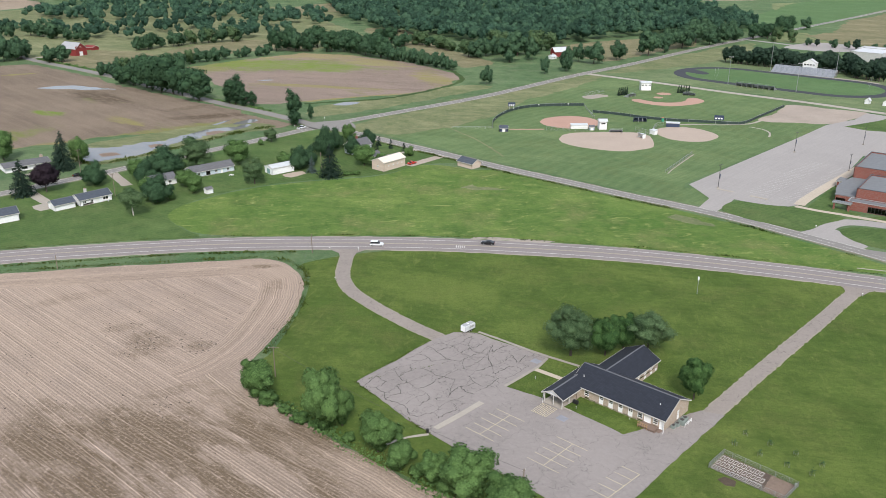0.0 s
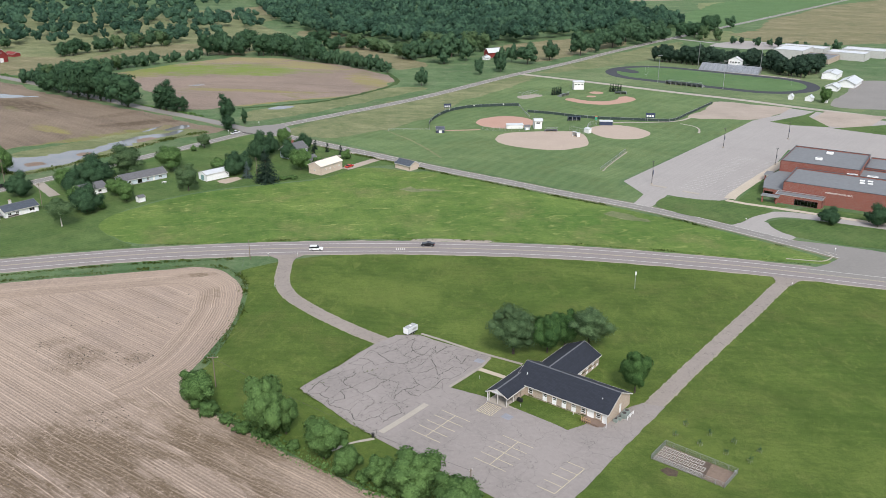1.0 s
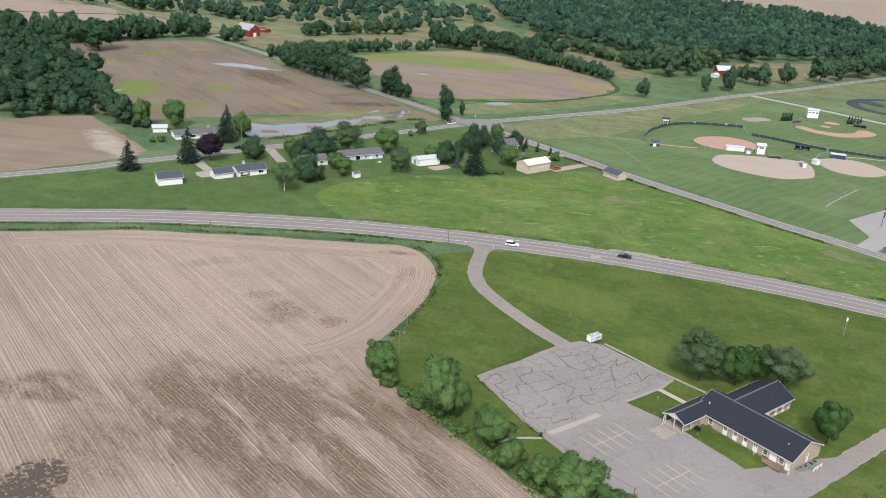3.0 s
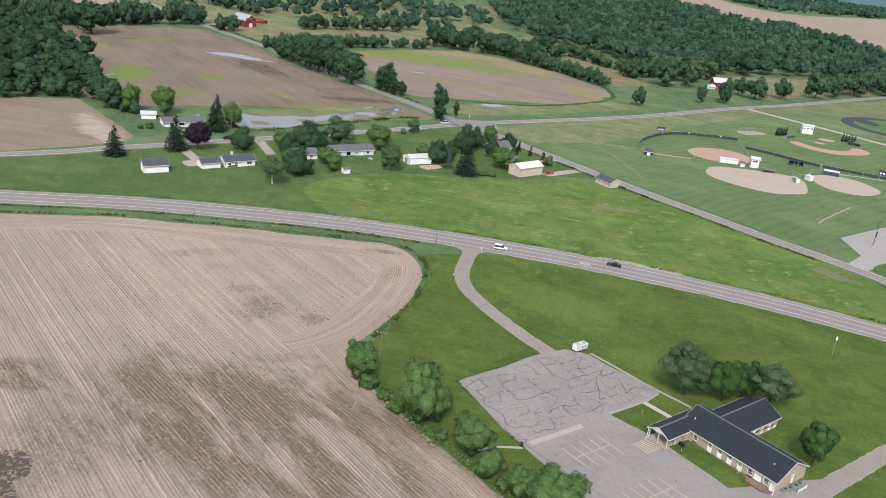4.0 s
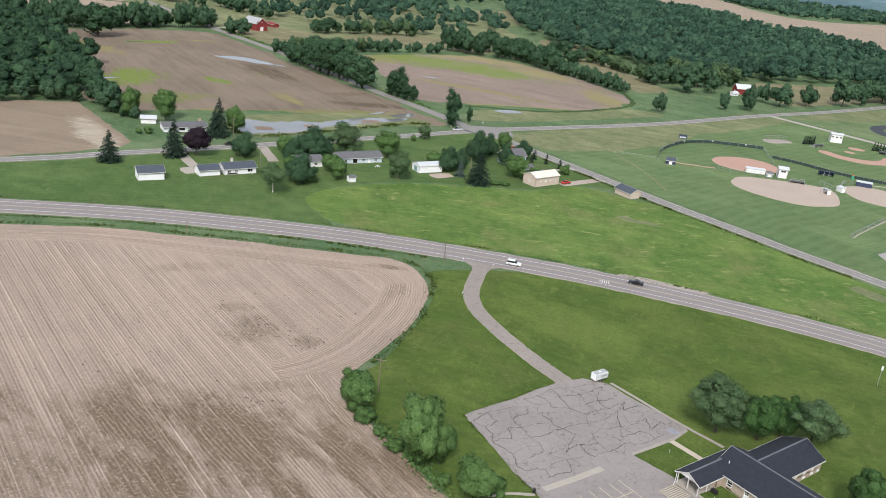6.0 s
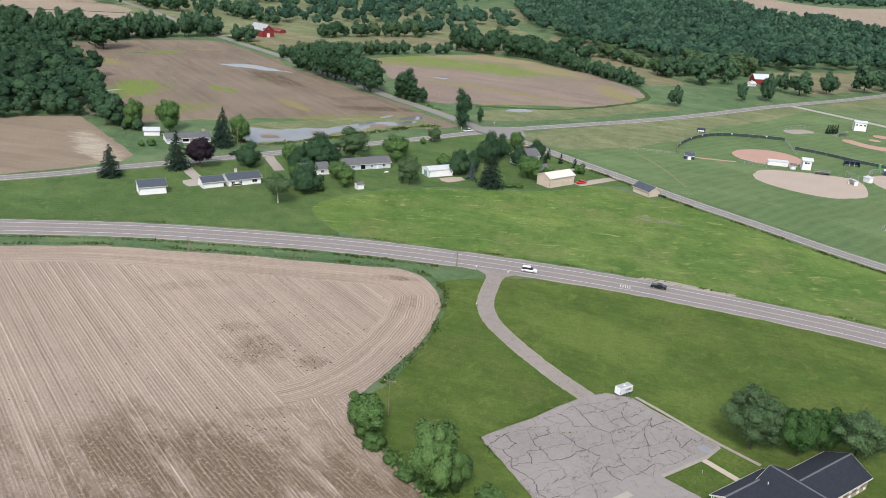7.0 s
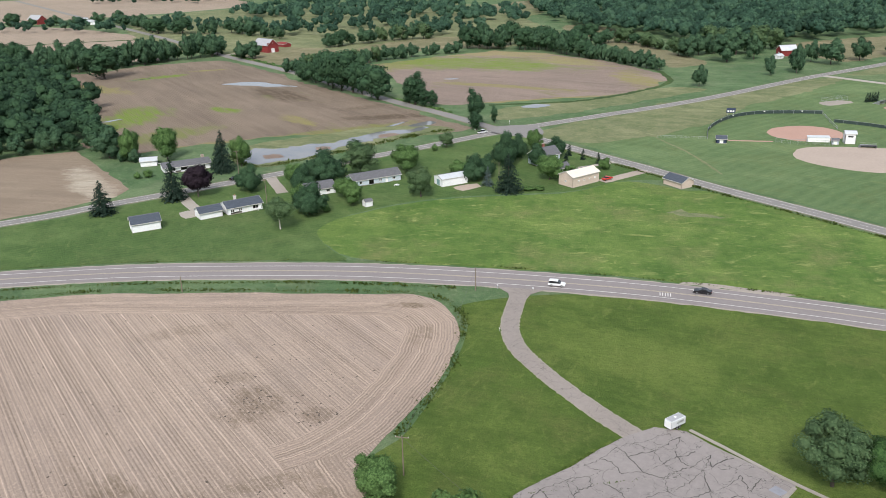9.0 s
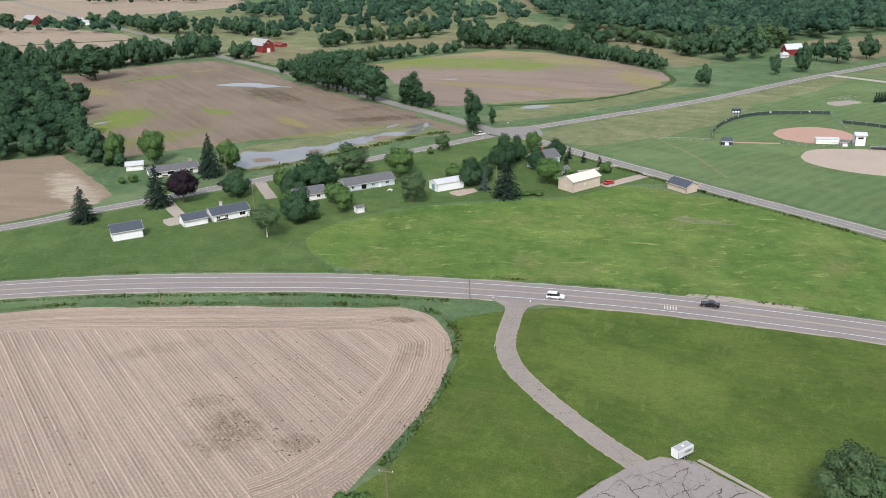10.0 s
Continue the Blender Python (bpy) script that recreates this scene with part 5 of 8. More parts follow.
tree_row([(-70, 818), (-50, 820), (-40, 842), (-62, 860)], 9, ["far_oak", "far_round"], 13, 11, "on the pasture", "pasture trees", 9, 6)
tree_row([(-26, 848), (-8, 820), (8, 800), (20, 782)], 8, ["far_pale", "far_pale", "far_oak"], 11, 12, "along the wood", "woodland edge trees", 10, 5)
tree_row([(300, 880), (330, 905), (372, 945), (410, 990)], 11, HEDGE, 14, 13, "along the wood", "woodland edge trees", 11, 9)
tree_row([(-232, 616), (-246, 640), (-262, 652)], 7, ["far_shrub", "far_round"], 8, 8, "beside the country road", "roadside trees", 12)
tree_row([(-236, 394), (-228, 386), (-240, 400)], 5, ["far_shrub"], 5, 6, "at the edge of the wood", "woodland edge bushes", 13, 3)
tree_row([(-292, 384), (-270, 404), (-252, 402), (-240, 396)], 7, ["far_oak", "far_round"], 11, 10, "at the edge of the wood", "woodland edge trees", 14, 3)
for x, y in ((242, 732), (252, 722)):
    plant("pine", x, y, 12, 8, "behind the stadium stand", "pines behind the stand")
tree_row([(246, 726), (260, 712), (278, 698), (301, 680), (325, 658), (341, 644)], 4.5, ["pine"], 12.4, 8.5, "behind the stadium stand", "pines behind the stand", 15, 2)
tree_row([(250, 734), (268, 720), (288, 705), (310, 687), (334, 664), (350, 650)], 4.5, ["pine"], 12.4, 8.5, "behind the stadium stand", "pines behind the stand", 16, 2)
tree_row([(272, 730), (298, 710), (326, 682), (356, 656)], 5.0, ["pine"], 12.4, 8.5, "behind the stadium stand", "pines behind the stand", 17, 2)
tree_row([(313, 652), (321, 643), (328, 634)], 3.2, ["pine"], 12, 8.5, "beside the stadium stand", "pines behind the stand", 27, 2.5)
tree_row([(360, 850), (380, 828), (404, 802), (436, 780)], 10, ["far_round", "pine", "far_shrub"], 9, 8, "on the school grounds", "school trees", 18, 5)


tree_row([(-640, 1004), (-580, 950), (-520, 896), (-430, 900), (-360, 850)], 14, HEDGE, 13, 13, "in a far hedge", "hedgerow trees", 51, 8)
tree_row([(-760, 960), (-700, 970), (-640, 985)], 14, HEDGE, 12, 13, "round the far farm", "farm trees", 52, 14)


def woods(name, poly, gap, h, w, per, size, label, seed, keep=1.0, leaf=None, lobes=9):
    """A wood as one mesh: crown beside crown, each of leafy lobes and sprays with a tone of its own."""
    rng = np.random.default_rng(seed)
    xs, ys = [p[0] for p in poly], [p[1] for p in poly]
    bases = []
    for k in range(5):
        r = np.random.default_rng(seed * 10 + k)
        c, p, n, shade, s, cores = lobed_crown(r, h, w, lobes, per, size, 0.0, 0.36, 0.56, 0.9, 1, 1.0, 0.09, 0.22)
        bases.append((p, n, shade, s, *cores))
    pts, nrm, shd, sz, cvs, cns, cfs, tone, core_tone, at = [], [], [], [], [], [], [], [], [], 0
    for _ in range(int(1.12 * (max(xs) - min(xs)) * (max(ys) - min(ys)) / gap ** 2)):
        px, py = rng.uniform(min(xs), max(xs)), rng.uniform(min(ys), max(ys))
        if inside(px, py, poly) and rng.uniform() < keep:
            p, n, sh, s, cv, cn, cf = bases[rng.integers(5)]
            a, k = rng.uniform(0, 6.283), rng.uniform(0.55, 1.05) * (1 + 0.22 * noise.noise(Vector((px * 0.02, py * 0.02, seed))))
            m = np.array([[math.cos(a), -math.sin(a), 0], [math.sin(a), math.cos(a), 0], [0, 0, 1]])
            grow_by, base = np.array([k, k, 0.3 + 0.7 * k * rng.uniform(0.8, 1.1)]), np.array([px, py, 0])
            pts.append((p @ m.T) * grow_by + base)
            nrm.append(n @ m.T)
            shd.append(sh @ m.T)
            sz.append(s * k)
            cvs.append((cv @ m.T) * grow_by + base)
            cns.append(cn @ m.T)
            cfs.append(cf + at)
            at += len(cv)
            t = rng.uniform() ** 1.3
            tone.append(np.full(len(p), t))
            core_tone.append(np.full(len(cv), t))
    pts, nrm, shd, sz = np.concatenate(pts), np.concatenate(nrm), np.concatenate(shd), np.concatenate(sz)
    tones = np.concatenate([np.repeat(np.concatenate(tone), 4), np.concatenate(core_tone)])
    me = crown_mesh(name, cards(pts, nrm, sz, rng), np.repeat(shd, 4, 0), (np.concatenate(cvs), np.concatenate(cns), np.concatenate(cfs)), leaf or M_WOOD, tones)
    return tagged(new(name, me), label, "wood", kind="stuff")


woods("wood", [(-104, 1026), (-58, 938), (8, 880), (50, 806), (93, 812), (151, 870), (207, 920), (262, 938), (330, 952), (362, 1000), (366, 1080), (-130, 1080)], 11.0, 19, 14.5, 240, 2.1,
      "dense dark green wood behind the farm", 31, lobes=7)
woods("wood", [(-130, 1080), (366, 1080), (361, 1147), (343, 1324), (303, 1537), (223, 1560), (145, 1890), (-220, 1890), (-190, 1400)], 15.0, 20, 18.5, 80, 3.4, "deep green wood reaching far back", 32, lobes=5)
woods("wood", [(-297, 388), (-270, 410), (-256, 408), (-300, 470), (-338, 520), (-405, 588), (-480, 612), (-520, 480), (-420, 380)], 9.5, 17, 13.5, 320, 1.65, "dense green wood beside the brown field", 33, 1.0, M_WOODDARK, lobes=8)
woods("wood", [(-410, 868), (-360, 880), (-311, 868), (-250, 900), (-211, 880), (-161, 862), (-150, 900), (-200, 1000), (-330, 1010), (-430, 960)], 10.0, 14, 12, 240, 1.7, "open green wood among pastures", 34, 0.3, lobes=7)
woods("wood", [(-330, 1010), (-130, 1000), (-150, 1150), (-230, 1160), (-260, 1250), (-500, 1300), (-560, 1100)], 12.0, 15, 14, 130, 2.3, "open green wood among pastures", 35, 0.42, lobes=6)
woods("wood", [(-760, 900), (-560, 1020), (-460, 1000), (-440, 930), (-520, 900), (-640, 880)], 14.0, 13, 12, 120, 2.2, "scattered green trees round far farms", 36, 0.4, lobes=6)
woods("wood", [(-900, 1300), (-500, 1320), (-260, 1280), (-200, 1500), (-300, 1700), (-1000, 1800)], 18.0, 15, 17, 70, 3.4, "far green woods and hedges", 37, 0.55, lobes=5)
woods("wood", [(-1500, 1800), (-200, 1950), (20, 2300), (180, 2800), (260, 3200), (-1500, 3300)], 46.0, 18, 44, 24, 10, "far dark green woods towards the horizon", 38, 0.7, lobes=5)
woods("wood", [(270, 2700), (330, 2350), (420, 2200), (720, 2480), (860, 3000), (500, 3200)], 26.0, 18, 26, 40, 5.6, "far dark green wood between fields", 39, lobes=5)
woods("wood", [(830, 2240), (960, 2130), (2000, 2500), (2300, 4200), (1500, 4000)], 50.0, 18, 50, 24, 11, "far blue-green woods towards the horizon", 40, 0.85, lobes=5)
woods("wood", [(620, 1700), (655, 1690), (660, 1730), (625, 1735)], 12, 14, 14, 150, 2.2, "clump of trees on a far tan field", 41, lobes=6)
woods("wood", [(900, 1400), (2200, 1500), (2300, 2000), (1000, 1650)], 40, 16, 36, 30, 8.0, "far green woods behind the school", 42, 0.6, lobes=5)

# ---- parts of buildings ----
def box(bm, x0, x1, y0, y1, z0, z1, m=None):
    vs = [bm.verts.new((x, y, z)) for z in (z0, z1) for x, y in ((x0, y0), (x1, y0), (x1, y1), (x0, y1))]
    for f in ((3, 2, 1, 0), (4, 5, 6, 7), (0, 1, 5, 4), (1, 2, 6, 5), (2, 3, 7, 6), (3, 0, 4, 7)):
        bm.faces.new([vs[i] for i in f])
    if m is not None:
        bmesh.ops.transform(bm, matrix=m, verts=vs)
    return vs


def box_part(name, size, material, parent, label="", bevel=0.0):
    bm = bmesh.new()
    box(bm, *size)
    if bevel:
        bmesh.ops.bevel(bm, geom=bm.edges[:], offset=bevel, segments=2, affect="EDGES")
    return part(name, bm, material, parent, label)


def prism(bm, outline, y0, y1, m=None):
    """An outline in x, z drawn out from y0 to y1."""
    a = [bm.verts.new((x, y0, z)) for x, z in outline]
    b = [bm.verts.new((x, y1, z)) for x, z in outline]
    n = len(a)
    bm.faces.new(a)
    bm.faces.new(b[::-1])
    for i in range(n):
        bm.faces.new((a[i], b[i], b[(i + 1) % n], a[(i + 1) % n]))
    if m is not None:
        bmesh.ops.transform(bm, matrix=m, verts=a + b)
    bmesh.ops.recalc_face_normals(bm, faces=bm.faces)


def thing(name, label, category, x, y, turn=0.0, z=0.0, group="", kind=""):
    root = tagged(new(name), label, category, group, kind)
    root.matrix_world = pose(x, y, z, 0, 0, turn)
    return root


def wall_panel(parent, p0, p1, z0, z1, openings, material, thick=0.22, peak=None, name="wall"):
    """A wall from p0 to p1 (its outer side to the right of that way), pierced by its openings (s, z, w, h, kind)."""
    a, b = Vector((*p0, 0)), Vector((*p1, 0))
    length = (b - a).length
    m = Matrix.Translation(a) @ Matrix.Rotation(math.atan2(b.y - a.y, b.x - a.x), 4, "Z")
    xs = sorted({0.0, length, *[s - w / 2 for s, z, w, h, k in openings], *[s + w / 2 for s, z, w, h, k in openings]})
    zs = sorted({z0, z1, *[z for s, z, w, h, k in openings], *[z + h for s, z, w, h, k in openings]})
    bm = bmesh.new()
    for x0, x1 in zip(xs, xs[1:]):
        for c0, c1 in zip(zs, zs[1:]):
            cx, cz = (x0 + x1) / 2, (c0 + c1) / 2
            if not any(abs(cx - s) < w / 2 and z < cz < z + h for s, z, w, h, k in openings):
                box(bm, x0, x1, 0, thick, c0, c1)
    if peak:
        prism(bm, [(0, z1), (length, z1), (length / 2, peak)], 0, thick)
    bmesh.ops.remove_doubles(bm, verts=bm.verts, dist=0.0005)
    inner = [f for f in bm.faces if not all(len(e.link_faces) == 1 for e in f.edges) and all(len(e.link_faces) > 2 for e in f.edges)]
    if inner:
        bmesh.ops.delete(bm, geom=inner, context="FACES_ONLY")
    bmesh.ops.transform(bm, matrix=m, verts=bm.verts)
    w_ob = part(name, bm, material, parent)
    for s, z, w, h, k in openings:
        fit_opening(parent, m, s, z, w, h, k, thick)
    return w_ob


def fit_opening(parent, m, s, z, w, h, kind, thick):
    """A window or door set into its opening."""
    bm = bmesh.new()
    t = min(0.09, w * 0.12)
    for x0, x1, c0, c1 in ((s - w / 2, s - w / 2 + t, z, z + h), (s + w / 2 - t, s + w / 2, z, z + h), (s - w / 2 + t, s + w / 2 - t, z, z + t), (s - w / 2 + t, s + w / 2 - t, z + h - t, z + h)):
        box(bm, x0, x1, -0.05, thick * 0.8, c0, c1)
    panes = []
    lo, hi = z + t, z + h - t
    if kind == "tall":
        for u in (0.34, 0.62, 0.82):
            box(bm, s - w / 2 + t, s + w / 2 - t, -0.03, thick * 0.6, z + h * u - 0.04, z + h * u + 0.04)
        panes = [(s - w / 2 + t, s + w / 2 - t, lo, z + h * 0.18), (s - w / 2 + t, s + w / 2 - t, z + h * 0.62, hi)]
    elif kind in ("grid", "slide"):
        rows_n = 3 if kind == "grid" else 1
        for i in range(1, rows_n):
            c = z + h * i / rows_n
            box(bm, s - w / 2 + t, s + w / 2 - t, -0.03, thick * 0.6, c - 0.04, c + 0.04)
        if kind == "slide":
            box(bm, s - 0.04, s + 0.04, -0.03, thick * 0.6, lo, hi)
        panes = [(s - w / 2 + t, s + w / 2 - t, lo, hi)]
    elif kind == "glass":
        for i in range(1, max(2, int(w / 1.2))):
            c = s - w / 2 + w * i / max(2, int(w / 1.2))
            box(bm, c - 0.04, c + 0.04, -0.03, thick * 0.6, lo, hi)
        panes = [(s - w / 2 + t, s + w / 2 - t, lo, hi)]
    bmesh.ops.transform(bm, matrix=m, verts=bm.verts)
    is_door = kind in ("door", "garage", "teal")
    frame_mat = {"glass": M_DARKFRAME, "teal": M_WHITE}.get(kind, M_WHITE)
    ob = part("door" if is_door else "window", bm, frame_mat, parent)
    for x0, x1, c0, c1 in panes:
        b2 = bmesh.new()
        box(b2, x0, x1, thick * 0.35, thick * 0.42, c0, c1)
        bmesh.ops.transform(b2, matrix=m, verts=b2.verts)
        part("pane", b2, M_PANE, ob, "dark window glass")
    if kind == "tall":
        b2 = bmesh.new()
        box(b2, s - w / 2 + t, s + w / 2 - t, 0.01, thick * 0.5, z + 0.06, z + h * 0.46)
        bmesh.ops.transform(b2, matrix=m, verts=b2.verts)
        part("panel", b2, M_WHITE, ob, "white infill panel")
    if is_door:
        b2 = bmesh.new()
        n = 4 if kind == "garage" else 1
        for i in range(n):
            c0, c1 = z + t + (h - 2 * t) * i / n, z + t + (h - 2 * t) * (i + 1) / n
            box(b2, s - w / 2 + t, s + w / 2 - t, thick * 0.3, thick * 0.5, c0 + 0.01, c1 - 0.01)
        bmesh.ops.transform(b2, matrix=m, verts=b2.verts)
        part("door_leaf", b2, M_TEAL if kind == "teal" else M_WHITE, ob)


def gable_roof(parent, L, W, eave, ridge, over, end_over, material, m=None, trim=None, thick=0.16, name="roof"):
    """Two sloping slabs with the ridge along x, centred; over: eaves' overhang."""
    slope = (ridge - eave) / (W / 2)
    bm = bmesh.new()
    for side in (-1, 1):
        y1, z1 = side * (W / 2 + over), eave - slope * over
        vs = []
        for x in (-L / 2 - end_over, L / 2 + end_over):
            for y, z in ((0, ridge), (y1, z1), (y1, z1 + thick), (0, ridge + thick)):
                vs.append(bm.verts.new((x, y, z)))
        for f in ((0, 1, 2, 3), (7, 6, 5, 4), (0, 4, 5, 1), (1, 5, 6, 2), (2, 6, 7, 3)):
            bm.faces.new([vs[i] for i in f])
    bmesh.ops.recalc_face_normals(bm, faces=bm.faces)
    if m is not None:
        bmesh.ops.transform(bm, matrix=m, verts=bm.verts)
    roof = part(name, bm, material, parent)
    bm = bmesh.new()
    prism(bm, [(-0.22, ridge + thick - 0.22 * slope + 0.02), (0.22, ridge + thick - 0.22 * slope + 0.02), (0, ridge + thick + 0.05)], -L / 2 - end_over, L / 2 + end_over, Matrix.Rotation(radians(90), 4, "Z"))
    if m is not None:
        bmesh.ops.transform(bm, matrix=m, verts=bm.verts)
    part("ridge_cap", bm, M_RIDGE if trim is None else trim, roof)
    for side in (-1, 1):
        bm = bmesh.new()
        y1, z1 = side * (W / 2 + over), eave - slope * over
        box(bm, -L / 2 - end_over, L / 2 + end_over, min(y1, y1 + side * 0.1), max(y1, y1 + side * 0.1), z1 - 0.08, z1 + 0.13)
        if m is not None:
            bmesh.ops.transform(bm, matrix=m, verts=bm.verts)
        part("gutter", bm, M_TRIM, roof, "white metal gutter")
    for x in (-L / 2 - end_over, L / 2 + end_over):
        for side in (-1, 1):
            bm = bmesh.new()
            y1, z1 = side * (W / 2 + over), eave - slope * over
            e = 0.03 if x > 0 else -0.03
            vs = [bm.verts.new(v) for v in ((x + e, 0, ridge + thick), (x + e, y1, z1 + thick), (x + e, y1, z1 - 0.12), (x + e, 0, ridge - 0.12))]
            bm.faces.new(vs)
            ret = bmesh.ops.extrude_face_region(bm, geom=bm.faces[:])
            bmesh.ops.translate(bm, verts=[v for v in ret["geom"] if isinstance(v, bmesh.types.BMVert)], vec=(e, 0, 0))
            bmesh.ops.recalc_face_normals(bm, faces=bm.faces)
            if m is not None:
                bmesh.ops.transform(bm, matrix=m, verts=bm.verts)
            part("bargeboard", bm, M_TRIM, roof, "white bargeboard")
    return roof


def house(name, label, category, x, y, turn, L, W, eave, ridge, wall, roof, front=(), back=(), left=(), right=(), over=0.45, group=""):
    """A gabled house: its ridge along local x, its front towards local -y. Openings: (s, z, w, h, kind)."""
    root = thing(name, label, category, x, y, turn, group=group)
    a, b = L / 2, W / 2
    wall_panel(root, (-a, -b), (a, -b), 0, eave, list(front), wall)
    wall_panel(root, (a, -b), (a, b), 0, eave, list(right), wall, peak=ridge)
    wall_panel(root, (a, b), (-a, b), 0, eave, list(back), wall)
    wall_panel(root, (-a, b), (-a, -b), 0, eave, list(left), wall, peak=ridge)
    gable_roof(root, L, W, eave, ridge, over, over * 0.8, roof)
    box_part("footing", (-a - 0.04, a + 0.04, -b - 0.04, b + 0.04, -0.3, 0.14), M_CONCRETE, root)
    return root


M_SHINGLE = courses("dark_shingles", (0.02, 0.025, 0.039), (0.012, 0.014, 0.022), 0.16, 0.9, 0.9, 0.35)
M_SHINGLE2 = courses("grey_shingles", (0.14, 0.14, 0.15), (0.08, 0.08, 0.085), 0.16, 0.9, 0.9, 0.25)
M_SHINGLE3 = courses("blue_grey_shingles", (0.07, 0.085, 0.11), (0.04, 0.05, 0.065), 0.16, 0.9, 0.9, 0.25)
M_RIDGE = plain("ridge_shingle", (0.11, 0.115, 0.13), 0.9)
M_TANBRICK = courses("tan_brick", (0.46, 0.365, 0.28), (0.45, 0.41, 0.36), 0.075, 0.22, 0.9, 0.25)
M_REDBRICK = courses("red_brick", (0.27, 0.085, 0.062), (0.26, 0.18, 0.155), 0.075, 0.22, 0.9, 0.3)
M_SIDING = courses("white_siding", (0.84, 0.85, 0.86), (0.66, 0.67, 0.69), 0.2, None, 0.6, 0.04, 0.12)
M_TANSIDING = courses("tan_metal_siding", (0.61, 0.5, 0.42), (0.5, 0.4, 0.33), 0.3, None, 0.6, 0.08)
M_BLUESIDING = courses("pale_blue_siding", (0.6, 0.68, 0.74), (0.42, 0.48, 0.53), 0.2, None, 0.6, 0.08)
M_NAVY = plain("navy_paint", (0.03, 0.045, 0.09), 0.7)
M_REDWOOD = courses("red_barn_boards", (0.25, 0.03, 0.028), (0.13, 0.02, 0.02), 0.25, None, 0.8, 0.2)
M_TIN = plain("pale_metal_roof", (0.62, 0.64, 0.65), 0.4, 0.3, wear=0.3, grain=0.8)
M_TINGREY = plain("weathered_metal_roof", (0.4, 0.4, 0.41), 0.5, 0.2, wear=0.3, grain=0.8)
M_CREAM = plain("cream_metal_roof", (0.78, 0.66, 0.55), 0.45, 0.1, wear=0.2, grain=0.8)
M_TEAL = plain("teal_door_paint", (0.2, 0.34, 0.34), 0.6)
M_STEEL = plain("galvanised_steel", (0.42, 0.43, 0.44), 0.45, 0.6)
M_ALU = plain("aluminium_bench", (0.34, 0.36, 0.4), 0.65, 0.15)
M_DARKFRAME = plain("dark_bronze_frame", (0.05, 0.045, 0.045), 0.5)
M_FLATROOF = plain("flat_roof_membrane", (0.165, 0.172, 0.182), 0.85, wear=0.35, grain=0.8)
M_PALEROOF = plain("pale_flat_roof", (0.55, 0.57, 0.6), 0.7, wear=0.3, grain=0.8)
M_PARAPET = plain("dark_coping", (0.05, 0.055, 0.065), 0.5)
M_TIMBER = plain("deck_timber", (0.42, 0.27, 0.14), 0.8, wear=0.5)
M_DECK = plain("weathered_deck", (0.2, 0.14, 0.11), 0.85, wear=0.5)
M_POLE = plain("weathered_pole_wood", (0.2, 0.16, 0.12), 0.9, wear=0.5)
M_BLACK = plain("black_plastic", (0.02, 0.02, 0.02), 0.5)
M_RUBBER = plain("tyre_rubber", (0.02, 0.02, 0.02), 0.85)
M_CARWHITE = plain("white_car_paint", (0.66, 0.67, 0.68), 0.25, wear=0.05)
M_CARBLACK = plain("black_car_paint", (0.015, 0.015, 0.018), 0.2, wear=0.05)
M_CARRED = plain("red_car_paint", (0.5, 0.04, 0.03), 0.3, wear=0.05)
M_GREENFENCE = plain("green_fence_mesh", (0.03, 0.05, 0.045), 0.8)
M_ACBOX = plain("grey_equipment_paint", (0.22, 0.26, 0.24), 0.6)
M_PANE = M_GLASS

# ---- church ----
church = thing("church", "tan brick church with a dark shingled roof and white trim", "church", 44.3, 174.2, -42.0)
WEST, EAST, DEEP, EAVE, RIDGE = -12.4, 12.4, 5.8, 2.95, 5.85
front_openings = [(4.4, 0.9, 1.25, 1.7, "grid"), (8.4, 0.35, 1.15, 2.4, "tall"), (11.0, 0.35, 1.15, 2.4, "tall"), (13.6, 0.35, 1.15, 2.4, "tall"), (16.2, 0.35, 1.15, 2.4, "tall"), (18.7, 0.9, 1.25, 1.7, "grid"),
                  (20.6, 0.55, 1.7, 2.1, "door"), (22.6, 0.9, 1.25, 1.6, "grid"), (24.1, 0.1, 1.0, 2.1, "door")]
wall_panel(church, (WEST, -DEEP), (EAST, -DEEP), 0, EAVE, front_openings, M_TANBRICK)
wall_panel(church, (EAST, -DEEP), (EAST, DEEP), 0, EAVE, [(6.4, 0.3, 0.9, 2.2, "tall")], M_TANBRICK, peak=RIDGE)
wall_panel(church, (EAST, DEEP), (WEST, DEEP), 0, EAVE, [(3, 0.9, 1.2, 1.4, "grid"), (6, 0.9, 1.2, 1.4, "grid")], M_TANBRICK)
wall_panel(church, (WEST, DEEP), (WEST, -DEEP), 0, EAVE, [], M_TANBRICK, peak=RIDGE)
gable_roof(church, EAST - WEST, 2 * DEEP, EAVE, RIDGE, 0.45, 0.4, M_SHINGLE)
# the wing behind, its ridge across the main one
wall_panel(church, (-2.5, 5.8), (-2.5, 18.6), 0, EAVE, [(3.2, 0.3, 1.0, 0.6, "grid"), (3.2, 1.5, 1.0, 0.8, "slide"), (6.4, 0.3, 1.0, 0.6, "grid"), (6.4, 1.5, 1.0, 0.8, "slide"), (9.4, 0.3, 1.0, 0.6, "grid"), (9.4, 1.5, 1.0, 0.8, "slide"),
                                                       (11.8, 0.3, 0.8, 0.6, "grid")], M_TANBRICK)
wall_panel(church, (-2.5, 18.6), (-11.9, 18.6), 0, EAVE, [], M_TANBRICK, peak=5.3)
wall_panel(church, (-11.9, 18.6), (-11.9, 5.8), 0, EAVE, [(4, 1.2, 1.0, 1.2, "slide"), (8, 1.2, 1.0, 1.2, "slide")], M_TANBRICK)
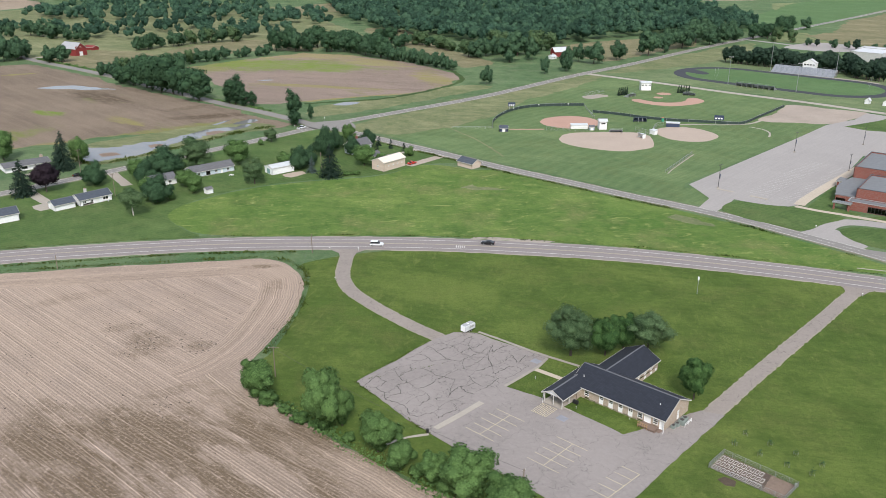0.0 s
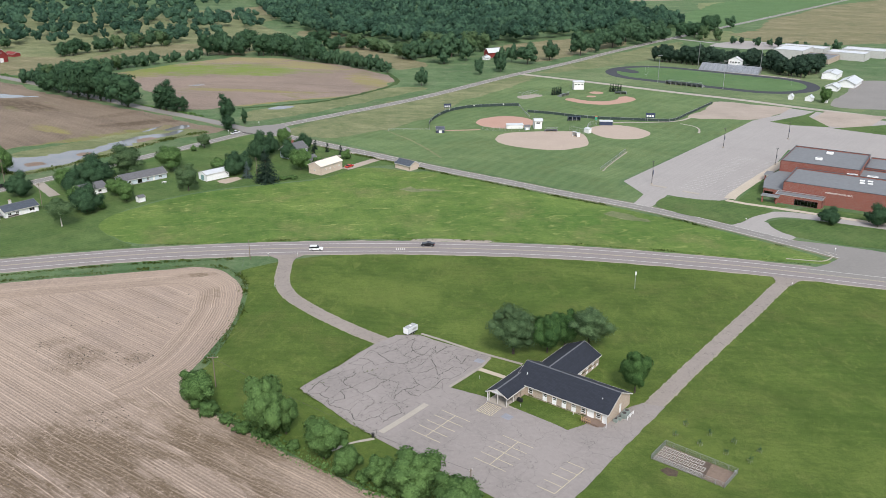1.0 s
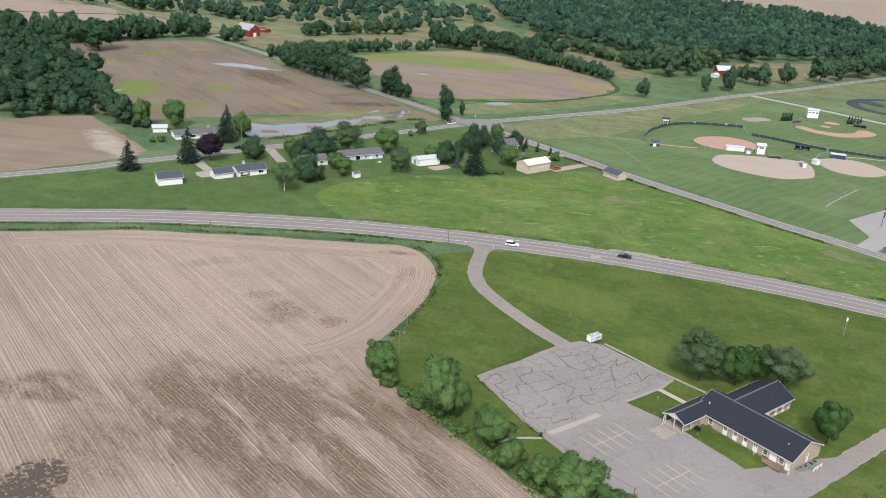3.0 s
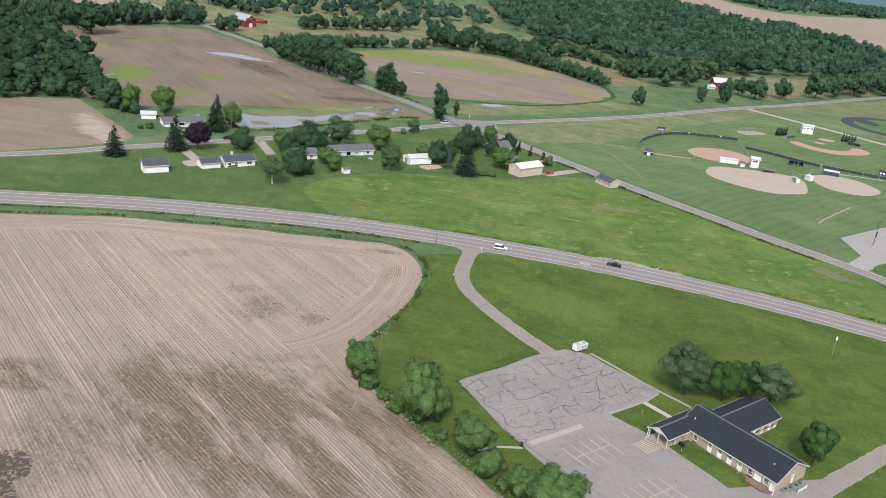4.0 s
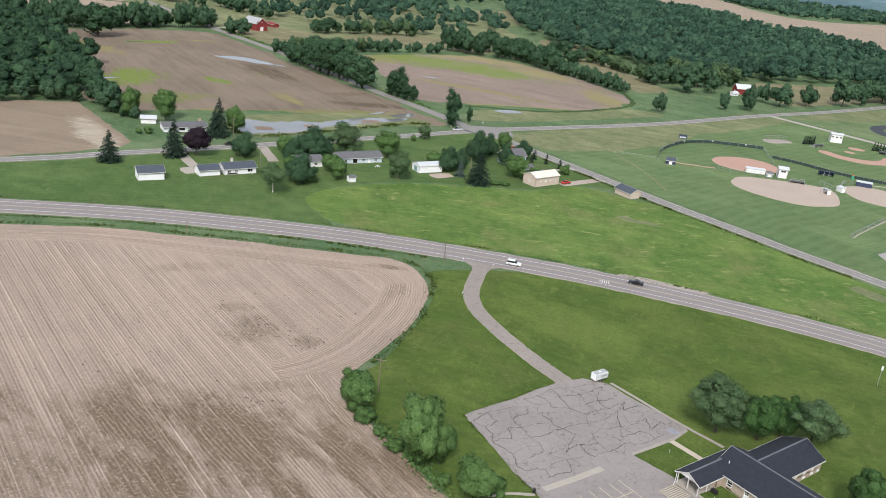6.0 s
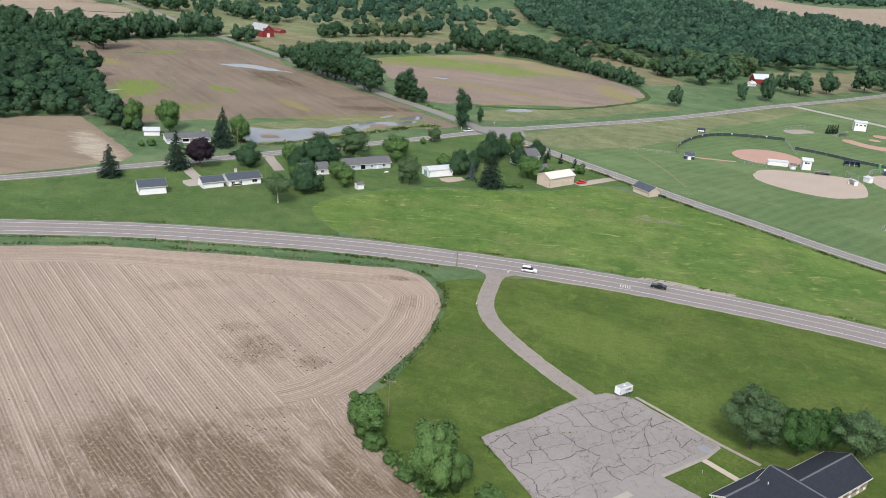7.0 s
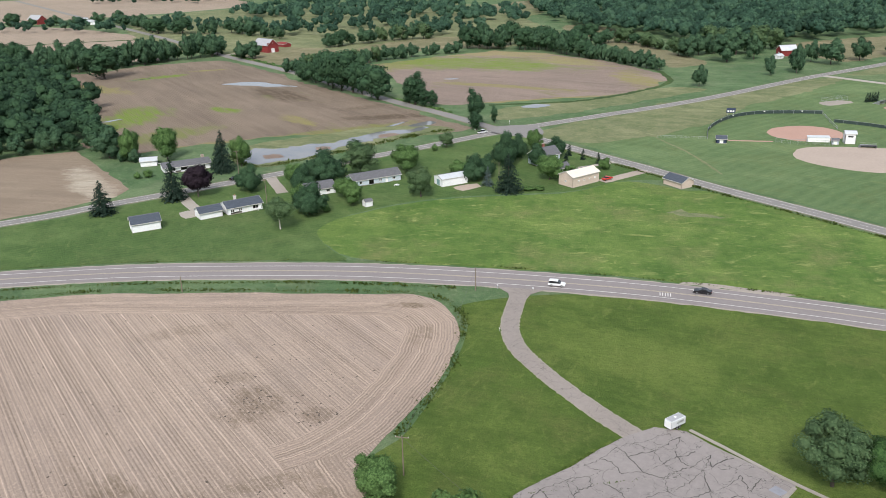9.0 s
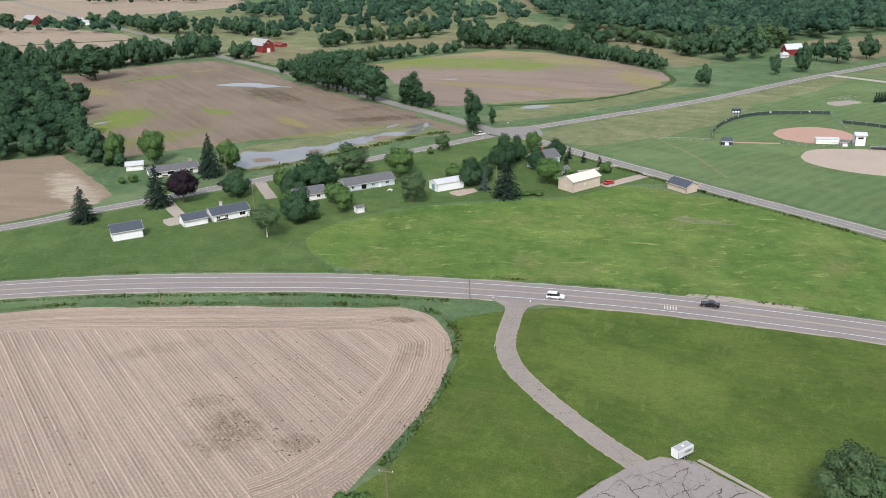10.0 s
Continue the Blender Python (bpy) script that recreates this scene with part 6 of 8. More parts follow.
gable_roof(church, 18.6, 9.4, EAVE, 5.3, 0.45, 0.4, M_SHINGLE, Matrix.Translation((-7.2, 9.3, 0)) @ Matrix.Rotation(radians(90), 4, "Z"))
# the entrance at the west end, with its open porch
wall_panel(church, (-15.0, -7.6), (-9.7, -7.6), 0, 2.75, [(2.6, 0.05, 1.9, 2.15, "glass")], M_TANBRICK)
wall_panel(church, (-9.7, -7.6), (-9.7, -5.6), 0, 2.75, [], M_TANBRICK)
wall_panel(church, (-12.4, 2.0), (-15.0, 2.0), 0, 2.75, [], M_TANBRICK)
wall_panel(church, (-15.0, 2.0), (-15.0, -7.6), 0, 2.75, [(3, 0.9, 1.2, 1.4, "grid"), (6.5, 0.9, 1.2, 1.4, "grid")], M_TANBRICK)
gable_roof(church, 15.6, 5.4, 2.75, 4.1, 0.4, 0.35, M_SHINGLE, Matrix.Translation((-12.35, -5.8, 0)) @ Matrix.Rotation(radians(90), 4, "Z"))
bm = bmesh.new()
prism(bm, [(-15.0, 2.75), (-9.7, 2.75), (-12.35, 4.05)], -13.5, -13.3)
part("porch_gable", bm, M_SIDING, church, "white boarded porch gable")
for px, py in ((-14.85, -13.4), (-12.35, -13.4), (-9.85, -13.4), (-9.85, -10.5), (-14.85, -10.5)):
    box_part("porch_post", (px - 0.09, px + 0.09, py - 0.09, py + 0.09, 0.08, 2.75), M_TRIM, church, "white square porch post")
for y0 in (-13.5, -10.6):
    box_part("porch_beam", (-15.0, -9.7, y0, y0 + 0.2, 2.6, 2.78), M_TRIM, church)
box_part("porch_floor", (-15.2, -9.5, -13.8, -7.6, -0.1, 0.12), M_CONCRETE, church, "pale concrete porch floor")
for sx, sy in ((EAST + 0.12, -DEEP - 0.5), (3.9, -DEEP - 0.12), (-15.1, -13.7)):
    bm = bmesh.new()
    tube(bm, [(sx, sy, 2.7), (sx, sy, 0.35), (sx + 0.4, sy - 0.9, 0.12)], [0.06, 0.06, 0.06], 6)
    part("downpipe", bm, M_WHITE, church, "white metal downpipe")
for vx, vy in ((-10.5, -3.5), (9.6, -3.0)):
    bm = bmesh.new()
    tube(bm, [(vx, vy, 4.0), (vx, vy, 4.75)], [0.09, 0.09], 8)
    part("roof_vent", bm, M_WHITE, church, "white roof vent pipe")

deck = thing("wooden_deck", "weathered wooden entrance deck with yellow-brown railing", "deck", 44.3, 174.2, -42.0)
box_part("deck_floor", (7.0, 11.2, -8.1, -5.85, 0.4, 0.52), M_DECK, deck)
for k in range(5):
    px = 7.05 + 0.55 * k
    box_part("rail_post", (px, px + 0.1, -8.1, -8.0, 0.05, 1.35), M_TIMBER, deck, "yellow-brown timber post")
for z in (0.75, 1.3):
    box_part("rail", (7.0, 9.5, -8.14, -8.08, z, z + 0.12), M_TIMBER, deck, "yellow-brown timber rail")
for k in range(4):
    box_part("step", (9.6 + 0.45 * k, 10.05 + 0.45 * k, -8.1, -6.2, 0.0, 0.42 - 0.1 * k), M_DECK, deck)
box_part("ramp", (11.2, 12.2, -7.4, -5.9, 0.02, 0.2), M_DECK, deck)

for k, (dx, dy, s) in enumerate(((12.9, -3.4, 0.9), (13.2, -2.0, 0.9), (13.6, -0.6, 1.3), (13.5, 1.0, 1.2))):
    p = Matrix.Rotation(radians(-42), 2) @ Vector((dx + 0.5, dy))
    unit = thing("air_conditioner", "grey-green air conditioning unit beside the church wall", "air conditioner", 44.3 + p.x, 174.2 + p.y, -42, 0.06, "air conditioners")
    box_part("casing", (-s / 2, s / 2, -s / 2, s / 2, 0.05, s), M_ACBOX, unit, bevel=0.04)
    bm = bmesh.new()
    tube(bm, [(0, 0, s), (0, 0, s + 0.05)], [s * 0.38, s * 0.38], 14)
    part("fan_guard", bm, M_DARKFRAME, unit)
    box_part("pad", (-s * 0.6, s * 0.6, -s * 0.6, s * 0.6, -0.04, 0.05), M_CONCRETE, unit)
p = Matrix.Rotation(radians(-42), 2) @ Vector((15.2, 0.4))
fence_rail = thing("white_rail", "white pipe rail beside the equipment", "rail", 44.3 + p.x, 174.2 + p.y, 48)
for z in (0.55, 0.95):
    box_part("rail", (-1.7, 1.7, -0.04, 0.04, z, z + 0.1), M_WHITE, fence_rail)
for px in (-1.6, 0, 1.6):
    box_part("post", (px - 0.05, px + 0.05, -0.05, 0.05, 0, 1.0), M_WHITE, fence_rail)
p = Matrix.Rotation(radians(-42), 2) @ Vector((-8.7, -9.4))
bin_ = thing("grill_cart", "black covered grill on the porch slab", "grill", 44.3 + p.x, 174.2 + p.y, -42, 0.1)
box_part("cover", (-0.7, 0.7, -0.4, 0.4, 0.1, 0.95), M_BLACK, bin_, bevel=0.12)
for px in (-0.6, 0.6):
    box_part("leg", (px - 0.05, px + 0.05, -0.3, 0.3, 0, 0.2), M_BLACK, bin_)
p = Matrix.Rotation(radians(-42), 2) @ Vector((-8.9, -9.6))
box_slab = bmesh.new()
box(box_slab, -9.5, -7.6, -13.0, -7.5, 0, 0.11)
slab = finish("pavement", box_slab, M_CONCRETE)
slab.matrix_world = pose(44.3, 174.2, 0, 0, 0, -42)
tagged(slab, "concrete slab beside the church porch", "pavement", kind="structure")

# ---- houses and farm buildings ----
W3 = [(2.0, 0.9, 1.2, 1.1, "slide"), (4.6, 0.9, 1.6, 1.2, "slide"), (7.4, 0.1, 1.0, 2.1, "door"), (10.4, 0.9, 1.9, 1.3, "slide")]
house("garage", "white detached garage with a dark grey roof", "garage", -168.6, 305.0, 41, 9.6, 6.4, 3.2, 5.0, M_SIDING, M_SHINGLE3, left=[(3.1, 0.05, 2.8, 2.2, "garage")])
house("house", "white single-storey ranch house with a dark grey roof", "house", -144.6, 330.5, 46, 13.2, 7.6, 2.6, 4.2, M_SIDING, M_SHINGLE3, front=[(1.8, 0.9, 1.4, 1.0, "slide"), (4.8, 0.9, 1.2, 1.0, "slide"), (7.0, 0.1, 1.0, 2.1, "door"),
      (10.6, 0.8, 2.2, 1.3, "slide")], right=[(3.8, 0.9, 1.5, 1.1, "slide")], back=W3)
house("garage", "white garage joined to a ranch house", "garage", -153.2, 321.6, 46, 8.2, 6.4, 2.5, 3.9, M_SIDING, M_SHINGLE3, left=[(3.2, 0.05, 4.2, 2.1, "garage")])
house("house", "small white house half hidden by trees", "house", -124.5, 356.0, 42, 11.5, 8.0, 2.6, 4.4, M_SIDING, M_SHINGLE2, front=[(3.0, 0.9, 1.3, 1.1, "slide"), (8.4, 0.9, 1.5, 1.1, "slide")], right=[(4, 0.8, 1.8, 1.3, "slide")])
house("house", "long pale blue ranch house with a grey roof", "house", -107.6, 374.6, 41, 20.5, 8.0, 2.6, 4.4, M_BLUESIDING, M_SHINGLE2, front=[(3.0, 0.9, 1.3, 1.1, "slide"), (7.5, 0.3, 2.0, 2.0, "glass"), (11.5, 0.9, 1.2, 1.1, "slide"),
      (14.2, 0.1, 1.0, 2.1, "door"), (17.4, 0.9, 1.4, 1.1, "slide")], right=[(4, 0.9, 1.5, 1.1, "slide")])
house("storage_barn", "white metal storage barn with a teal door", "barn", -75.9, 376.8, 41, 11.6, 6.8, 3.1, 4.2, M_SIDING, M_TIN, left=[(3.4, 0.05, 3.0, 2.6, "teal")], over=0.2)
house("pole_barn", "tan metal barn with a cream roof", "barn", -25.8, 385.2, 50, 14.6, 7.8, 4.2, 5.9, M_TANSIDING, M_CREAM, front=[(3.2, 2.0, 0.8, 0.6, "slide"), (6.2, 2.0, 0.8, 0.6, "slide"), (9.2, 2.0, 0.8, 0.6, "slide"), (12.2, 2.0, 0.8, 0.6, "slide")],
      left=[(3.9, 1.6, 0.9, 0.9, "slide")], right=[(3.9, 0.05, 3.4, 3.0, "garage")], over=0.3)
house("roadside_hut", "small tan building with a dark grey roof", "hut", 12.4, 387.6, -46, 9.6, 6.4, 2.5, 4.1, M_TANSIDING, M_SHINGLE3, over=0.4)
house("garden_shed", "small white garden shed with a grey roof", "shed", -99.8, 342.4, 45, 3.0, 2.6, 1.9, 2.7, M_SIDING, M_SHINGLE2, right=[(1.3, 0.05, 1.4, 1.7, "door")], over=0.12)
house("house", "grey two-storey farmhouse among trees", "house", -43.0, 413.5, 46, 11.0, 8.0, 4.4, 7.0, M_BLUESIDING, M_SHINGLE2, front=[(2.5, 1.0, 1.2, 1.3, "slide"), (8, 1.0, 1.2, 1.3, "slide")], left=[(4, 2.6, 1.2, 1.2, "slide")])
house("house", "white porch wing of the farmhouse", "house", -34.5, 399.5, 46, 6.0, 5.0, 2.6, 4.0, M_SIDING, M_SHINGLE2, front=[(3, 0.9, 1.4, 1.1, "slide")])
house("house", "low white ranch house with a shallow grey roof", "house", -196.0, 381.5, 41, 19.5, 9.6, 2.6, 3.8, M_SIDING, M_SHINGLE2, front=[(3.5, 0.8, 2.0, 1.3, "slide"), (8.2, 0.8, 2.6, 1.3, "glass"), (13.2, 0.1, 1.0, 2.1, "door"), (16.6, 0.9, 1.4, 1.1, "slide")], over=0.8)
house("garage", "white detached garage with a shallow roof", "garage", -216.0, 385.0, 30, 7.0, 6.6, 2.5, 3.5, M_SIDING, M_TIN, front=[(3.5, 0.05, 2.6, 2.0, "garage")])
barn = house("red_barn", "tall red barn with a pale metal roof", "barn", -330.0, 762.0, 150, 21.0, 11.5, 6.4, 11.2, M_REDWOOD, M_TINGREY, left=[(5.4, 0.1, 3.4, 3.6, "garage"), (5.4, 7.2, 1.2, 1.2, "slide")])
house("red_shed", "low red farm shed with a red roof", "shed", -327.5, 796.0, 150, 11.0, 7.0, 2.8, 4.2, M_REDWOOD, M_REDWOOD, front=[(2.4, 0.1, 1.6, 2.0, "door"), (6.4, 0.1, 1.6, 2.0, "door")])
house("red_barn", "red barn with a bright pale roof among trees", "barn", 103.0, 764.0, 22, 13.0, 8.0, 4.8, 8.2, M_REDWOOD, M_TIN, left=[(4.5, 0.1, 2.6, 3.0, "garage")])
house("farmhouse", "white farmhouse half hidden by trees", "house", 95.0, 748.0, 40, 6.0, 5.0, 2.2, 3.6, M_SIDING, M_TIN, front=[(3, 0.8, 1.2, 1.1, "slide")])
house("house", "white house beside the far road", "house", 318.0, 1008.0, 0, 15.0, 9.0, 3.0, 6.4, M_SIDING, M_SHINGLE2, front=[(4, 1, 1.4, 1.4, "slide"), (10, 1, 1.4, 1.4, "slide")])
house("red_barn", "far red barn with a pale metal roof", "barn", -745.0, 998.0, -20, 22.0, 12.0, 6.0, 11.0, M_REDWOOD, M_TINGREY, front=[(6, 0.1, 3, 3, "garage")])
house("farmhouse", "far white farmhouse beside sheds", "house", -690.0, 1010.0, 20, 14.0, 9.0, 3.4, 6.4, M_SIDING, M_TIN, front=[(4, 1, 1.4, 1.4, "slide")])
house("machine_shed", "long pale machine shed on the far farm", "shed", -670.0, 990.0, 20, 24.0, 9.0, 3.6, 5.6, M_SIDING, M_TIN)

def chimney(x, y, z0, z1, w, material, label, turn=45):
    """A chimney with a cap and a flue, standing through a roof."""
    root = thing("chimney", label, "chimney", x, y, turn)
    box_part("stack", (-w / 2, w / 2, -w / 2, w / 2, z0, z1), material, root)
    box_part("cap", (-w / 2 - 0.08, w / 2 + 0.08, -w / 2 - 0.08, w / 2 + 0.08, z1, z1 + 0.12), M_CONCRETE, root)
    bm = bmesh.new()
    tube(bm, [(0, 0, z1 + 0.12), (0, 0, z1 + 0.42)], [0.16, 0.16], 10)
    part("flue", bm, M_TERRACOTTA, root, "clay flue pipe")


M_TERRACOTTA = plain("terracotta", (0.34, 0.16, 0.1), 0.85)
chimney(-147.2, 330.8, 3.2, 5.2, 0.9, M_TRIM, "white painted chimney on the ranch house")
chimney(-190.5, 387.0, 2.8, 4.9, 1.2, M_TANBRICK, "tan brick chimney on the low ranch house")
chimney(-43.6, 414.6, 6.2, 8.2, 0.9, M_REDBRICK, "red brick chimney on the farmhouse")


def garden_table(x, y, turn, label):
    """A round table with four stools."""
    root = thing("garden_table", label, "table", x, y, turn)
    for name, px, py, r, h in (("table_top", 0, 0, 0.7, 0.72), ("stool", 1.1, 0, 0.26, 0.45), ("stool", -1.1, 0, 0.26, 0.45), ("stool", 0, 1.1, 0.26, 0.45), ("stool", 0, -1.1, 0.26, 0.45)):
        bm = bmesh.new()
        tube(bm, [(px, py, h - 0.06), (px, py, h)], [r, r], 14)
        tube(bm, [(px, py, 0.0), (px, py, h - 0.06)], [r * 0.16, r * 0.12], 8)
        part(name, bm, M_WHITE, root)


garden_table(-138.2, 331.0, 20, "white garden table with stools on the lawn")
garden_table(-96.5, 369.5, 50, "white garden table with stools beside the house")

# ---- high school ----
def flat_block(parent, x0, x1, y0, y1, h, wall, roof, openings=(), coping=None, parapet=0.45, base=0.0):
    """A flat-roofed block: walls with openings on the front (-y), roof and parapet."""
    wall_panel(parent, (x0, y0), (x1, y0), base, h + parapet, list(openings), wall, 0.3)
    wall_panel(parent, (x1, y0), (x1, y1), base, h + parapet, [], wall, 0.3)
    wall_panel(parent, (x1, y1), (x0, y1), base, h + parapet, [], wall, 0.3)
    wall_panel(parent, (x0, y1), (x0, y0), base, h + parapet, [], wall, 0.3)
    r = box_part("roof", (x0 + 0.3, x1 - 0.3, y0 + 0.3, y1 - 0.3, h - 0.3, h), roof, parent)
    c = coping or M_PARAPET
    for a in ((x0 - 0.06, x1 + 0.06, y0 - 0.06, y0 + 0.36), (x0 - 0.06, x1 + 0.06, y1 - 0.36, y1 + 0.06), (x0 - 0.06, x0 + 0.36, y0 + 0.36, y1 - 0.36), (x1 - 0.36, x1 + 0.06, y0 + 0.36, y1 - 0.36)):
        box_part("coping", (*a, h + parapet, h + parapet + 0.16), c, r, "dark metal coping")
    return r


SCHOOL_TURN = -37.0
school = thing("school_building", "red brick high school with flat grey roofs", "school", 168.0, 327.5, SCHOOL_TURN)
# x runs along the street front, y into the site
front_roof = flat_block(school, 0, 62, 0, 26, 7.2, M_REDBRICK, M_FLATROOF, [(40, 1.0, 3.0, 1.8, "glass"), (48, 1.0, 3.0, 1.8, "glass")])
back_roof = flat_block(school, -8, 25, 31, 64, 8.4, M_REDBRICK, M_FLATROOF)
flat_block(school, 18, 62, 26.3, 44, 6.2, M_REDBRICK, M_FLATROOF)
flat_block(school, 25.3, 66, 44.3, 66, 6.8, M_REDBRICK, M_FLATROOF)
# low entrance wing with its curved corner
flat_block(school, -1.5, 17.0, -6.5, -0.3, 3.4, M_REDBRICK, M_FLATROOF, [(12.3, 0.15, 9.0, 2.5, "glass")], coping=M_STEEL, parapet=0.2)
bm = bmesh.new()
arc = [(-0.3, 31), (-0.3, 0)]
curve = [(-7.5 - 2.2 * math.sin(radians(a)), 1.5 + 29.5 * (a / 180.0)) for a in range(0, 181, 15)]
outline = [(-0.3, -0.3)] + [(-7.5, -0.3)] + curve + [(-0.3, 31)]
lo = [bm.verts.new((x, y, 0)) for x, y in outline]
hi = [bm.verts.new((x, y, 3.6)) for x, y in outline]
bm.faces.new(hi)
for i in range(len(lo)):
    j = (i + 1) % len(lo)
    bm.faces.new((lo[i], lo[j], hi[j], hi[i]))
bmesh.ops.recalc_face_normals(bm, faces=bm.faces)
lobby = part("lobby", bm, M_REDBRICK, school, "low curved brick lobby")
bm = bmesh.new()
grown = [(x - 0.5 if x < -1 else x, y) for x, y in outline]
lo = [bm.verts.new((x, y, 3.62)) for x, y in grown]
hi = [bm.verts.new((x, y, 3.95)) for x, y in grown]
bm.faces.new(hi)
bm.faces.new(lo[::-1])
for i in range(len(lo)):
    j = (i + 1) % len(lo)
    bm.faces.new((lo[i], lo[j], hi[j], hi[i]))
bmesh.ops.recalc_face_normals(bm, faces=bm.faces)
part("lobby_roof", bm, M_FLATROOF, school, "low curved grey roof")
for x0, x1, y0, y1 in ((-6.5, 0.5, -9.5, -6.6), (-13.0, -9.9, 24.0, 30.6)):
    canopy = box_part("canopy", (x0, x1, y0, y1, 2.9, 3.3), M_FLATROOF, school, "flat grey entrance canopy")
    for px in (x0 + 0.4, x1 - 1.0):
        box_part("pier", (px, px + 0.6, y0 + 0.3, y0 + 0.9, 0, 2.9), M_REDBRICK, canopy, "red brick pier")
    box_part("fascia", (x0 - 0.05, x1 + 0.05, y0 - 0.08, y0, 2.8, 3.35), M_STEEL, canopy)
box_part("entrance_doors", (-7.2, -3.6, -0.5, -0.32, 0.1, 2.6), M_PANE, school, "dark glass entrance doors")
for x0, y0, w, d in ((7, 56, 3.0, 1.6), (4.6, 42, 3.0, 1.6), (20, 28.5, 4.4, 1.6), (28, 29.5, 4.4, 1.6), (52, 50, 2, 2), (44, 58, 2, 2)):
    z = 8.4 if y0 > 31 and x0 < 25 else (6.2 if y0 < 44 else 6.8)
    u = box_part("rooftop_unit", (x0, x0 + w, y0, y0 + d, z, z + 1.1), M_WHITE, school, "white rooftop ventilation unit", bevel=0.15)
    box_part("hood", (x0 + w * 0.25, x0 + w * 0.75, y0 + d * 0.2, y0 + d * 0.8, z + 1.1, z + 1.35), M_STEEL, u)
for x0, y0 in ((27, 15), (30, 15.5), (26.5, 19), (29.5, 19.5)):
    box_part("skylight", (x0, x0 + 2, y0, y0 + 1.5, 7.2, 7.6), M_WHITE, school, "white domed skylight", bevel=0.12)
sign_data = bpy.data.curves.new("sign_letters", "FONT")
sign_data.body, sign_data.size, sign_data.extrude, sign_data.align_x = "LAKEWOOD HIGH SCHOOL", 0.82, 0.06, "LEFT"
sign_curve = bpy.data.objects.new("sign_letters", sign_data)
scene.collection.objects.link(sign_curve)
dg = bpy.context.evaluated_depsgraph_get()
letters_mesh = bpy.data.meshes.new_from_object(sign_curve.evaluated_get(dg))
bpy.data.objects.remove(sign_curve)
letters = new("sign_letters", letters_mesh)
letters_mesh.materials.clear()
letters_mesh.materials.append(M_WHITE)
letters.parent = school
letters.matrix_local = pose(16.5, -0.08, 5.2, 90, 0, 0)
tagged(letters, "white letters on the brick wall")
patch("school_lawn", [(147, 322), (158, 315), (166, 317), (160, 326), (171, 346), (178, 356), (172, 356), (158, 338)], 0.09, M_YARD, "small lawn before the school entrance", "lawn", 0.2)
patch("school_lawn", [(166, 309), (192, 294), (235, 270), (240, 276), (196, 302), (180, 311), (172, 314)], 0.09, M_YARD, "lawn strip along the school front", "lawn", 0.2)

# ---- far school buildings ----
M_GREYBLOCK = courses("grey_block", (0.52, 0.52, 0.5), (0.4, 0.4, 0.39), 0.2, 0.4, 0.9, 0.12)
far_school = thing("school_building", "low pale school buildings with light roofs", "school", 361.0, 753.0, -42.0)
flat_block(far_school, 0, 26, -10, 24, 7.5, M_GREYBLOCK, M_PALEROOF, coping=M_STEEL)
flat_block(far_school, -6, 34, 28, 50, 6.0, M_GREYBLOCK, M_PALEROOF, coping=M_STEEL)
flat_block(far_school, 26.3, 52, -26, 12, 4.2, M_TANBRICK, M_FLATROOF, coping=M_STEEL)
flat_block(far_school, 40, 72, 13, 34, 6.0, M_GREYBLOCK, M_PALEROOF, coping=M_STEEL)
flat_block(far_school, 46, 82, 42, 64, 6.0, M_GREYBLOCK, M_PALEROOF, coping=M_STEEL)
house("storage_building", "white storage building beside the stadium", "shed", 351.0, 633.0, 52, 22.0, 11.0, 4.0, 5.6, M_SIDING, M_TIN, over=0.3)
house("pavilion", "white-roofed open pavilion beside a car park", "pavilion", 346.0, 598.0, 50, 25.0, 12.0, 3.2, 6.0, M_SIDING, M_TIN, over=0.8)
house("pavilion", "small white-roofed shelter beside the pavilion", "pavilion", 324.0, 580.0, 50, 11.0, 8.0, 3.0, 4.8, M_SIDING, M_TIN, over=0.8)
for x, y, s in ((277, 547, 3.6), (287, 541, 5.6), (294, 533, 3)):
    house("ticket_booth", "small white-roofed stadium booth", "booth", x, y, 48, s, s * 0.8, 2.4, 4.0, M_SIDING, M_TIN, over=0.3)
patch("stadium_car_park", [(293, 522), (330, 572), (366, 617), (400, 590), (345, 500), (320, 480), (312, 486), (322, 505)], 0.07, M_SIDE, "grey asphalt car park beside the pavilion", "car park", 0.6)
patch("gravel_lot", [(249.2, 473.1), (279.1, 504.7), (308.6, 487.1), (274.1, 450.2)], 0.085, M_GRAVEL, "pale gravel lot", "car park", 0.6, smooth=False)
patch("lawn_island", [(230.9, 477.5), (259.1, 493.8), (275.4, 506.8), (261.6, 490.3), (259.3, 460.1), (239.3, 467.6)], 0.12, M_YARD, "grass island in the school car park", "lawn", 0.3, smooth=False)
patch("lawn_island", [(259.4, 457.1), (294.8, 463.8), (279.8, 438.4)], 0.12, M_YARD, "grass island in the school car park", "lawn", 0.3, smooth=False)
patch("school_car_park", [(330, 830), (372, 800), (410, 830), (380, 870)], 0.07, M_HSLOT, "grey asphalt car park beside the far school", "car park", 0.6)
ribbon("drive", [(312, 897), (345, 850), (372, 810)], 6, 0.075, M_HSLOT, "asphalt drive to the far school", "drive", ragged=0.3)

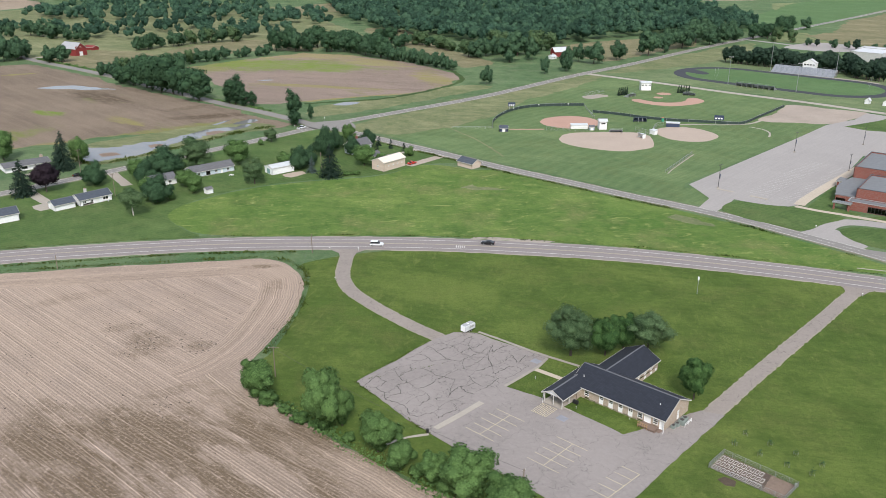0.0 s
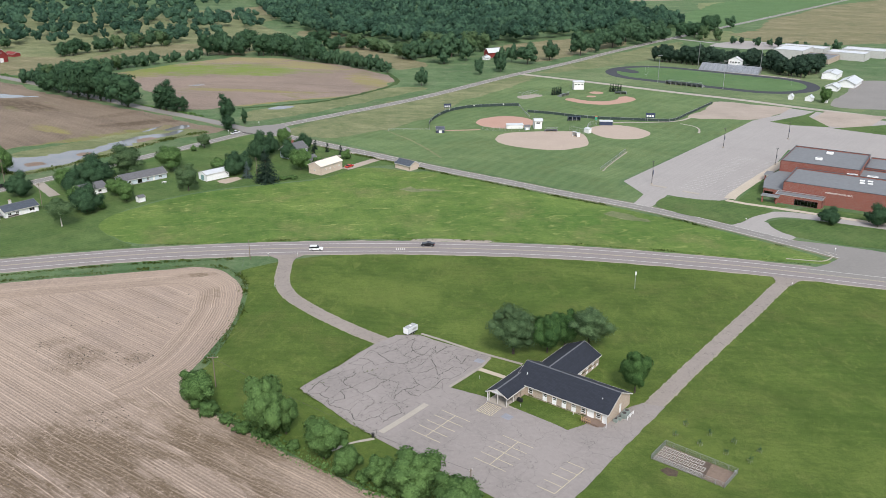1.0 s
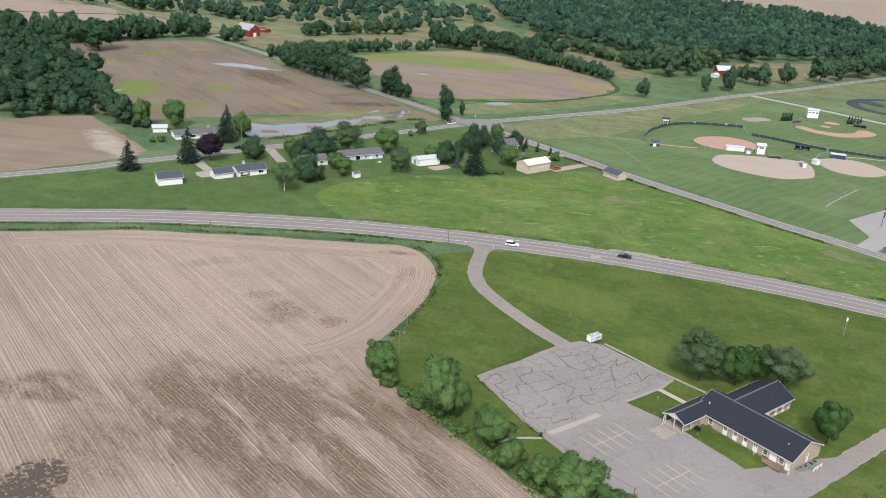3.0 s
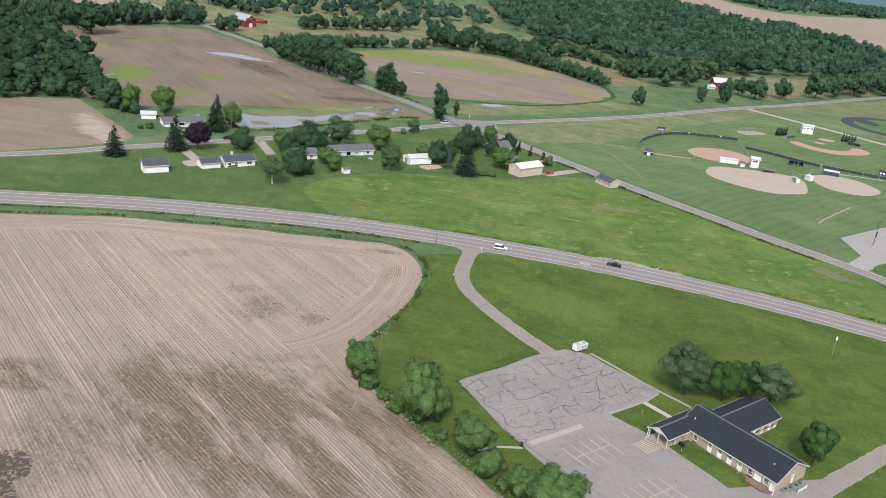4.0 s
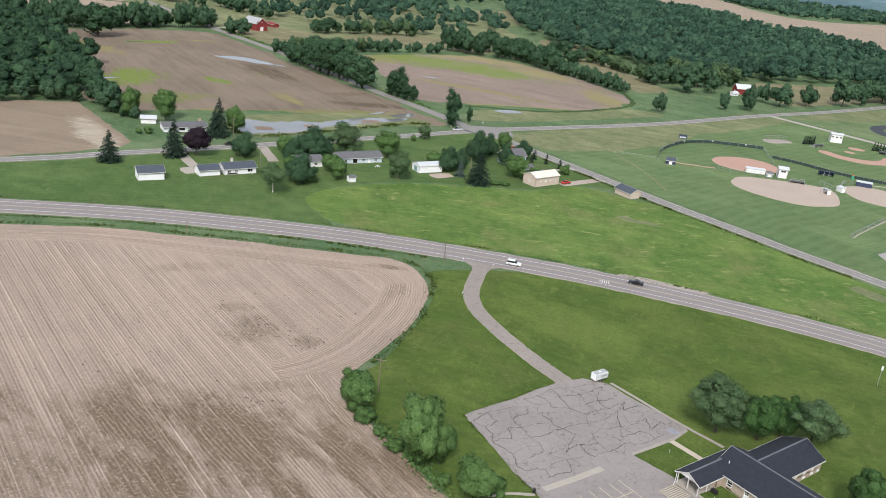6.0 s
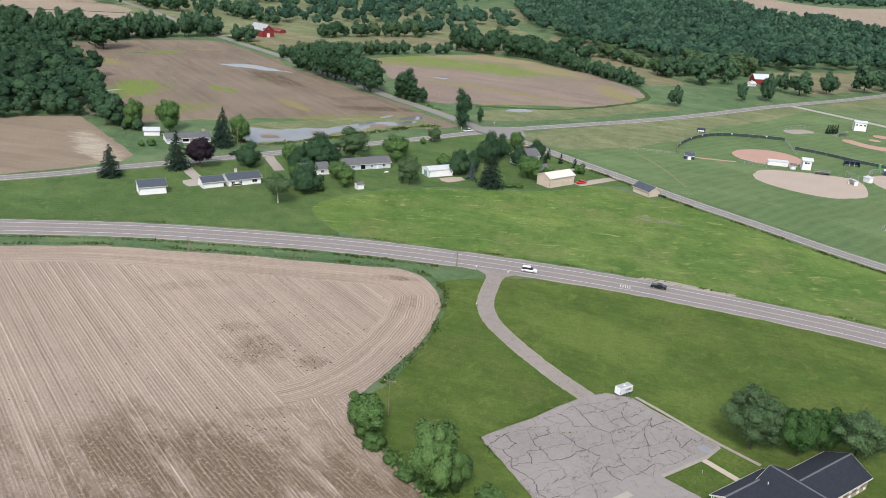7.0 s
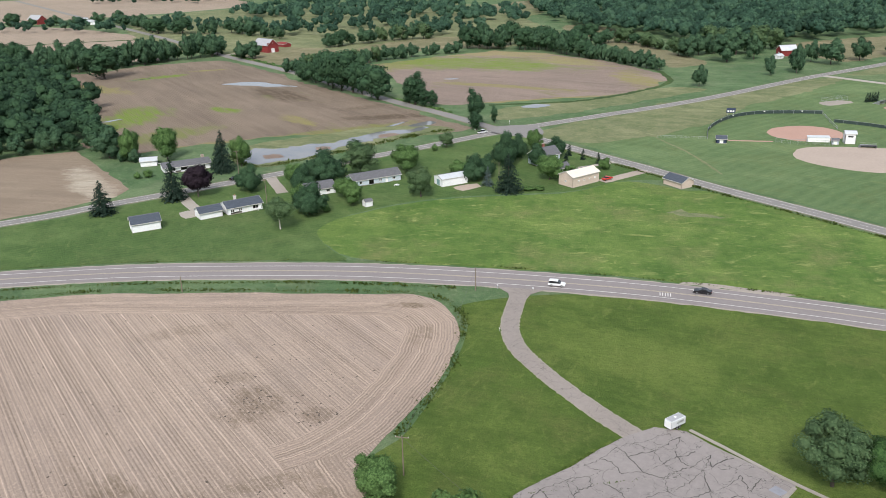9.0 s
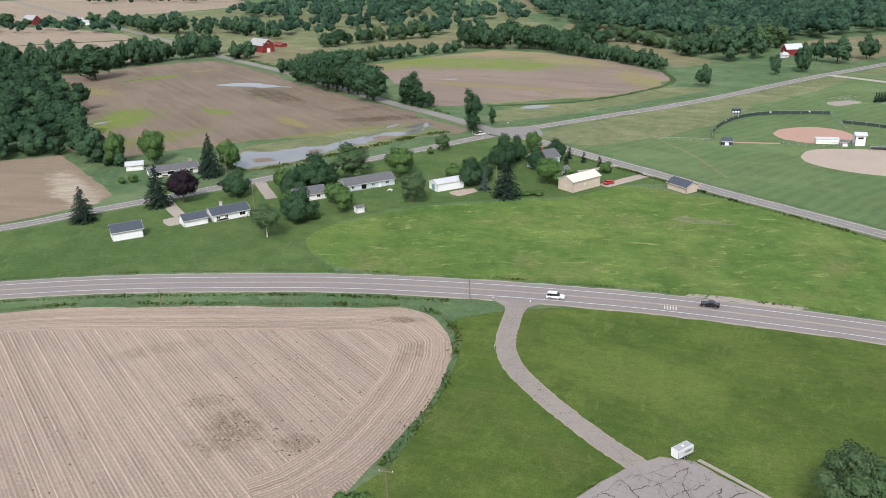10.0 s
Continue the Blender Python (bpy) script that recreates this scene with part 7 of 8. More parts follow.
# ---- ball fields and stadium ----
patch("infield", [(57, 487), (62, 499), (74, 504.5), (85, 501), (91, 491), (89, 478), (80, 470.5), (68, 471), (60, 477)], 0.06, M_CLAY, "reddish clay infield of a ball field", "infield", 0.5)
patch("infield", [(62, 443.5), (67, 455), (77, 460), (92, 461), (104, 461), (111, 457), (113, 445), (109, 427), (98, 419), (86, 418.5), (72, 425), (64, 434)], 0.06, M_DIRT, "pale dirt infield of a ball field", "infield", 0.5)
patch("infield", [(118, 460), (122, 470), (132, 475.5), (143, 472), (150.5, 458), (149, 448), (140, 440), (129, 440), (121, 447)], 0.06, M_DIRT, "pale dirt infield of a ball field", "infield", 0.5)
patch("infield", [(124.5, 557), (128, 548), (136, 540), (146, 536), (158, 540), (168, 547), (173, 556), (169, 565), (163.5, 563), (160, 555), (152, 549), (143, 549), (136, 553), (130, 560)], 0.06, M_CLAY, "reddish clay infield of a ball field", "infield", 0.4)
for x, y, r in ((145, 566, 3.4), (152, 580, 5)):
    patch("infield", [(x + r * math.cos(a * 0.785), y + r * math.sin(a * 0.785)) for a in range(8)], 0.06, M_CLAY, "round clay mound of a ball field", "infield", 0.2)
ribbon("path", [(37, 467.5), (46, 467.5), (57, 468)], 2.0, 0.055, M_CLAY, "narrow clay path beside a ball field", "path", ragged=0.3)
ribbon("path", [(192, 497), (178, 484), (160, 481), (146, 482), (136, 481)], 1.8, 0.055, M_CONCRETE, "pale path behind the outfield fence", "path", ragged=0.2)
ribbon("path", [(4, 469), (9, 459), (16, 446), (24, 425), (30, 406)], 1.2, 0.045, M_DRYGRASS, "worn strip across the grass", "path", ragged=0.5)
ribbon("path", [(104, 376), (112, 390), (126, 412)], 0.7, 0.055, M_SHOULDER, "pale worn strip beside the field fence", "path", ragged=0.3)
ribbon("path", [(178, 451), (182, 461), (181, 470), (176, 476)], 1.2, 0.055, M_CONCRETE, "curved pale path on the grass", "path", ragged=0.2)
for pts in ([(6, 553), (30, 560), (40, 530), (10, 520)], [(-8, 498), (18, 520), (34, 512), (20, 490), (2, 482)]):
    patch("dry_verge", pts, 0.048, M_DRYGRASS, "dry yellowish grass beside the ball field", "grass", 2.5)
patch("gravel_strip", [(98, 560), (112, 570), (108, 577), (94, 570)], 0.055, M_SHOULDER, "grey gravel batting cage floor", "gravel", 0.6)


def panel_fence(points, h, label, closed_mesh, gap=3.0, board=False, wire=(0.5, 0.012), rail=0.04):
    """A fence: posts, a top rail and a mesh or board infill between them."""
    root = tagged(new("fence"), label, "fence")
    root.location = (points[0][0], points[0][1], 0)
    o = Vector((points[0][0], points[0][1], 0))
    line = smooth_line(points, gap)
    post = bmesh.new()
    tube(post, [(0, 0, 0), (0, 0, h)], [0.05, 0.05], 6)
    post_me = bpy.data.meshes.new("post")
    post.to_mesh(post_me)
    post.free()
    post_me.materials.append(M_STEEL)
    for p in line:
        ob = new("post", post_me)
        ob.parent, ob.location = root, p - o
    for a, b in zip(line, line[1:]):
        d = (b - a).normalized()
        s = Vector((d.y, -d.x, 0))
        bm = bmesh.new()
        for z0, z1, t in ((h - 2 * rail, h, rail),):
            vs = [bm.verts.new(q - o) for q in (a + s * t + Vector((0, 0, z0)), b + s * t + Vector((0, 0, z0)), b + s * t + Vector((0, 0, z1)), a + s * t + Vector((0, 0, z1)),
                                                a - s * t + Vector((0, 0, z0)), b - s * t + Vector((0, 0, z0)), b - s * t + Vector((0, 0, z1)), a - s * t + Vector((0, 0, z1)))]
            for f in ((0, 1, 2, 3), (7, 6, 5, 4), (3, 2, 6, 7), (0, 4, 5, 1)):
                bm.faces.new([vs[i] for i in f])
        part("rail", bm, M_STEEL, root)
        bm = bmesh.new()
        if board:
            box(bm, 0, (b - a).length, -0.02, 0.02, 0.1, h - 0.1, Matrix.Translation(a - o) @ Matrix.Rotation(math.atan2(d.y, d.x), 4, "Z"))
        else:
            n = max(2, int((b - a).length / wire[0]))
            for k in range(n):
                u = (b - a).length * (k + 0.5) / n
                box(bm, u - wire[1], u + wire[1], -0.01, 0.01, 0.05, h, Matrix.Translation(a - o) @ Matrix.Rotation(math.atan2(d.y, d.x), 4, "Z"))
            for z in (h * 0.3, h * 0.6):
                box(bm, 0, (b - a).length, -0.01, 0.01, z, z + min(0.03, 2 * wire[1]), Matrix.Translation(a - o) @ Matrix.Rotation(math.atan2(d.y, d.x), 4, "Z"))
        part("infill", bm, closed_mesh, root)
    return root


panel_fence([(28, 470), (29.5, 488), (36, 507), (43.5, 520), (51, 527.5), (61, 533), (80, 536), (90, 536)], 1.9, "dark green curved outfield fence", M_GREENFENCE, 4.0, True)
for x, y, turn in ((30.2, 489.6, 70), (36.6, 507.4, 66), (43.4, 519.4, 52), (60.4, 532.2, 22), (79.8, 535.3, 6)):
    board_sign = thing("distance_sign", "small white distance sign on the outfield fence", "sign", x, y, turn, group="outfield signs")
    box_part("plate", (-0.42, 0.42, -0.22, -0.16, 1.25, 1.8), M_WHITE, board_sign)
    box_part("bracket", (-0.05, 0.05, -0.16, 0.1, 1.3, 1.5), M_STEEL, board_sign)
panel_fence([(90, 535), (90, 516), (90.5, 498)], 1.5, "grey wire side fence of the ball field", M_STEEL, 4.0)
panel_fence([(92, 515), (107, 507.5), (118.5, 498.5), (132, 492), (144, 488.5), (158, 485), (171.5, 482), (180, 489), (188, 499), (204, 518), (218, 535)], 1.7, "dark outfield fence with a pale top", M_GREENFENCE, 5.0, True)
panel_fence([(4.7, 469), (18, 469), (28, 469)], 1.2, "low grey wire fence on the grass", M_STEEL, 4.0)
panel_fence([(58, 466), (64, 463.5), (74, 463), (82, 463)], 2.4, "grey wire backstop fence", M_STEEL, 3.0)
panel_fence([(103, 377), (112, 391), (125, 412)], 1.6, "grey wire foul line fence", M_STEEL, 4.0)
panel_fence([(107, 462), (113, 452), (112, 448)], 3.0, "tall grey wire backstop", M_STEEL, 3.0)
panel_fence([(117, 462), (122, 474), (130, 478)], 2.6, "grey wire backstop behind home plate", M_STEEL, 3.0)


def dugout(x, y, turn, L, W, h, wall, roof, label):
    root = thing("dugout", label, "dugout", x, y, turn)
    box_part("back_wall", (-L / 2, L / 2, W / 2 - 0.15, W / 2, 0, h), wall, root)
    for sx in (-1, 1):
        box_part("side_wall", (min(sx * L / 2, sx * (L / 2 - 0.15)), max(sx * L / 2, sx * (L / 2 - 0.15)), -W / 2, W / 2 - 0.15, 0, h), wall, root)
    bm = bmesh.new()
    prism(bm, [(-W / 2 - 0.4, h + 0.4), (W / 2 + 0.2, h), (W / 2 + 0.2, h + 0.15), (-W / 2 - 0.4, h + 0.55)], -L / 2 - 0.2, L / 2 + 0.2, Matrix.Rotation(radians(90), 4, "Z"))
    part("roof", bm, roof, root)
    box_part("bench", (-L / 2 + 0.3, L / 2 - 0.3, W / 2 - 0.7, W / 2 - 0.3, 0.4, 0.48), M_ALU, root)
    for k in range(int(L / 2.4) + 1):
        px = -L / 2 + 0.1 + k * (L - 0.2) / max(1, int(L / 2.4))
        box_part("post", (px - 0.05, px + 0.05, -W / 2, -W / 2 + 0.1, 0, h + 0.35), M_WHITE, root)
    return root


dugout(77, 470.5, 182, 9.5, 2.4, 2.1, M_WHITE, M_TIN, "long white dugout beside the clay infield")
dugout(115.5, 488.5, 0, 7.4, 2.2, 2.2, M_NAVY, M_NAVY, "navy blue dugout beside the outfield fence")
dugout(131.5, 475.5, 170, 7.4, 2.2, 2.2, M_NAVY, M_TIN, "dugout with a pale roof beside the dirt infield")
dugout(107.5, 447.5, -60, 3.8, 2.2, 2.2, M_WHITE, M_TIN, "small white dugout beside the dirt infield")
dugout(116, 456.5, 120, 3.8, 2.2, 2.2, M_WHITE, M_TIN, "small white dugout beside the dirt infield")
house("press_box", "white two-storey scorer's booth", "booth", 90.0, 469.5, 0, 4.6, 4.6, 4.8, 5.8, M_WHITE, M_TIN, front=[(2.3, 3.0, 2.4, 1.0, "slide")], over=0.4)
house("equipment_hut", "navy blue equipment hut with white doors", "hut", 33.6, 462.5, 0, 4.6, 3.6, 2.1, 3.4, M_NAVY, M_SHINGLE3, front=[(2.3, 0.1, 1.6, 1.8, "door")], over=0.3)
house("equipment_hut", "small grey hut with a white door", "hut", 83.5, 466.5, 0, 3.0, 2.4, 1.9, 2.7, M_BLUESIDING, M_SHINGLE2, front=[(1.5, 0.1, 1.3, 1.6, "door")], over=0.2)
house("press_box", "white two-storey press box with dark windows", "booth", 142.4, 595.0, 0, 7.4, 4.6, 5.4, 6.2, M_WHITE, M_TIN, front=[(1.3, 3.2, 1.5, 1.0, "slide"), (3.7, 3.2, 1.5, 1.0, "slide"), (6.1, 3.2, 1.5, 1.0, "slide")], over=0.3)


def bleachers(x, y, turn, L, rows, label, rise=0.42, deep=0.8):
    root = thing("bleachers", label, "bleachers", x, y, turn)
    for r in range(rows):
        box_part("seat_plank", (-L / 2, L / 2, r * deep, r * deep + 0.42, 0.42 + r * rise, 0.47 + r * rise), M_ALU, root)
        box_part("foot_plank", (-L / 2, L / 2, r * deep - 0.4, r * deep - 0.05, 0.1 + r * rise, 0.15 + r * rise), M_ALU, root)
        box_part("riser", (-L / 2, L / 2, r * deep - 0.06, r * deep - 0.02, 0.15 + r * rise, 0.44 + r * rise), M_ALU, root)
    for k in range(int(L / 4) + 1):
        px = -L / 2 + 0.1 + k * (L - 0.2) / max(1, int(L / 4))
        bm = bmesh.new()
        prism(bm, [(-0.3, 0), (rows * deep, 0), (rows * deep, rows * rise - 0.1), (-0.3, 0.1)], px - 0.05, px + 0.05, Matrix.Rotation(radians(90), 4, "Z"))
        part("support", bm, M_STEEL, root)
    box_part("back_rail", (-L / 2, L / 2, rows * deep, rows * deep + 0.06, rows * rise + 0.9, rows * rise + 0.98), M_STEEL, root)
    return root


bleachers(96, 462.5, 180, 7, 4, "small aluminium bleachers beside the dirt infield")
bleachers(125, 571, 220, 8, 5, "aluminium bleachers beside the ball field")
bleachers(168.5, 576.5, 160, 8, 5, "aluminium bleachers beside the ball field")
bleachers(226, 607, 139, 28, 7, "long visitors' bleachers beside the running track")
stand = bleachers(281, 665.5, -39.5, 48, 11, "large grey stadium stand with press box", 0.45, 0.85)
for px in (-12, 0, 12):
    box_part("aisle", (px - 0.7, px + 0.7, -0.5, 9.0, 0.2, 0.6), M_STEEL, stand)
p = Matrix.Rotation(radians(-39.5), 2) @ Vector((2, 12.0))
house("press_box", "white stadium press box with a gabled roof", "booth", 281 + p.x, 665.5 + p.y, 50.5, 5, 10, 8.4, 11.2, M_WHITE, M_TIN, left=[(1.7 + 2.2 * k, 6.2, 1.7, 1.3, "slide") for k in range(4)], over=0.4)

# running track: long sides along the stand
TC, TD = Vector((252.5, 635.0, 0)), radians(-42)


def track_line(r, half, n=14):
    out = []
    for s, base in ((1, -90), (-1, 90)):
        for k in range(n + 1):
            a = radians(base + 180 * k / n)
            x, y = s * half + r * math.cos(a), r * math.sin(a)
            out.append((TC.x + x * math.cos(TD) - y * math.sin(TD), TC.y + x * math.sin(TD) + y * math.cos(TD)))
    return out


patch("stadium_grass", [(120, 668), (150, 642), (205, 590), (262, 535), (300, 500), (345, 540), (372, 620), (345, 662), (300, 700), (250, 745), (215, 786), (165, 716)], 0.033, M_STADIUMGRASS, "worn pale grass round the running track", "lawn", 1.5, smooth="lines")
patch("running_track", track_line(40, 42), 0.06, M_TRACK, "dark running track round the stadium turf", "track", smooth=False)
patch("stadium_turf", track_line(31, 42), 0.09, M_TURF, "bright green stadium turf", "turf", smooth=False)
patch("running_track", [(188 + 6, 678), (199, 690), (206, 684), (210, 670), (203, 664)], 0.11, M_TRACK, "dark jumping area inside the track", "track", 0.3)
patch("gravel_strip", [(246, 690), (262, 682), (302, 650), (322, 628), (318, 622), (298, 644), (258, 676)], 0.05, M_SHOULDER, "pale gravel strip before the stand", "gravel", 0.4)


def light_mast(x, y, h, label, heads=4):
    root = thing("light_mast", label, "mast", x, y)
    bm = bmesh.new()
    tube(bm, [(0, 0, 0), (0, 0, h)], [0.2, 0.1], 8)
    part("pole", bm, M_STEEL, root)
    box_part("crossarm", (-1.6, 1.6, -0.08, 0.08, h - 0.3, h - 0.15), M_STEEL, root)
    for k in range(heads):
        px = -1.4 + 2.8 * k / max(1, heads - 1)
        box_part("lamp_head", (px - 0.25, px + 0.25, -0.45, 0.05, h - 0.15, h + 0.35), M_STEEL, root, bevel=0.06)


for x, y, h in ((263.7, 685.4, 22), (302.1, 653.1, 24), (208.4, 618.7, 20), (246.3, 587.9, 20)):
    light_mast(x, y, h, "tall grey stadium floodlight mast")


def lot_lamp(x, y, h):
    root = thing("street_lamp", "dark lamp post in the school car park", "lamp", x, y, 40, group="car park lamps")
    bm = bmesh.new()
    tube(bm, [(0, 0, 0), (0, 0, h)], [0.14, 0.09], 8)
    part("pole", bm, M_DARKFRAME, root)
    box_part("base", (-0.35, 0.35, -0.35, 0.35, 0, 0.8), M_CONCRETE, root)
    box_part("banner", (0.15, 0.8, -0.03, 0.03, h * 0.42, h * 0.62), M_NAVY, root, "dark banner")
    for s in (-1, 1):
        box_part("lamp_head", (s * 0.7 - 0.35, s * 0.7 + 0.35, -0.2, 0.2, h - 0.1, h + 0.12), M_DARKFRAME, root, bevel=0.04)


for x, y, h in ((119.9, 352.1, 10.6), (178.3, 416.5, 10.4), (221, 433, 9), (190.2, 381.4, 8)):
    lot_lamp(x, y, h)


def scoreboard(x, y, turn, w, h, z, colour, label):
    root = thing("scoreboard", label, "scoreboard", x, y, turn)
    box_part("board", (-w / 2, w / 2, -0.15, 0.15, z, z + h), colour, root, bevel=0.03)
    for px in (-w * 0.3, w * 0.3):
        box_part("post", (px - 0.1, px + 0.1, 0.15, 0.35, 0, z + h * 0.8), M_STEEL, root)
    for k in range(3):
        box_part("number_panel", (-w * 0.4 + k * w * 0.28, -w * 0.4 + k * w * 0.28 + w * 0.2, -0.19, -0.15, z + h * 0.2, z + h * 0.5), M_WHITE, root)


scoreboard(42.6, 523, 8, 4.6, 2.4, 2.2, M_NAVY, "blue and white scoreboard behind the outfield fence")
scoreboard(160.4, 484, -12, 5.5, 2.8, 2.2, M_NAVY, "blue and white scoreboard behind the outfield fence")
for k in range(5):
    plant("cypress", 119.5 + 1.6 * k, 573 + 1.0 * k, 5.2, 1.9, "beside the bleachers", "evergreens beside the bleachers")
    plant("cypress", 163 + 1.7 * k, 584 - 0.4 * k, 5.4, 1.9, "beside the bleachers", "evergreens beside the bleachers")
toilet = thing("portable_toilet", "green and orange portable toilet", "toilet", 129.2, 489.8)
box_part("cabin", (-0.6, 0.6, -0.6, 0.6, 0, 2.1), plain("green_plastic", (0.05, 0.3, 0.18), 0.5), toilet, bevel=0.05)
box_part("roof", (-0.62, 0.62, -0.62, 0.62, 2.1, 2.3), plain("orange_plastic", (0.6, 0.16, 0.05), 0.5), toilet)
for gx, gy, turn in ((206, 640, 50), (303, 600, 50)):
    goal = thing("goal_post", "pale grey football goal post on the turf", "goal", gx, gy, turn)
    for pts in ([(0, 0, 0), (0, 0, 3.0)], [(-2.8, 0, 3.0), (2.8, 0, 3.0)], [(-2.8, 0, 3.0), (-2.8, 0, 9.0)], [(2.8, 0, 3.0), (2.8, 0, 9.0)]):
        bm = bmesh.new()
        tube(bm, pts, [0.045, 0.045], 6)
        part("bar", bm, M_STEEL, goal)
cage = thing("batting_cage", "grey wire batting cage on gravel", "cage", 102, 570, 38)
for k in range(5):
    bm = bmesh.new()
    tube(bm, [(-8 + 4 * k, -2, 0), (-8 + 4 * k, -2, 3), (-8 + 4 * k, 2, 3), (-8 + 4 * k, 2, 0)], [0.05] * 4, 6)
    part("hoop", bm, M_STEEL, cage)
for y0, z0 in ((-2, 3), (2, 3), (-2, 1.5), (2, 1.5)):
    box_part("rail", (-8, 8, y0 - 0.03, y0 + 0.03, z0 - 0.03, z0 + 0.03), M_STEEL, cage)

# ---- parked trailer, vehicles ----
def wheel(parent, x, y, r, w=0.22):
    bm = bmesh.new()
    tube(bm, [(x, y - w / 2, r), (x, y + w / 2, r)], [r, r], 16)
    tyre = part("wheel", bm, M_RUBBER, parent, "black tyre")
    bm = bmesh.new()
    tube(bm, [(x, y - w / 2 - 0.01, r), (x, y + w / 2 + 0.01, r)], [r * 0.55, r * 0.55], 12)
    part("rim", bm, M_STEEL, tyre)


trailer = thing("cargo_trailer", "white enclosed cargo trailer parked on the car park edge", "trailer", 7.05, 211.8, 47)
trailer.scale = (0.86, 0.86, 0.86)
bm = bmesh.new()
box(bm, -2.4, 2.4, -1.1, 1.1, 0.62, 2.55)
bmesh.ops.bevel(bm, geom=bm.edges[:], offset=0.1, segments=3, affect="EDGES")
M_TRAILER = plain("white_trailer_sheet", (0.6, 0.62, 0.63), 0.5, wear=0.15)
part("body", bm, M_TRAILER, trailer)
box_part("chassis", (-2.3, 2.3, -0.9, 0.9, 0.42, 0.62), M_DARKFRAME, trailer, "dark steel chassis")
for y0, y1 in ((-1.22, -1.1), (1.1, 1.22)):
    box_part("fender", (-0.95, 0.95, y0, y1, 0.78, 0.9), M_STEEL, trailer, "steel wheel fender")
for x0 in (-2.42, -0.04, 2.32):
    box_part("trim_strip", (x0, x0 + 0.09, -1.125, -1.1, 0.7, 2.45), M_STEEL, trailer, "grey trim strip")
box_part("side_window", (0.5, 1.7, -1.13, -1.1, 1.5, 2.0), M_STEEL, trailer, "grey side panel")
box_part("roof_panel", (-2.2, 2.2, -0.9, 0.9, 2.54, 2.58), M_TINGREY, trailer, "grey roof sheet")
box_part("roof_hatch", (-0.25, 0.25, -0.25, 0.25, 2.58, 2.7), M_WHITE, trailer)
box_part("rear_door", (-2.46, -2.4, -0.95, 0.95, 0.62, 2.4), M_WHITE, trailer)
for z, w in ((1.75, 1.6), (1.45, 1.1)):
    box_part("lettering_bar", (-0.6, -0.6 + w, -1.13, -1.1, z, z + 0.16), M_STEEL, trailer, "grey bar of lettering")
for x in (-0.45, 0.45):
    for y in (-1.08, 1.08):
        wheel(trailer, x, y, 0.38)
bm = bmesh.new()
tube(bm, [(2.4, -0.7, 0.5), (3.4, 0, 0.5), (2.4, 0.7, 0.5)], [0.06, 0.06, 0.06], 6)
part("drawbar", bm, M_STEEL, trailer)


def car(name, label, x, y, turn, paint, kind="suv", group="", z=0.12):
    """A car along local x: body, cabin glass, wheels and lamps."""
    root = thing(name, label, "car", x, y, turn, z, group)
    L, W = (4.8, 1.85) if kind != "truck" else (5.6, 1.95)
    if kind == "suv":
        roofline = [(-2.3, 0.95), (-2.15, 1.6), (-1.7, 1.72), (0.4, 1.7), (1.15, 1.08)]
    elif kind == "sedan":
        roofline = [(-2.3, 0.9), (-1.6, 1.0), (-0.9, 1.42), (0.3, 1.42), (1.1, 0.98)]
    else:
        roofline = [(-2.7, 1.0), (-0.6, 1.0), (-0.5, 1.75), (0.7, 1.75), (1.3, 1.12)]
    nose = [(L / 2 - 0.25, 0.92), (L / 2, 0.72), (L / 2, 0.35), (-L / 2, 0.35), (-L / 2, 0.8)]
    bm = bmesh.new()
    prism(bm, [(-L / 2, 0.35), (L / 2, 0.35), (L / 2, 0.7), (L / 2 - 0.3, 0.92), (1.15, 1.02), (-L / 2, 0.98)], -W / 2, W / 2)
    bmesh.ops.bevel(bm, geom=bm.edges[:], offset=0.07, segments=2, affect="EDGES")
    part("body", bm, paint, root)
    bm = bmesh.new()
    prism(bm, [(roofline[0][0], 0.95)] + roofline + [(roofline[-1][0], 0.95)] if roofline[0][1] > 0.96 else [(p[0], p[1]) for p in roofline] + [(roofline[-1][0], 0.9)], -W / 2 + 0.12, W / 2 - 0.12)
    part("window_glass", bm, M_CARGLASS, root, "dark car glass")
    top = [p for p in roofline if p[1] > 1.35]
    bm = bmesh.new()
    prism(bm, [(p[0], p[1] - 0.03) for p in top] + [(p[0], p[1] + 0.06) for p in reversed(top)], -W / 2 + 0.08, W / 2 - 0.08)
    part("roof_panel", bm, paint, root)
    for wx in (-L * 0.3, L * 0.3):
        for wy in (-W / 2 + 0.1, W / 2 - 0.1):
            wheel(root, wx, wy, 0.35)
    for wy in (-0.65, 0.65):
        box_part("headlight", (L / 2 - 0.06, L / 2 + 0.02, wy - 0.18, wy + 0.18, 0.62, 0.78), M_WHITE, root)
        box_part("tail_light", (-L / 2 - 0.02, -L / 2 + 0.06, wy - 0.15, wy + 0.15, 0.7, 0.9), M_CARRED, root)
    return root


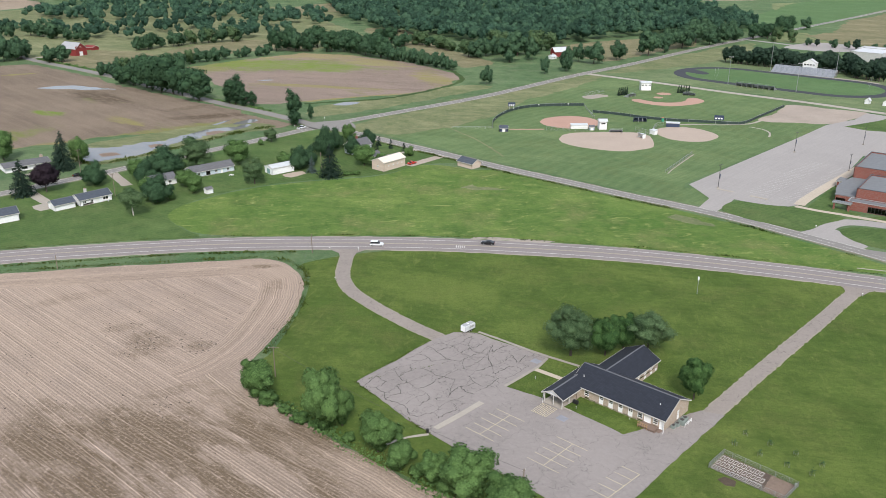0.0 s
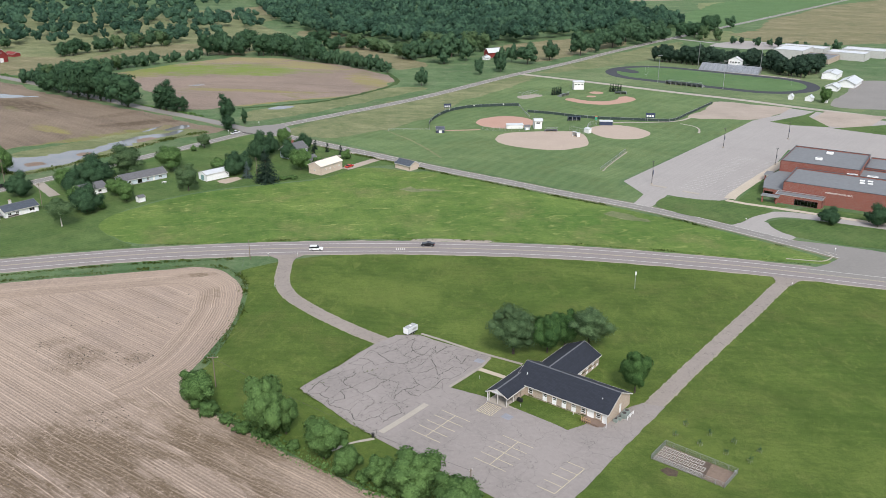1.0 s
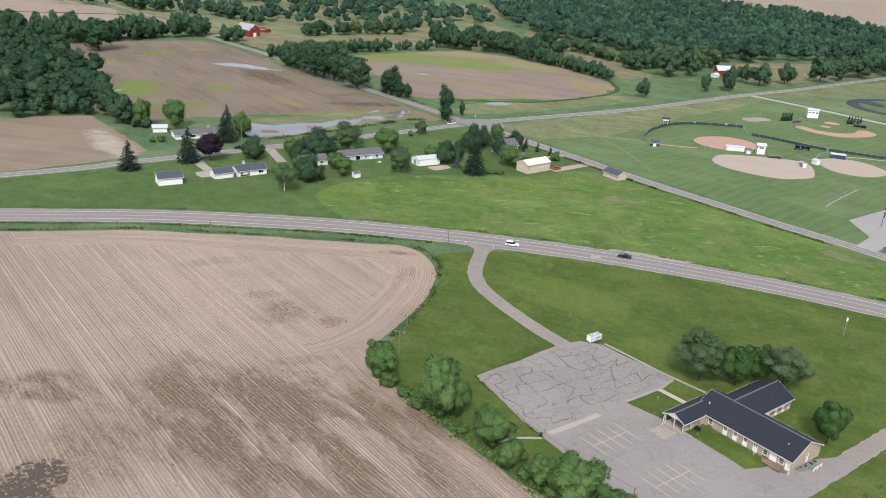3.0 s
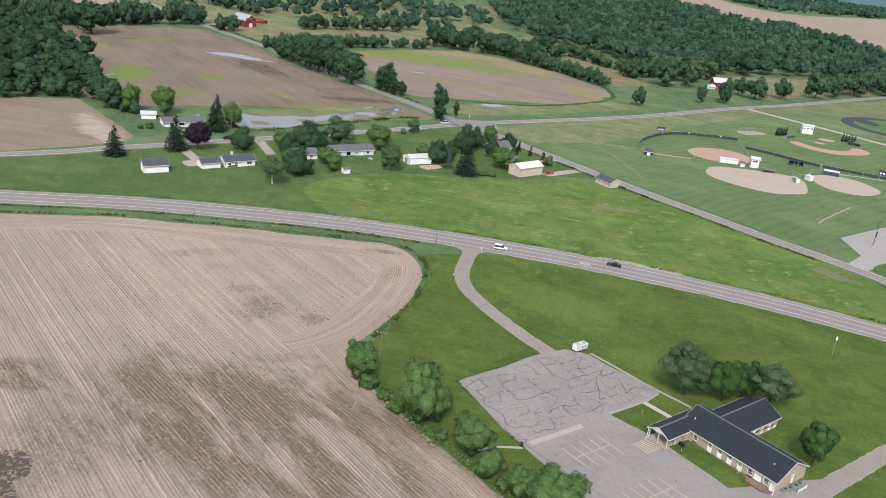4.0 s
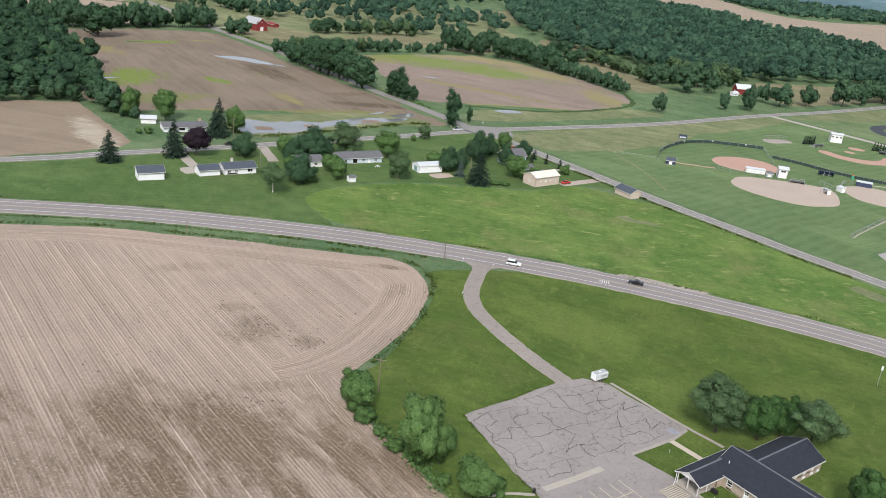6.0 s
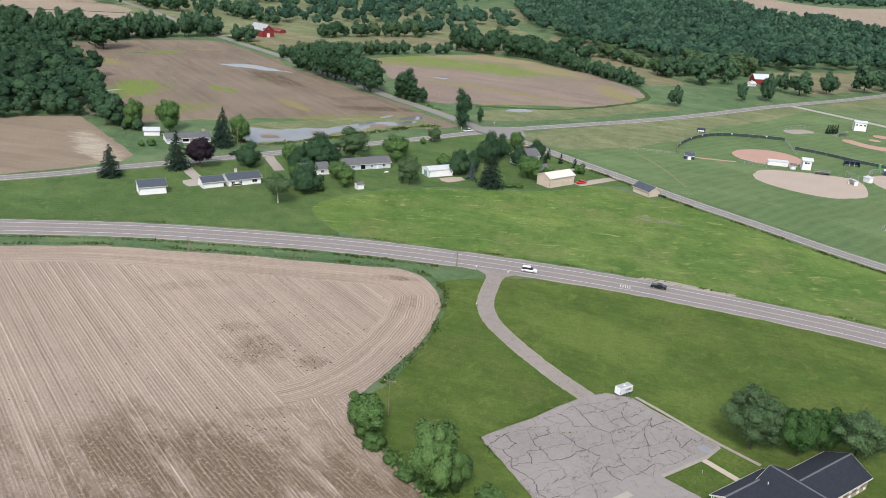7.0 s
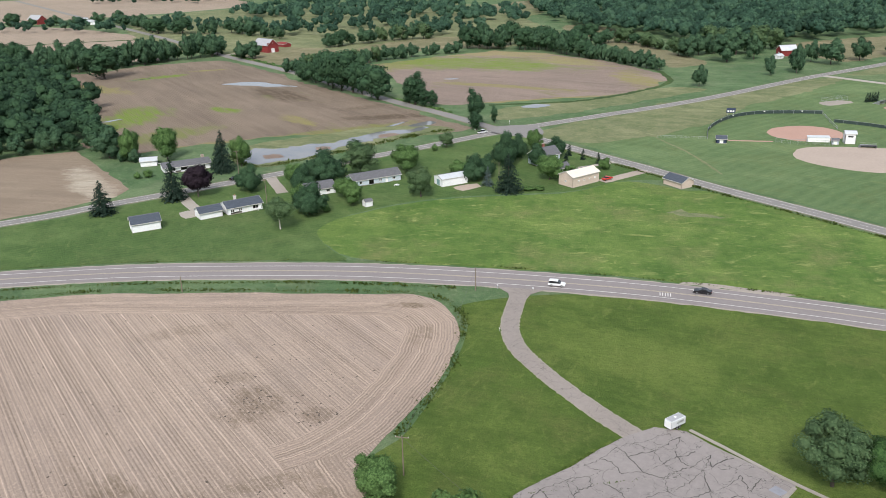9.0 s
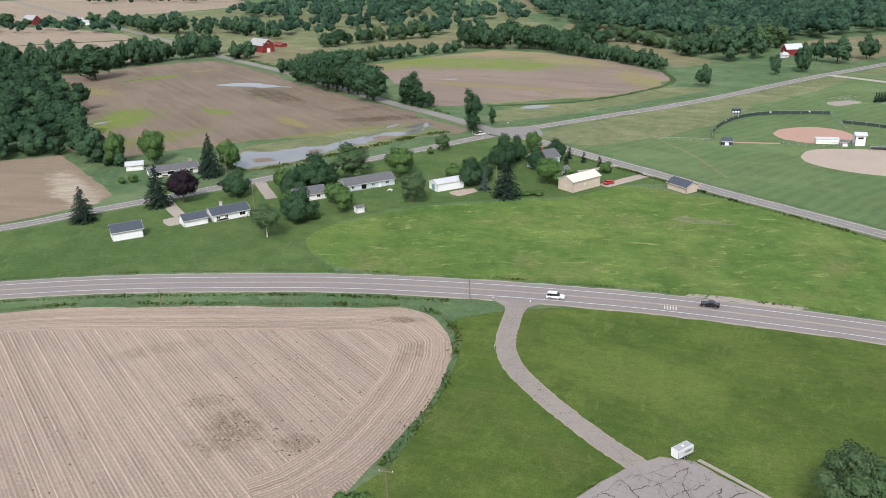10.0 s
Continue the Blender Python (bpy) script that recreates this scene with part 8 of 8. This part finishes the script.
M_CARGLASS = plain("tinted_car_glass", (0.02, 0.022, 0.025), 0.08, wear=0.0, bump=0.0)
car("car", "white sport utility car on the highway", -23.5, 279.2, -2, M_CARWHITE)
car("car", "black saloon car on the highway", 16.0, 281.0, 172, M_CARBLACK, "sedan")
car("pickup_truck", "white pickup truck at the road crossing", -80.0, 467.0, 48, M_CARWHITE, "truck")
car("car", "white car on the road between fields", -246.0, 634.0, 133, M_CARWHITE)
car("car", "red car beside the tan barn", -15.0, 391.0, 50, M_CARRED, "sedan", z=0.1)
car("car", "dark car on the road past the houses", -165.5, 367.5, 47, M_CARBLACK, "sedan")
car("car", "dark car parked behind the school", 229.0, 373.0, -37, M_CARBLACK, "suv")

# ---- drives, paths, slabs ----
DRIVES = (("drive", [(-177, 344), (-168, 334), (-159, 325)], 4.5, M_CONCRETE, "pale concrete drive of the ranch house"), ("drive", [(-152, 373), (-146, 364), (-138, 353)], 4.5, M_SHOULDER, "gravel drive beside the white house"),
          ("drive", [(-17, 388), (-10, 396), (-2, 405), (4, 410)], 5.0, M_GRAVEL, "pale gravel drive of the tan barn"), ("drive", [(-33, 404), (-22, 412), (-13, 420)], 2.6, M_CONCRETE, "pale concrete drive of the farmhouse"),
          ("drive", [(-190, 372), (-181, 362), (-176, 352)], 4.0, M_SHOULDER, "gravel drive of the low ranch house"), ("drive", [(-340, 755), (-352, 745), (-358, 735)], 5.0, M_SHOULDER, "gravel drive of the red barn farm"))
for name, pts, w, m, label in DRIVES:
    ribbon(name, pts, w, 0.08, m, label, "drive", ragged=0.35, gap=1.5)
patch("driveway_pad", [(-161, 327), (-156, 321), (-160, 317), (-166, 323)], 0.085, M_CONCRETE, "pale concrete pad before the garage", "drive", 0.1)
patch("dirt_patch", [(-74, 371), (-66, 377.5), (-63, 374), (-69, 367)], 0.05, M_DIRT, "bare earth beside the storage barn", "dirt", 0.7)
patch("dirt_patch", [(12, 357), (24, 353), (28, 348), (18, 347), (8, 351)], 0.042, M_DRYGRASS, "worn yellow patch in the meadow", "dirt", 3.0)
patch("dirt_patch", [(12, 289.6), (26, 288), (40, 284.6), (36, 283.6), (22, 286), (10, 288.2)], 0.045, M_SHOULDER, "pale gravelly strip beside the highway", "dirt", 1.0)
patch("dirt_patch", [(92, 316), (100, 309), (104, 302), (98, 304), (88, 312)], 0.045, M_DRYGRASS, "worn brown patch in the meadow", "dirt", 2.0)
ISLAND_N = [(16.2, 180.9), (23.6, 188.9), (25.2, 190.6), (28.4, 194.4), (34.6, 190.2), (33.3, 186), (27.4, 178.4), (24.4, 175.2)]
patch("lawn_island", ISLAND_N, 0.12, M_LAWN, "mown grass beside the church entrance", "lawn", 0.1, smooth=False)
patch("lawn_island", [(28.6, 171.6), (33.0, 175.8), (44.5, 164.8), (40.6, 160.3)], 0.12, M_LAWN, "mown grass along the church front", "lawn", 0.1, smooth=False)
ribbon("path", [(23.8, 189.6), (30.0, 184.6)], 1.5, 0.15, M_PAVE, "pale concrete path to the church", "path", smooth=False)
ribbon("kerb", [(10, 211), (16, 206.2), (23.4, 199.9), (28.2, 196.3), (35.2, 191.4)], 0.8, 0.16, M_KERB, "pale concrete kerb strip of the car park", "kerb", smooth=False)
ribbon("kerb", [(15.4, 181.2), (20, 186), (24.6, 191), (27.4, 195.6)], 0.8, 0.15, M_KERB, "pale concrete kerb strip of the car park", "kerb", smooth=False)
ribbon("kerb", [(-1.6, 162.2), (4, 167.8), (9.3, 173.5)], 1.5, 0.15, M_CONCRETE, "pale concrete divider on the car park", "kerb", smooth=False)
ribbon("path", [(-3, 160), (-8, 158.6), (-12.5, 156)], 0.8, 0.06, M_CONCRETE, "narrow pale path from the car park", "path", ragged=0.15, gap=1)


# ---- painted bays ----
def bay_lines(spine, across, n, half_a, half_b, label):
    """Painted parking bays: a spine and n cross lines."""
    a, b = Vector((*spine[0], 0)), Vector((*spine[1], 0))
    d = (b - a).normalized()
    c = Vector((math.cos(radians(across)), math.sin(radians(across)), 0))
    root = tagged(new("parking_bays"), label, "road marking", kind="structure")

    def stroke(p, q):
        e = (q - p).normalized()
        s = Vector((e.y, -e.x, 0)) * 0.07
        bm = bmesh.new()
        top = [bm.verts.new((v.x, v.y, 0.113)) for v in (p - s, p + s, q + s, q - s)]
        bm.faces.new(top)
        part("painted_line", bm, M_YELLOW, root)
    stroke(a, b)
    for k in range(n):
        p = a + (b - a) * k / (n - 1)
        stroke(p - c * half_a, p + c * half_b)


bay_lines([(8.3, 160.0), (15.7, 167.9)], -42.5, 5, 4.1, 4.1, "faded yellow parking bay lines")
bay_lines([(21.2, 148.4), (28.5, 156.3)], -42.5, 5, 4.2, 4.0, "faded yellow parking bay lines")
bay_lines([(32.8, 137.7), (40.7, 145.4)], -42.5, 5, 4.2, 0.0, "faded yellow parking bay lines")
hatch = tagged(new("hatched_bay"), "yellow hatched bay before the porch", "road marking", kind="structure")
u, v = Vector((0.743, -0.669, 0)), Vector((0.669, 0.743, 0))
o = Vector((20.7, 169.9, 0.113))
for k in range(9):
    bm = bmesh.new()
    a = o + u * (0.5 * k)
    bm.faces.new([bm.verts.new(q) for q in (a, a + u * 0.16, a + u * 0.16 + v * 4.6, a + v * 4.6)])
    part("painted_line", bm, M_YELLOW, hatch)
for off in (0.0, 4.5):
    bm = bmesh.new()
    a = o + v * off
    bm.faces.new([bm.verts.new(q) for q in (a, a + u * 4.2, a + u * 4.2 + v * 0.14, a + v * 0.14)])
    part("painted_line", bm, M_YELLOW, hatch)
M_BLUEPAINT = plain("faded_blue_paint", (0.25, 0.255, 0.285), 0.85, wear=0.5, grain=0.8)
for x, y in ((26.0, 166.8), (22.4, 194.2)):
    patch("painted_symbol", [(x, y), (x + 1.8, y - 1.6), (x + 3.2, y - 0.1), (x + 1.4, y + 1.5)], 0.1, M_BLUEPAINT, "faded blue painted bay", "road marking", 0.3)
school_word = tagged(new("road_lettering"), "white painted word on the highway", "road marking", kind="structure")
for k in range(5):
    bm = bmesh.new()
    a = Vector((4.6 + 0.7 * k, 277.4 - 0.06 * k, 0.137))
    bm.faces.new([bm.verts.new(a + Vector(q)) for q in ((0, 0, 0), (0.25, 0, 0), (0.25, 2.2, 0), (0, 2.2, 0))])
    part("painted_bar", bm, M_LINE, school_word, "white painted bar of lettering")

# bays of the school car park
marks = tagged(new("parking_bays"), "faint pale bay lines on the school car park", "road marking", kind="structure")
d1, d2 = Vector((0.68, 0.733, 0)), Vector((0.733, -0.68, 0))
for row in range(2):
    base = Vector((128, 350, 0.113)) + d2 * (9 + 15 * row)
    bm = bmesh.new()
    for k in range(26):
        a = base + d1 * (2.8 * k)
        bm.faces.new([bm.verts.new(q) for q in (a - d2 * 5, a - d2 * 5 + d1 * 0.14, a + d2 * 5 + d1 * 0.14, a + d2 * 5)])
    part("painted_lines", bm, M_FAINT, marks)
for x, y, L in ((122, 349, 8), (133, 338.5, 8)):
    ribbon("kerb", [(x - 0.35 * L, y + 0.3 * L), (x + 0.35 * L, y - 0.32 * L)], 1.6, 0.25, M_CONCRETE, "planted kerb island in the school car park", "kerb", smooth=False)


# ---- poles and wires ----
def utility_pole(x, y, h, turn, arm=2.4, label="weathered wooden utility pole with crossarm"):
    root = thing("utility_pole", label, "pole", x, y, turn, group="utility poles")
    bm = bmesh.new()
    tube(bm, [(0, 0, 0), (0, 0, h)], [0.16, 0.1], 8)
    part("pole", bm, M_POLE, root)
    if arm:
        box_part("crossarm", (-arm / 2, arm / 2, -0.06, 0.06, h - 0.5, h - 0.35), M_POLE, root)
        for px in (-arm * 0.45, 0.0, arm * 0.45):
            bm = bmesh.new()
            tube(bm, [(px, 0, h - 0.35), (px, 0, h - 0.15)], [0.06, 0.04], 6)
            part("insulator", bm, M_WHITE, root)


utility_pole(-41.9, 185.4, 8.6, 0, 2.6)
utility_pole(-45.4, 272.2, 7.0, 0, 0.0, "pale slim roadside pole")
utility_pole(-126.9, 256.0, 5.0, 0, 0.0, "pale slim roadside pole")
utility_pole(-137.7, 337.4, 10.0, 45)
utility_pole(-166.9, 373.7, 11.0, 45)
utility_pole(16.2, 139.8, 5.4, 45, 0.8)
utility_pole(-57.0, 380.0, 8.5, 45, 0.0, "weathered wooden pole beside the spruce")
for (ax, ay, az), (bx, by, bz) in (((-41.9, 185.4, 8.1), (16.2, 139.8, 5.0)), ((-137.7, 337.4, 9.5), (-166.9, 373.7, 10.5)), ((-41.9, 185.4, 8.1), (-45.4, 272.2, 6.6))):
    bm = bmesh.new()
    line = [(ax + (bx - ax) * k / 12, ay + (by - ay) * k / 12, az + (bz - az) * k / 12 - 1.6 * (1 - (2 * k / 12 - 1) ** 2)) for k in range(13)]
    tube(bm, line, [0.025] * 13, 4)
    tagged(finish("overhead_wire", bm, M_DARKFRAME), "thin dark overhead wire between poles", "wire")


def roadside_sign(x, y, h, w, turn, label):
    root = thing("road_sign", label, "sign", x, y, turn, group="road signs")
    box_part("post", (-0.05, 0.05, -0.05, 0.05, 0, h), M_STEEL, root)
    box_part("plate", (-w / 2, w / 2, -0.09, -0.05, h - w, h), M_WHITE, root, "white sign plate")


for x, y, h, w in ((-29.5, 274.0, 1.6, 0.5), (-39.5, 274.5, 1.6, 0.5), (-34.5, 248.0, 1.2, 0.4), (129, 236.5, 1.4, 0.5), (157.5, 263.5, 2.4, 0.7), (112.5, 314.0, 1.2, 0.4), (141, 300, 1.4, 0.6),
                   (23.2, 184.6, 1.1, 0.22), (24.3, 175.8, 1.1, 0.22), (31.3, 170.6, 1.1, 0.22), (-70, 490, 2.2, 0.8), (-84, 468, 2.2, 0.7)):
    roadside_sign(x, y, h * 0.85, w * 0.62, -20, "small white sign on a post")
head_pole = thing("marker_pole", "slim grey pole with a small white head on the lawn", "pole", 78.6, 238.0)
bm = bmesh.new()
tube(bm, [(0, 0, 0), (0, 0, 4.6)], [0.09, 0.07], 8)
part("pole", bm, M_STEEL, head_pole)
bm = bmesh.new()
tube(bm, [(0, 0, 4.5), (0, 0, 4.7), (0, 0, 5.7)], [0.1, 0.28, 0.24], 10)
part("head", bm, M_WHITE, head_pole, "small white head")
trash = thing("litter_bin", "black litter bin at the car park corner", "bin", -3.3, 160.6)
bm = bmesh.new()
tube(bm, [(0, 0, 0), (0, 0, 1.0)], [0.3, 0.34], 12)
part("body", bm, M_BLACK, trash)
bm = bmesh.new()
tube(bm, [(0, 0, 1.0), (0, 0, 1.12)], [0.36, 0.2], 12)
part("lid", bm, M_BLACK, trash)

# ---- fenced memorial plot ----
plot_soil = patch("soil_bed", [(55.9, 147.9), (60.4, 152.6), (71.7, 141.6), (67.3, 137.2)], 0.06, M_PLOTSOIL, "bare soil of the fenced plot", "soil", 0.2, smooth=False)
patch("soil_bed", [(56.1, 147.8), (60.3, 152.3), (68.1, 145.0), (64.1, 140.2)], 0.065, soil("bed_soil", (0.17, 0.13, 0.105), (0.12, 0.092, 0.075), (0.075, 0.058, 0.048)), "dark dug soil under the white bed frames", "soil", 0.2, smooth=False)
patch("soil_bed", [(56.7, 143.2), (58.6, 144.7), (60.2, 142.6), (59.4, 140.7), (57.6, 141.4)], 0.05, soil("dark_soil", (0.13, 0.098, 0.075), (0.09, 0.068, 0.052), (0.055, 0.042, 0.034)), "dark bare soil beside the plot", "soil", 0.9)
frame_bm = bmesh.new()
for x0, x1, y0, y1 in ((-0.74, 0.74, -0.32, -0.26), (-0.74, 0.74, 0.26, 0.32), (-0.74, -0.67, -0.26, 0.26), (0.67, 0.74, -0.26, 0.26)):
    box(frame_bm, x0, x1, y0, y1, 0.0, 0.16)
frame_me = bpy.data.meshes.new("border")
frame_bm.to_mesh(frame_me)
frame_bm.free()
frame_me.materials.append(M_TRIM)
c0, du, dv = Vector((56.9, 148.2, 0.07)), Vector((0.733, -0.68, 0)), Vector((0.66, 0.751, 0))
for r in range(3):
    for k in range(10 if r == 2 else 11):
        q = c0 + du * (0.95 * k) + dv * (2.12 * r)
        f = thing("plot_frame", "small white rectangular bed frame on bare soil", "bed frame", q.x, q.y, 46, q.z, "white bed frames")
        ob = new("border", frame_me)
        ob.parent = f
corners = [(55.7, 148.0), (60.4, 152.9), (71.9, 141.6), (67.3, 137.0)]
for a, b in zip(corners, corners[1:] + corners[:1]):
    panel_fence([a, b], 1.3, "low grey wire fence round the plot", M_STEEL, 2.6, wire=(0.11, 0.007), rail=0.02)
post_box = thing("notice_box", "grey box on the plot fence", "box", 71.0, 140.8)
box_part("box", (-0.2, 0.2, -0.2, 0.2, 0.9, 1.4), M_STEEL, post_box)
box_part("post", (-0.06, 0.06, -0.06, 0.06, 0, 0.9), M_STEEL, post_box)
for x, y in ((63.7, 156.1), (67.4, 160.0), (71.4, 155.9), (67.8, 152.1), (75.6, 152.4), (72.2, 148.4), (79.6, 148.5), (76.1, 145.2)):
    sap = thing("sapling", "young sapling inside a wire cage on the lawn", "sapling", x, y, x * 40, group="caged saplings")
    bm = bmesh.new()
    tube(bm, [(0, 0, 0), (0.03, 0, 0.7), (0, 0.03, 1.3)], [0.03, 0.025, 0.01], 5)
    part("stem", bm, M_BARK, sap)
    rng = np.random.default_rng(int(x * 10))
    pts = rng.normal(size=(40, 3)) * np.array([0.28, 0.28, 0.3]) + np.array([0, 0, 1.1])
    nr = rng.normal(size=(40, 3))
    nr /= np.linalg.norm(nr, axis=1)[:, None]
    lf = new("leaves", quad_mesh("leaves", cards(pts, nr, rng.uniform(0.18, 0.34, 40), rng), [M_LEAF_DARK]))
    lf.parent = sap
    bm = bmesh.new()
    for k in range(8):
        a = k * math.pi / 4
        tube(bm, [(0.55 * math.cos(a), 0.55 * math.sin(a), 0), (0.55 * math.cos(a), 0.55 * math.sin(a), 0.9)], [0.012, 0.012], 4)
    part("cage", bm, M_STEEL, sap)


# ---- rough growth along ditches and field edges ----
def tufts(name, points, width, per_metre, size, leaf, label, seed, offset=0.0, clear=()):
    rng = np.random.default_rng(seed)
    line = smooth_line(points, 1.0)
    n = int(len(line) * per_metre)
    i = rng.integers(0, len(line) - 1, n)
    a = np.array([tuple(p) for p in line])
    d = a[i + 1] - a[i]
    d /= np.linalg.norm(d, axis=1)[:, None] + 1e-9
    s = np.stack([d[:, 1], -d[:, 0], np.zeros(n)], 1)
    clump = np.array([noise.noise(Vector((a[k][0] * 0.12, a[k][1] * 0.12, seed))) for k in i])
    pts = a[i] + d * rng.uniform(0, 1, n)[:, None] + s * (offset + rng.normal(0, width / 2, n))[:, None]
    for cx, cy, cr in clear:
        far = np.hypot(pts[:, 0] - cx, pts[:, 1] - cy) > cr
        pts, clump = pts[far], clump[far]
    n = len(pts)
    sz = size * rng.uniform(0.5, 1.4, n) * (1 + 1.2 * np.clip(clump, -0.4, 1))
    pts[:, 2] = sz * 0.4
    nr = rng.normal(size=(n, 3)) * np.array([1, 1, 0.5]) + np.array([0, 0, 0.5])
    nr /= np.linalg.norm(nr, axis=1)[:, None]
    return tagged(new(name, quad_mesh(name, cards(pts, nr, sz, rng), [leaf])), label, "weeds", kind="stuff")


CLEAR = ((-33, 274, 9), (132, 243, 12), (165, 248, 22), (108, 322, 14), (139, 288, 14))
M_TALLGRASS = leaves("tall_grass", (0.0252, 0.0432, 0.0101), (0.07, 0.11, 0.024), (0.14, 0.17, 0.05))
tufts("tall_weeds", [(-300, 193), (-184, 239), (-152, 252), (-115, 259.5), (-78, 265.5), (-58, 267), (-47, 258), (-43.5, 246), (-42.4, 228), (-44.4, 210), (-47, 198)], 1.4, 11, 0.42, M_TALLGRASS, "tall green weeds along the stubble field", 5)
tufts("tall_weeds", [(-48, 186), (-42.5, 176.5), (-33, 167.5), (-19.5, 155), (-8, 145.5), (12, 128)], 2.2, 18, 0.6, M_LEAF, "tall green weeds along the stubble field", 6)
tufts("tall_weeds", HIGHWAY[1:], 0.8, 5, 0.36, M_TALLGRASS, "tufted grass along the highway shoulder", 7, -8.6, CLEAR)
tufts("tall_weeds", [(-21.2, 183.4), (-12, 194.8), (-4, 204.6)], 0.5, 9, 0.3, M_TALLGRASS, "weeds growing over the car park edge", 15)
tufts("tall_weeds", [(-19, 184.5), (-11, 187.5), (-6, 190), (2, 193)], 0.3, 4, 0.24, M_TALLGRASS, "weeds growing in the car park cracks", 16)
tufts("tall_weeds", [(-2.9, 160.2), (-12, 171), (-21.6, 182.9)], 0.5, 6, 0.3, M_TALLGRASS, "weeds growing over the car park edge", 17)
tufts("tall_weeds", HIGHWAY[1:8], 1.0, 7, 0.5, M_TALLGRASS, "tufted grass along the highway ditch", 8, 9.0, CLEAR)
tufts("tall_weeds", ROAD_B[1:-3], 0.8, 5, 0.7, M_TALLGRASS, "tufted grass along the country road", 9, 6.0, CLEAR)
tufts("tall_weeds", [(-186, 404), (-166, 389), (-146, 409), (-128, 434), (-112, 458), (-98, 472)], 2.5, 10, 0.8, M_TALLGRASS, "reeds along the pond", 10)
tufts("tall_weeds", ROAD_D[2:7], 1.5, 4, 1.2, M_LEAF, "rough growth along the field road", 11, 5.5)


def clods(name, spots, size, material, label, seed):
    """Loose lumps of soil strewn in clusters (x, y, reach, number), each a bent stone shape."""
    rng = np.random.default_rng(seed)
    bv, bf = BALLS[1]
    vs, fs = [], []
    for x, y, reach, n in spots:
        for _ in range(n):
            a, r = rng.uniform(0, 6.283), reach * rng.uniform() ** 0.7
            k = size * rng.uniform(0.4, 1.3) * np.array([rng.uniform(0.7, 1.5), rng.uniform(0.7, 1.5), 0.5])
            fs.append(bf + len(vs) * len(bv))
            vs.append(bv * k * rng.uniform(0.7, 1.2, (len(bv), 1)) + np.array([x + r * math.cos(a), y + r * math.sin(a), 0.06]))
    me = bpy.data.meshes.new(name)
    me.from_pydata(np.concatenate(vs).tolist(), [], np.concatenate(fs).tolist())
    me.materials.append(material)
    return tagged(new(name, me), label, "soil", kind="stuff")


M_CLOD = plain("damp_clods", (0.09, 0.07, 0.055), 0.95, wear=0.5)
clods("soil_clods", ((-79.5, 203, 9, 70), (-65.5, 202, 4.5, 30), (-90, 213, 8, 22), (-79, 229, 9, 14), (-64, 172, 6, 26), (-90, 163, 22, 30), (-110, 190, 30, 36), (-130, 215, 34, 36), (-75, 235, 26, 30), (-60, 215, 14, 20), (-70, 140, 30, 40)),
      0.2, M_CLOD, "dark clods of damp soil strewn over the stubble", 44)
clods("soil_clods", ((-98, 119, 6, 300), (-95, 110, 6, 300), (-100, 112, 6, 200)), 0.42, M_CLOD, "dense wet clods on the stubble field", 45)
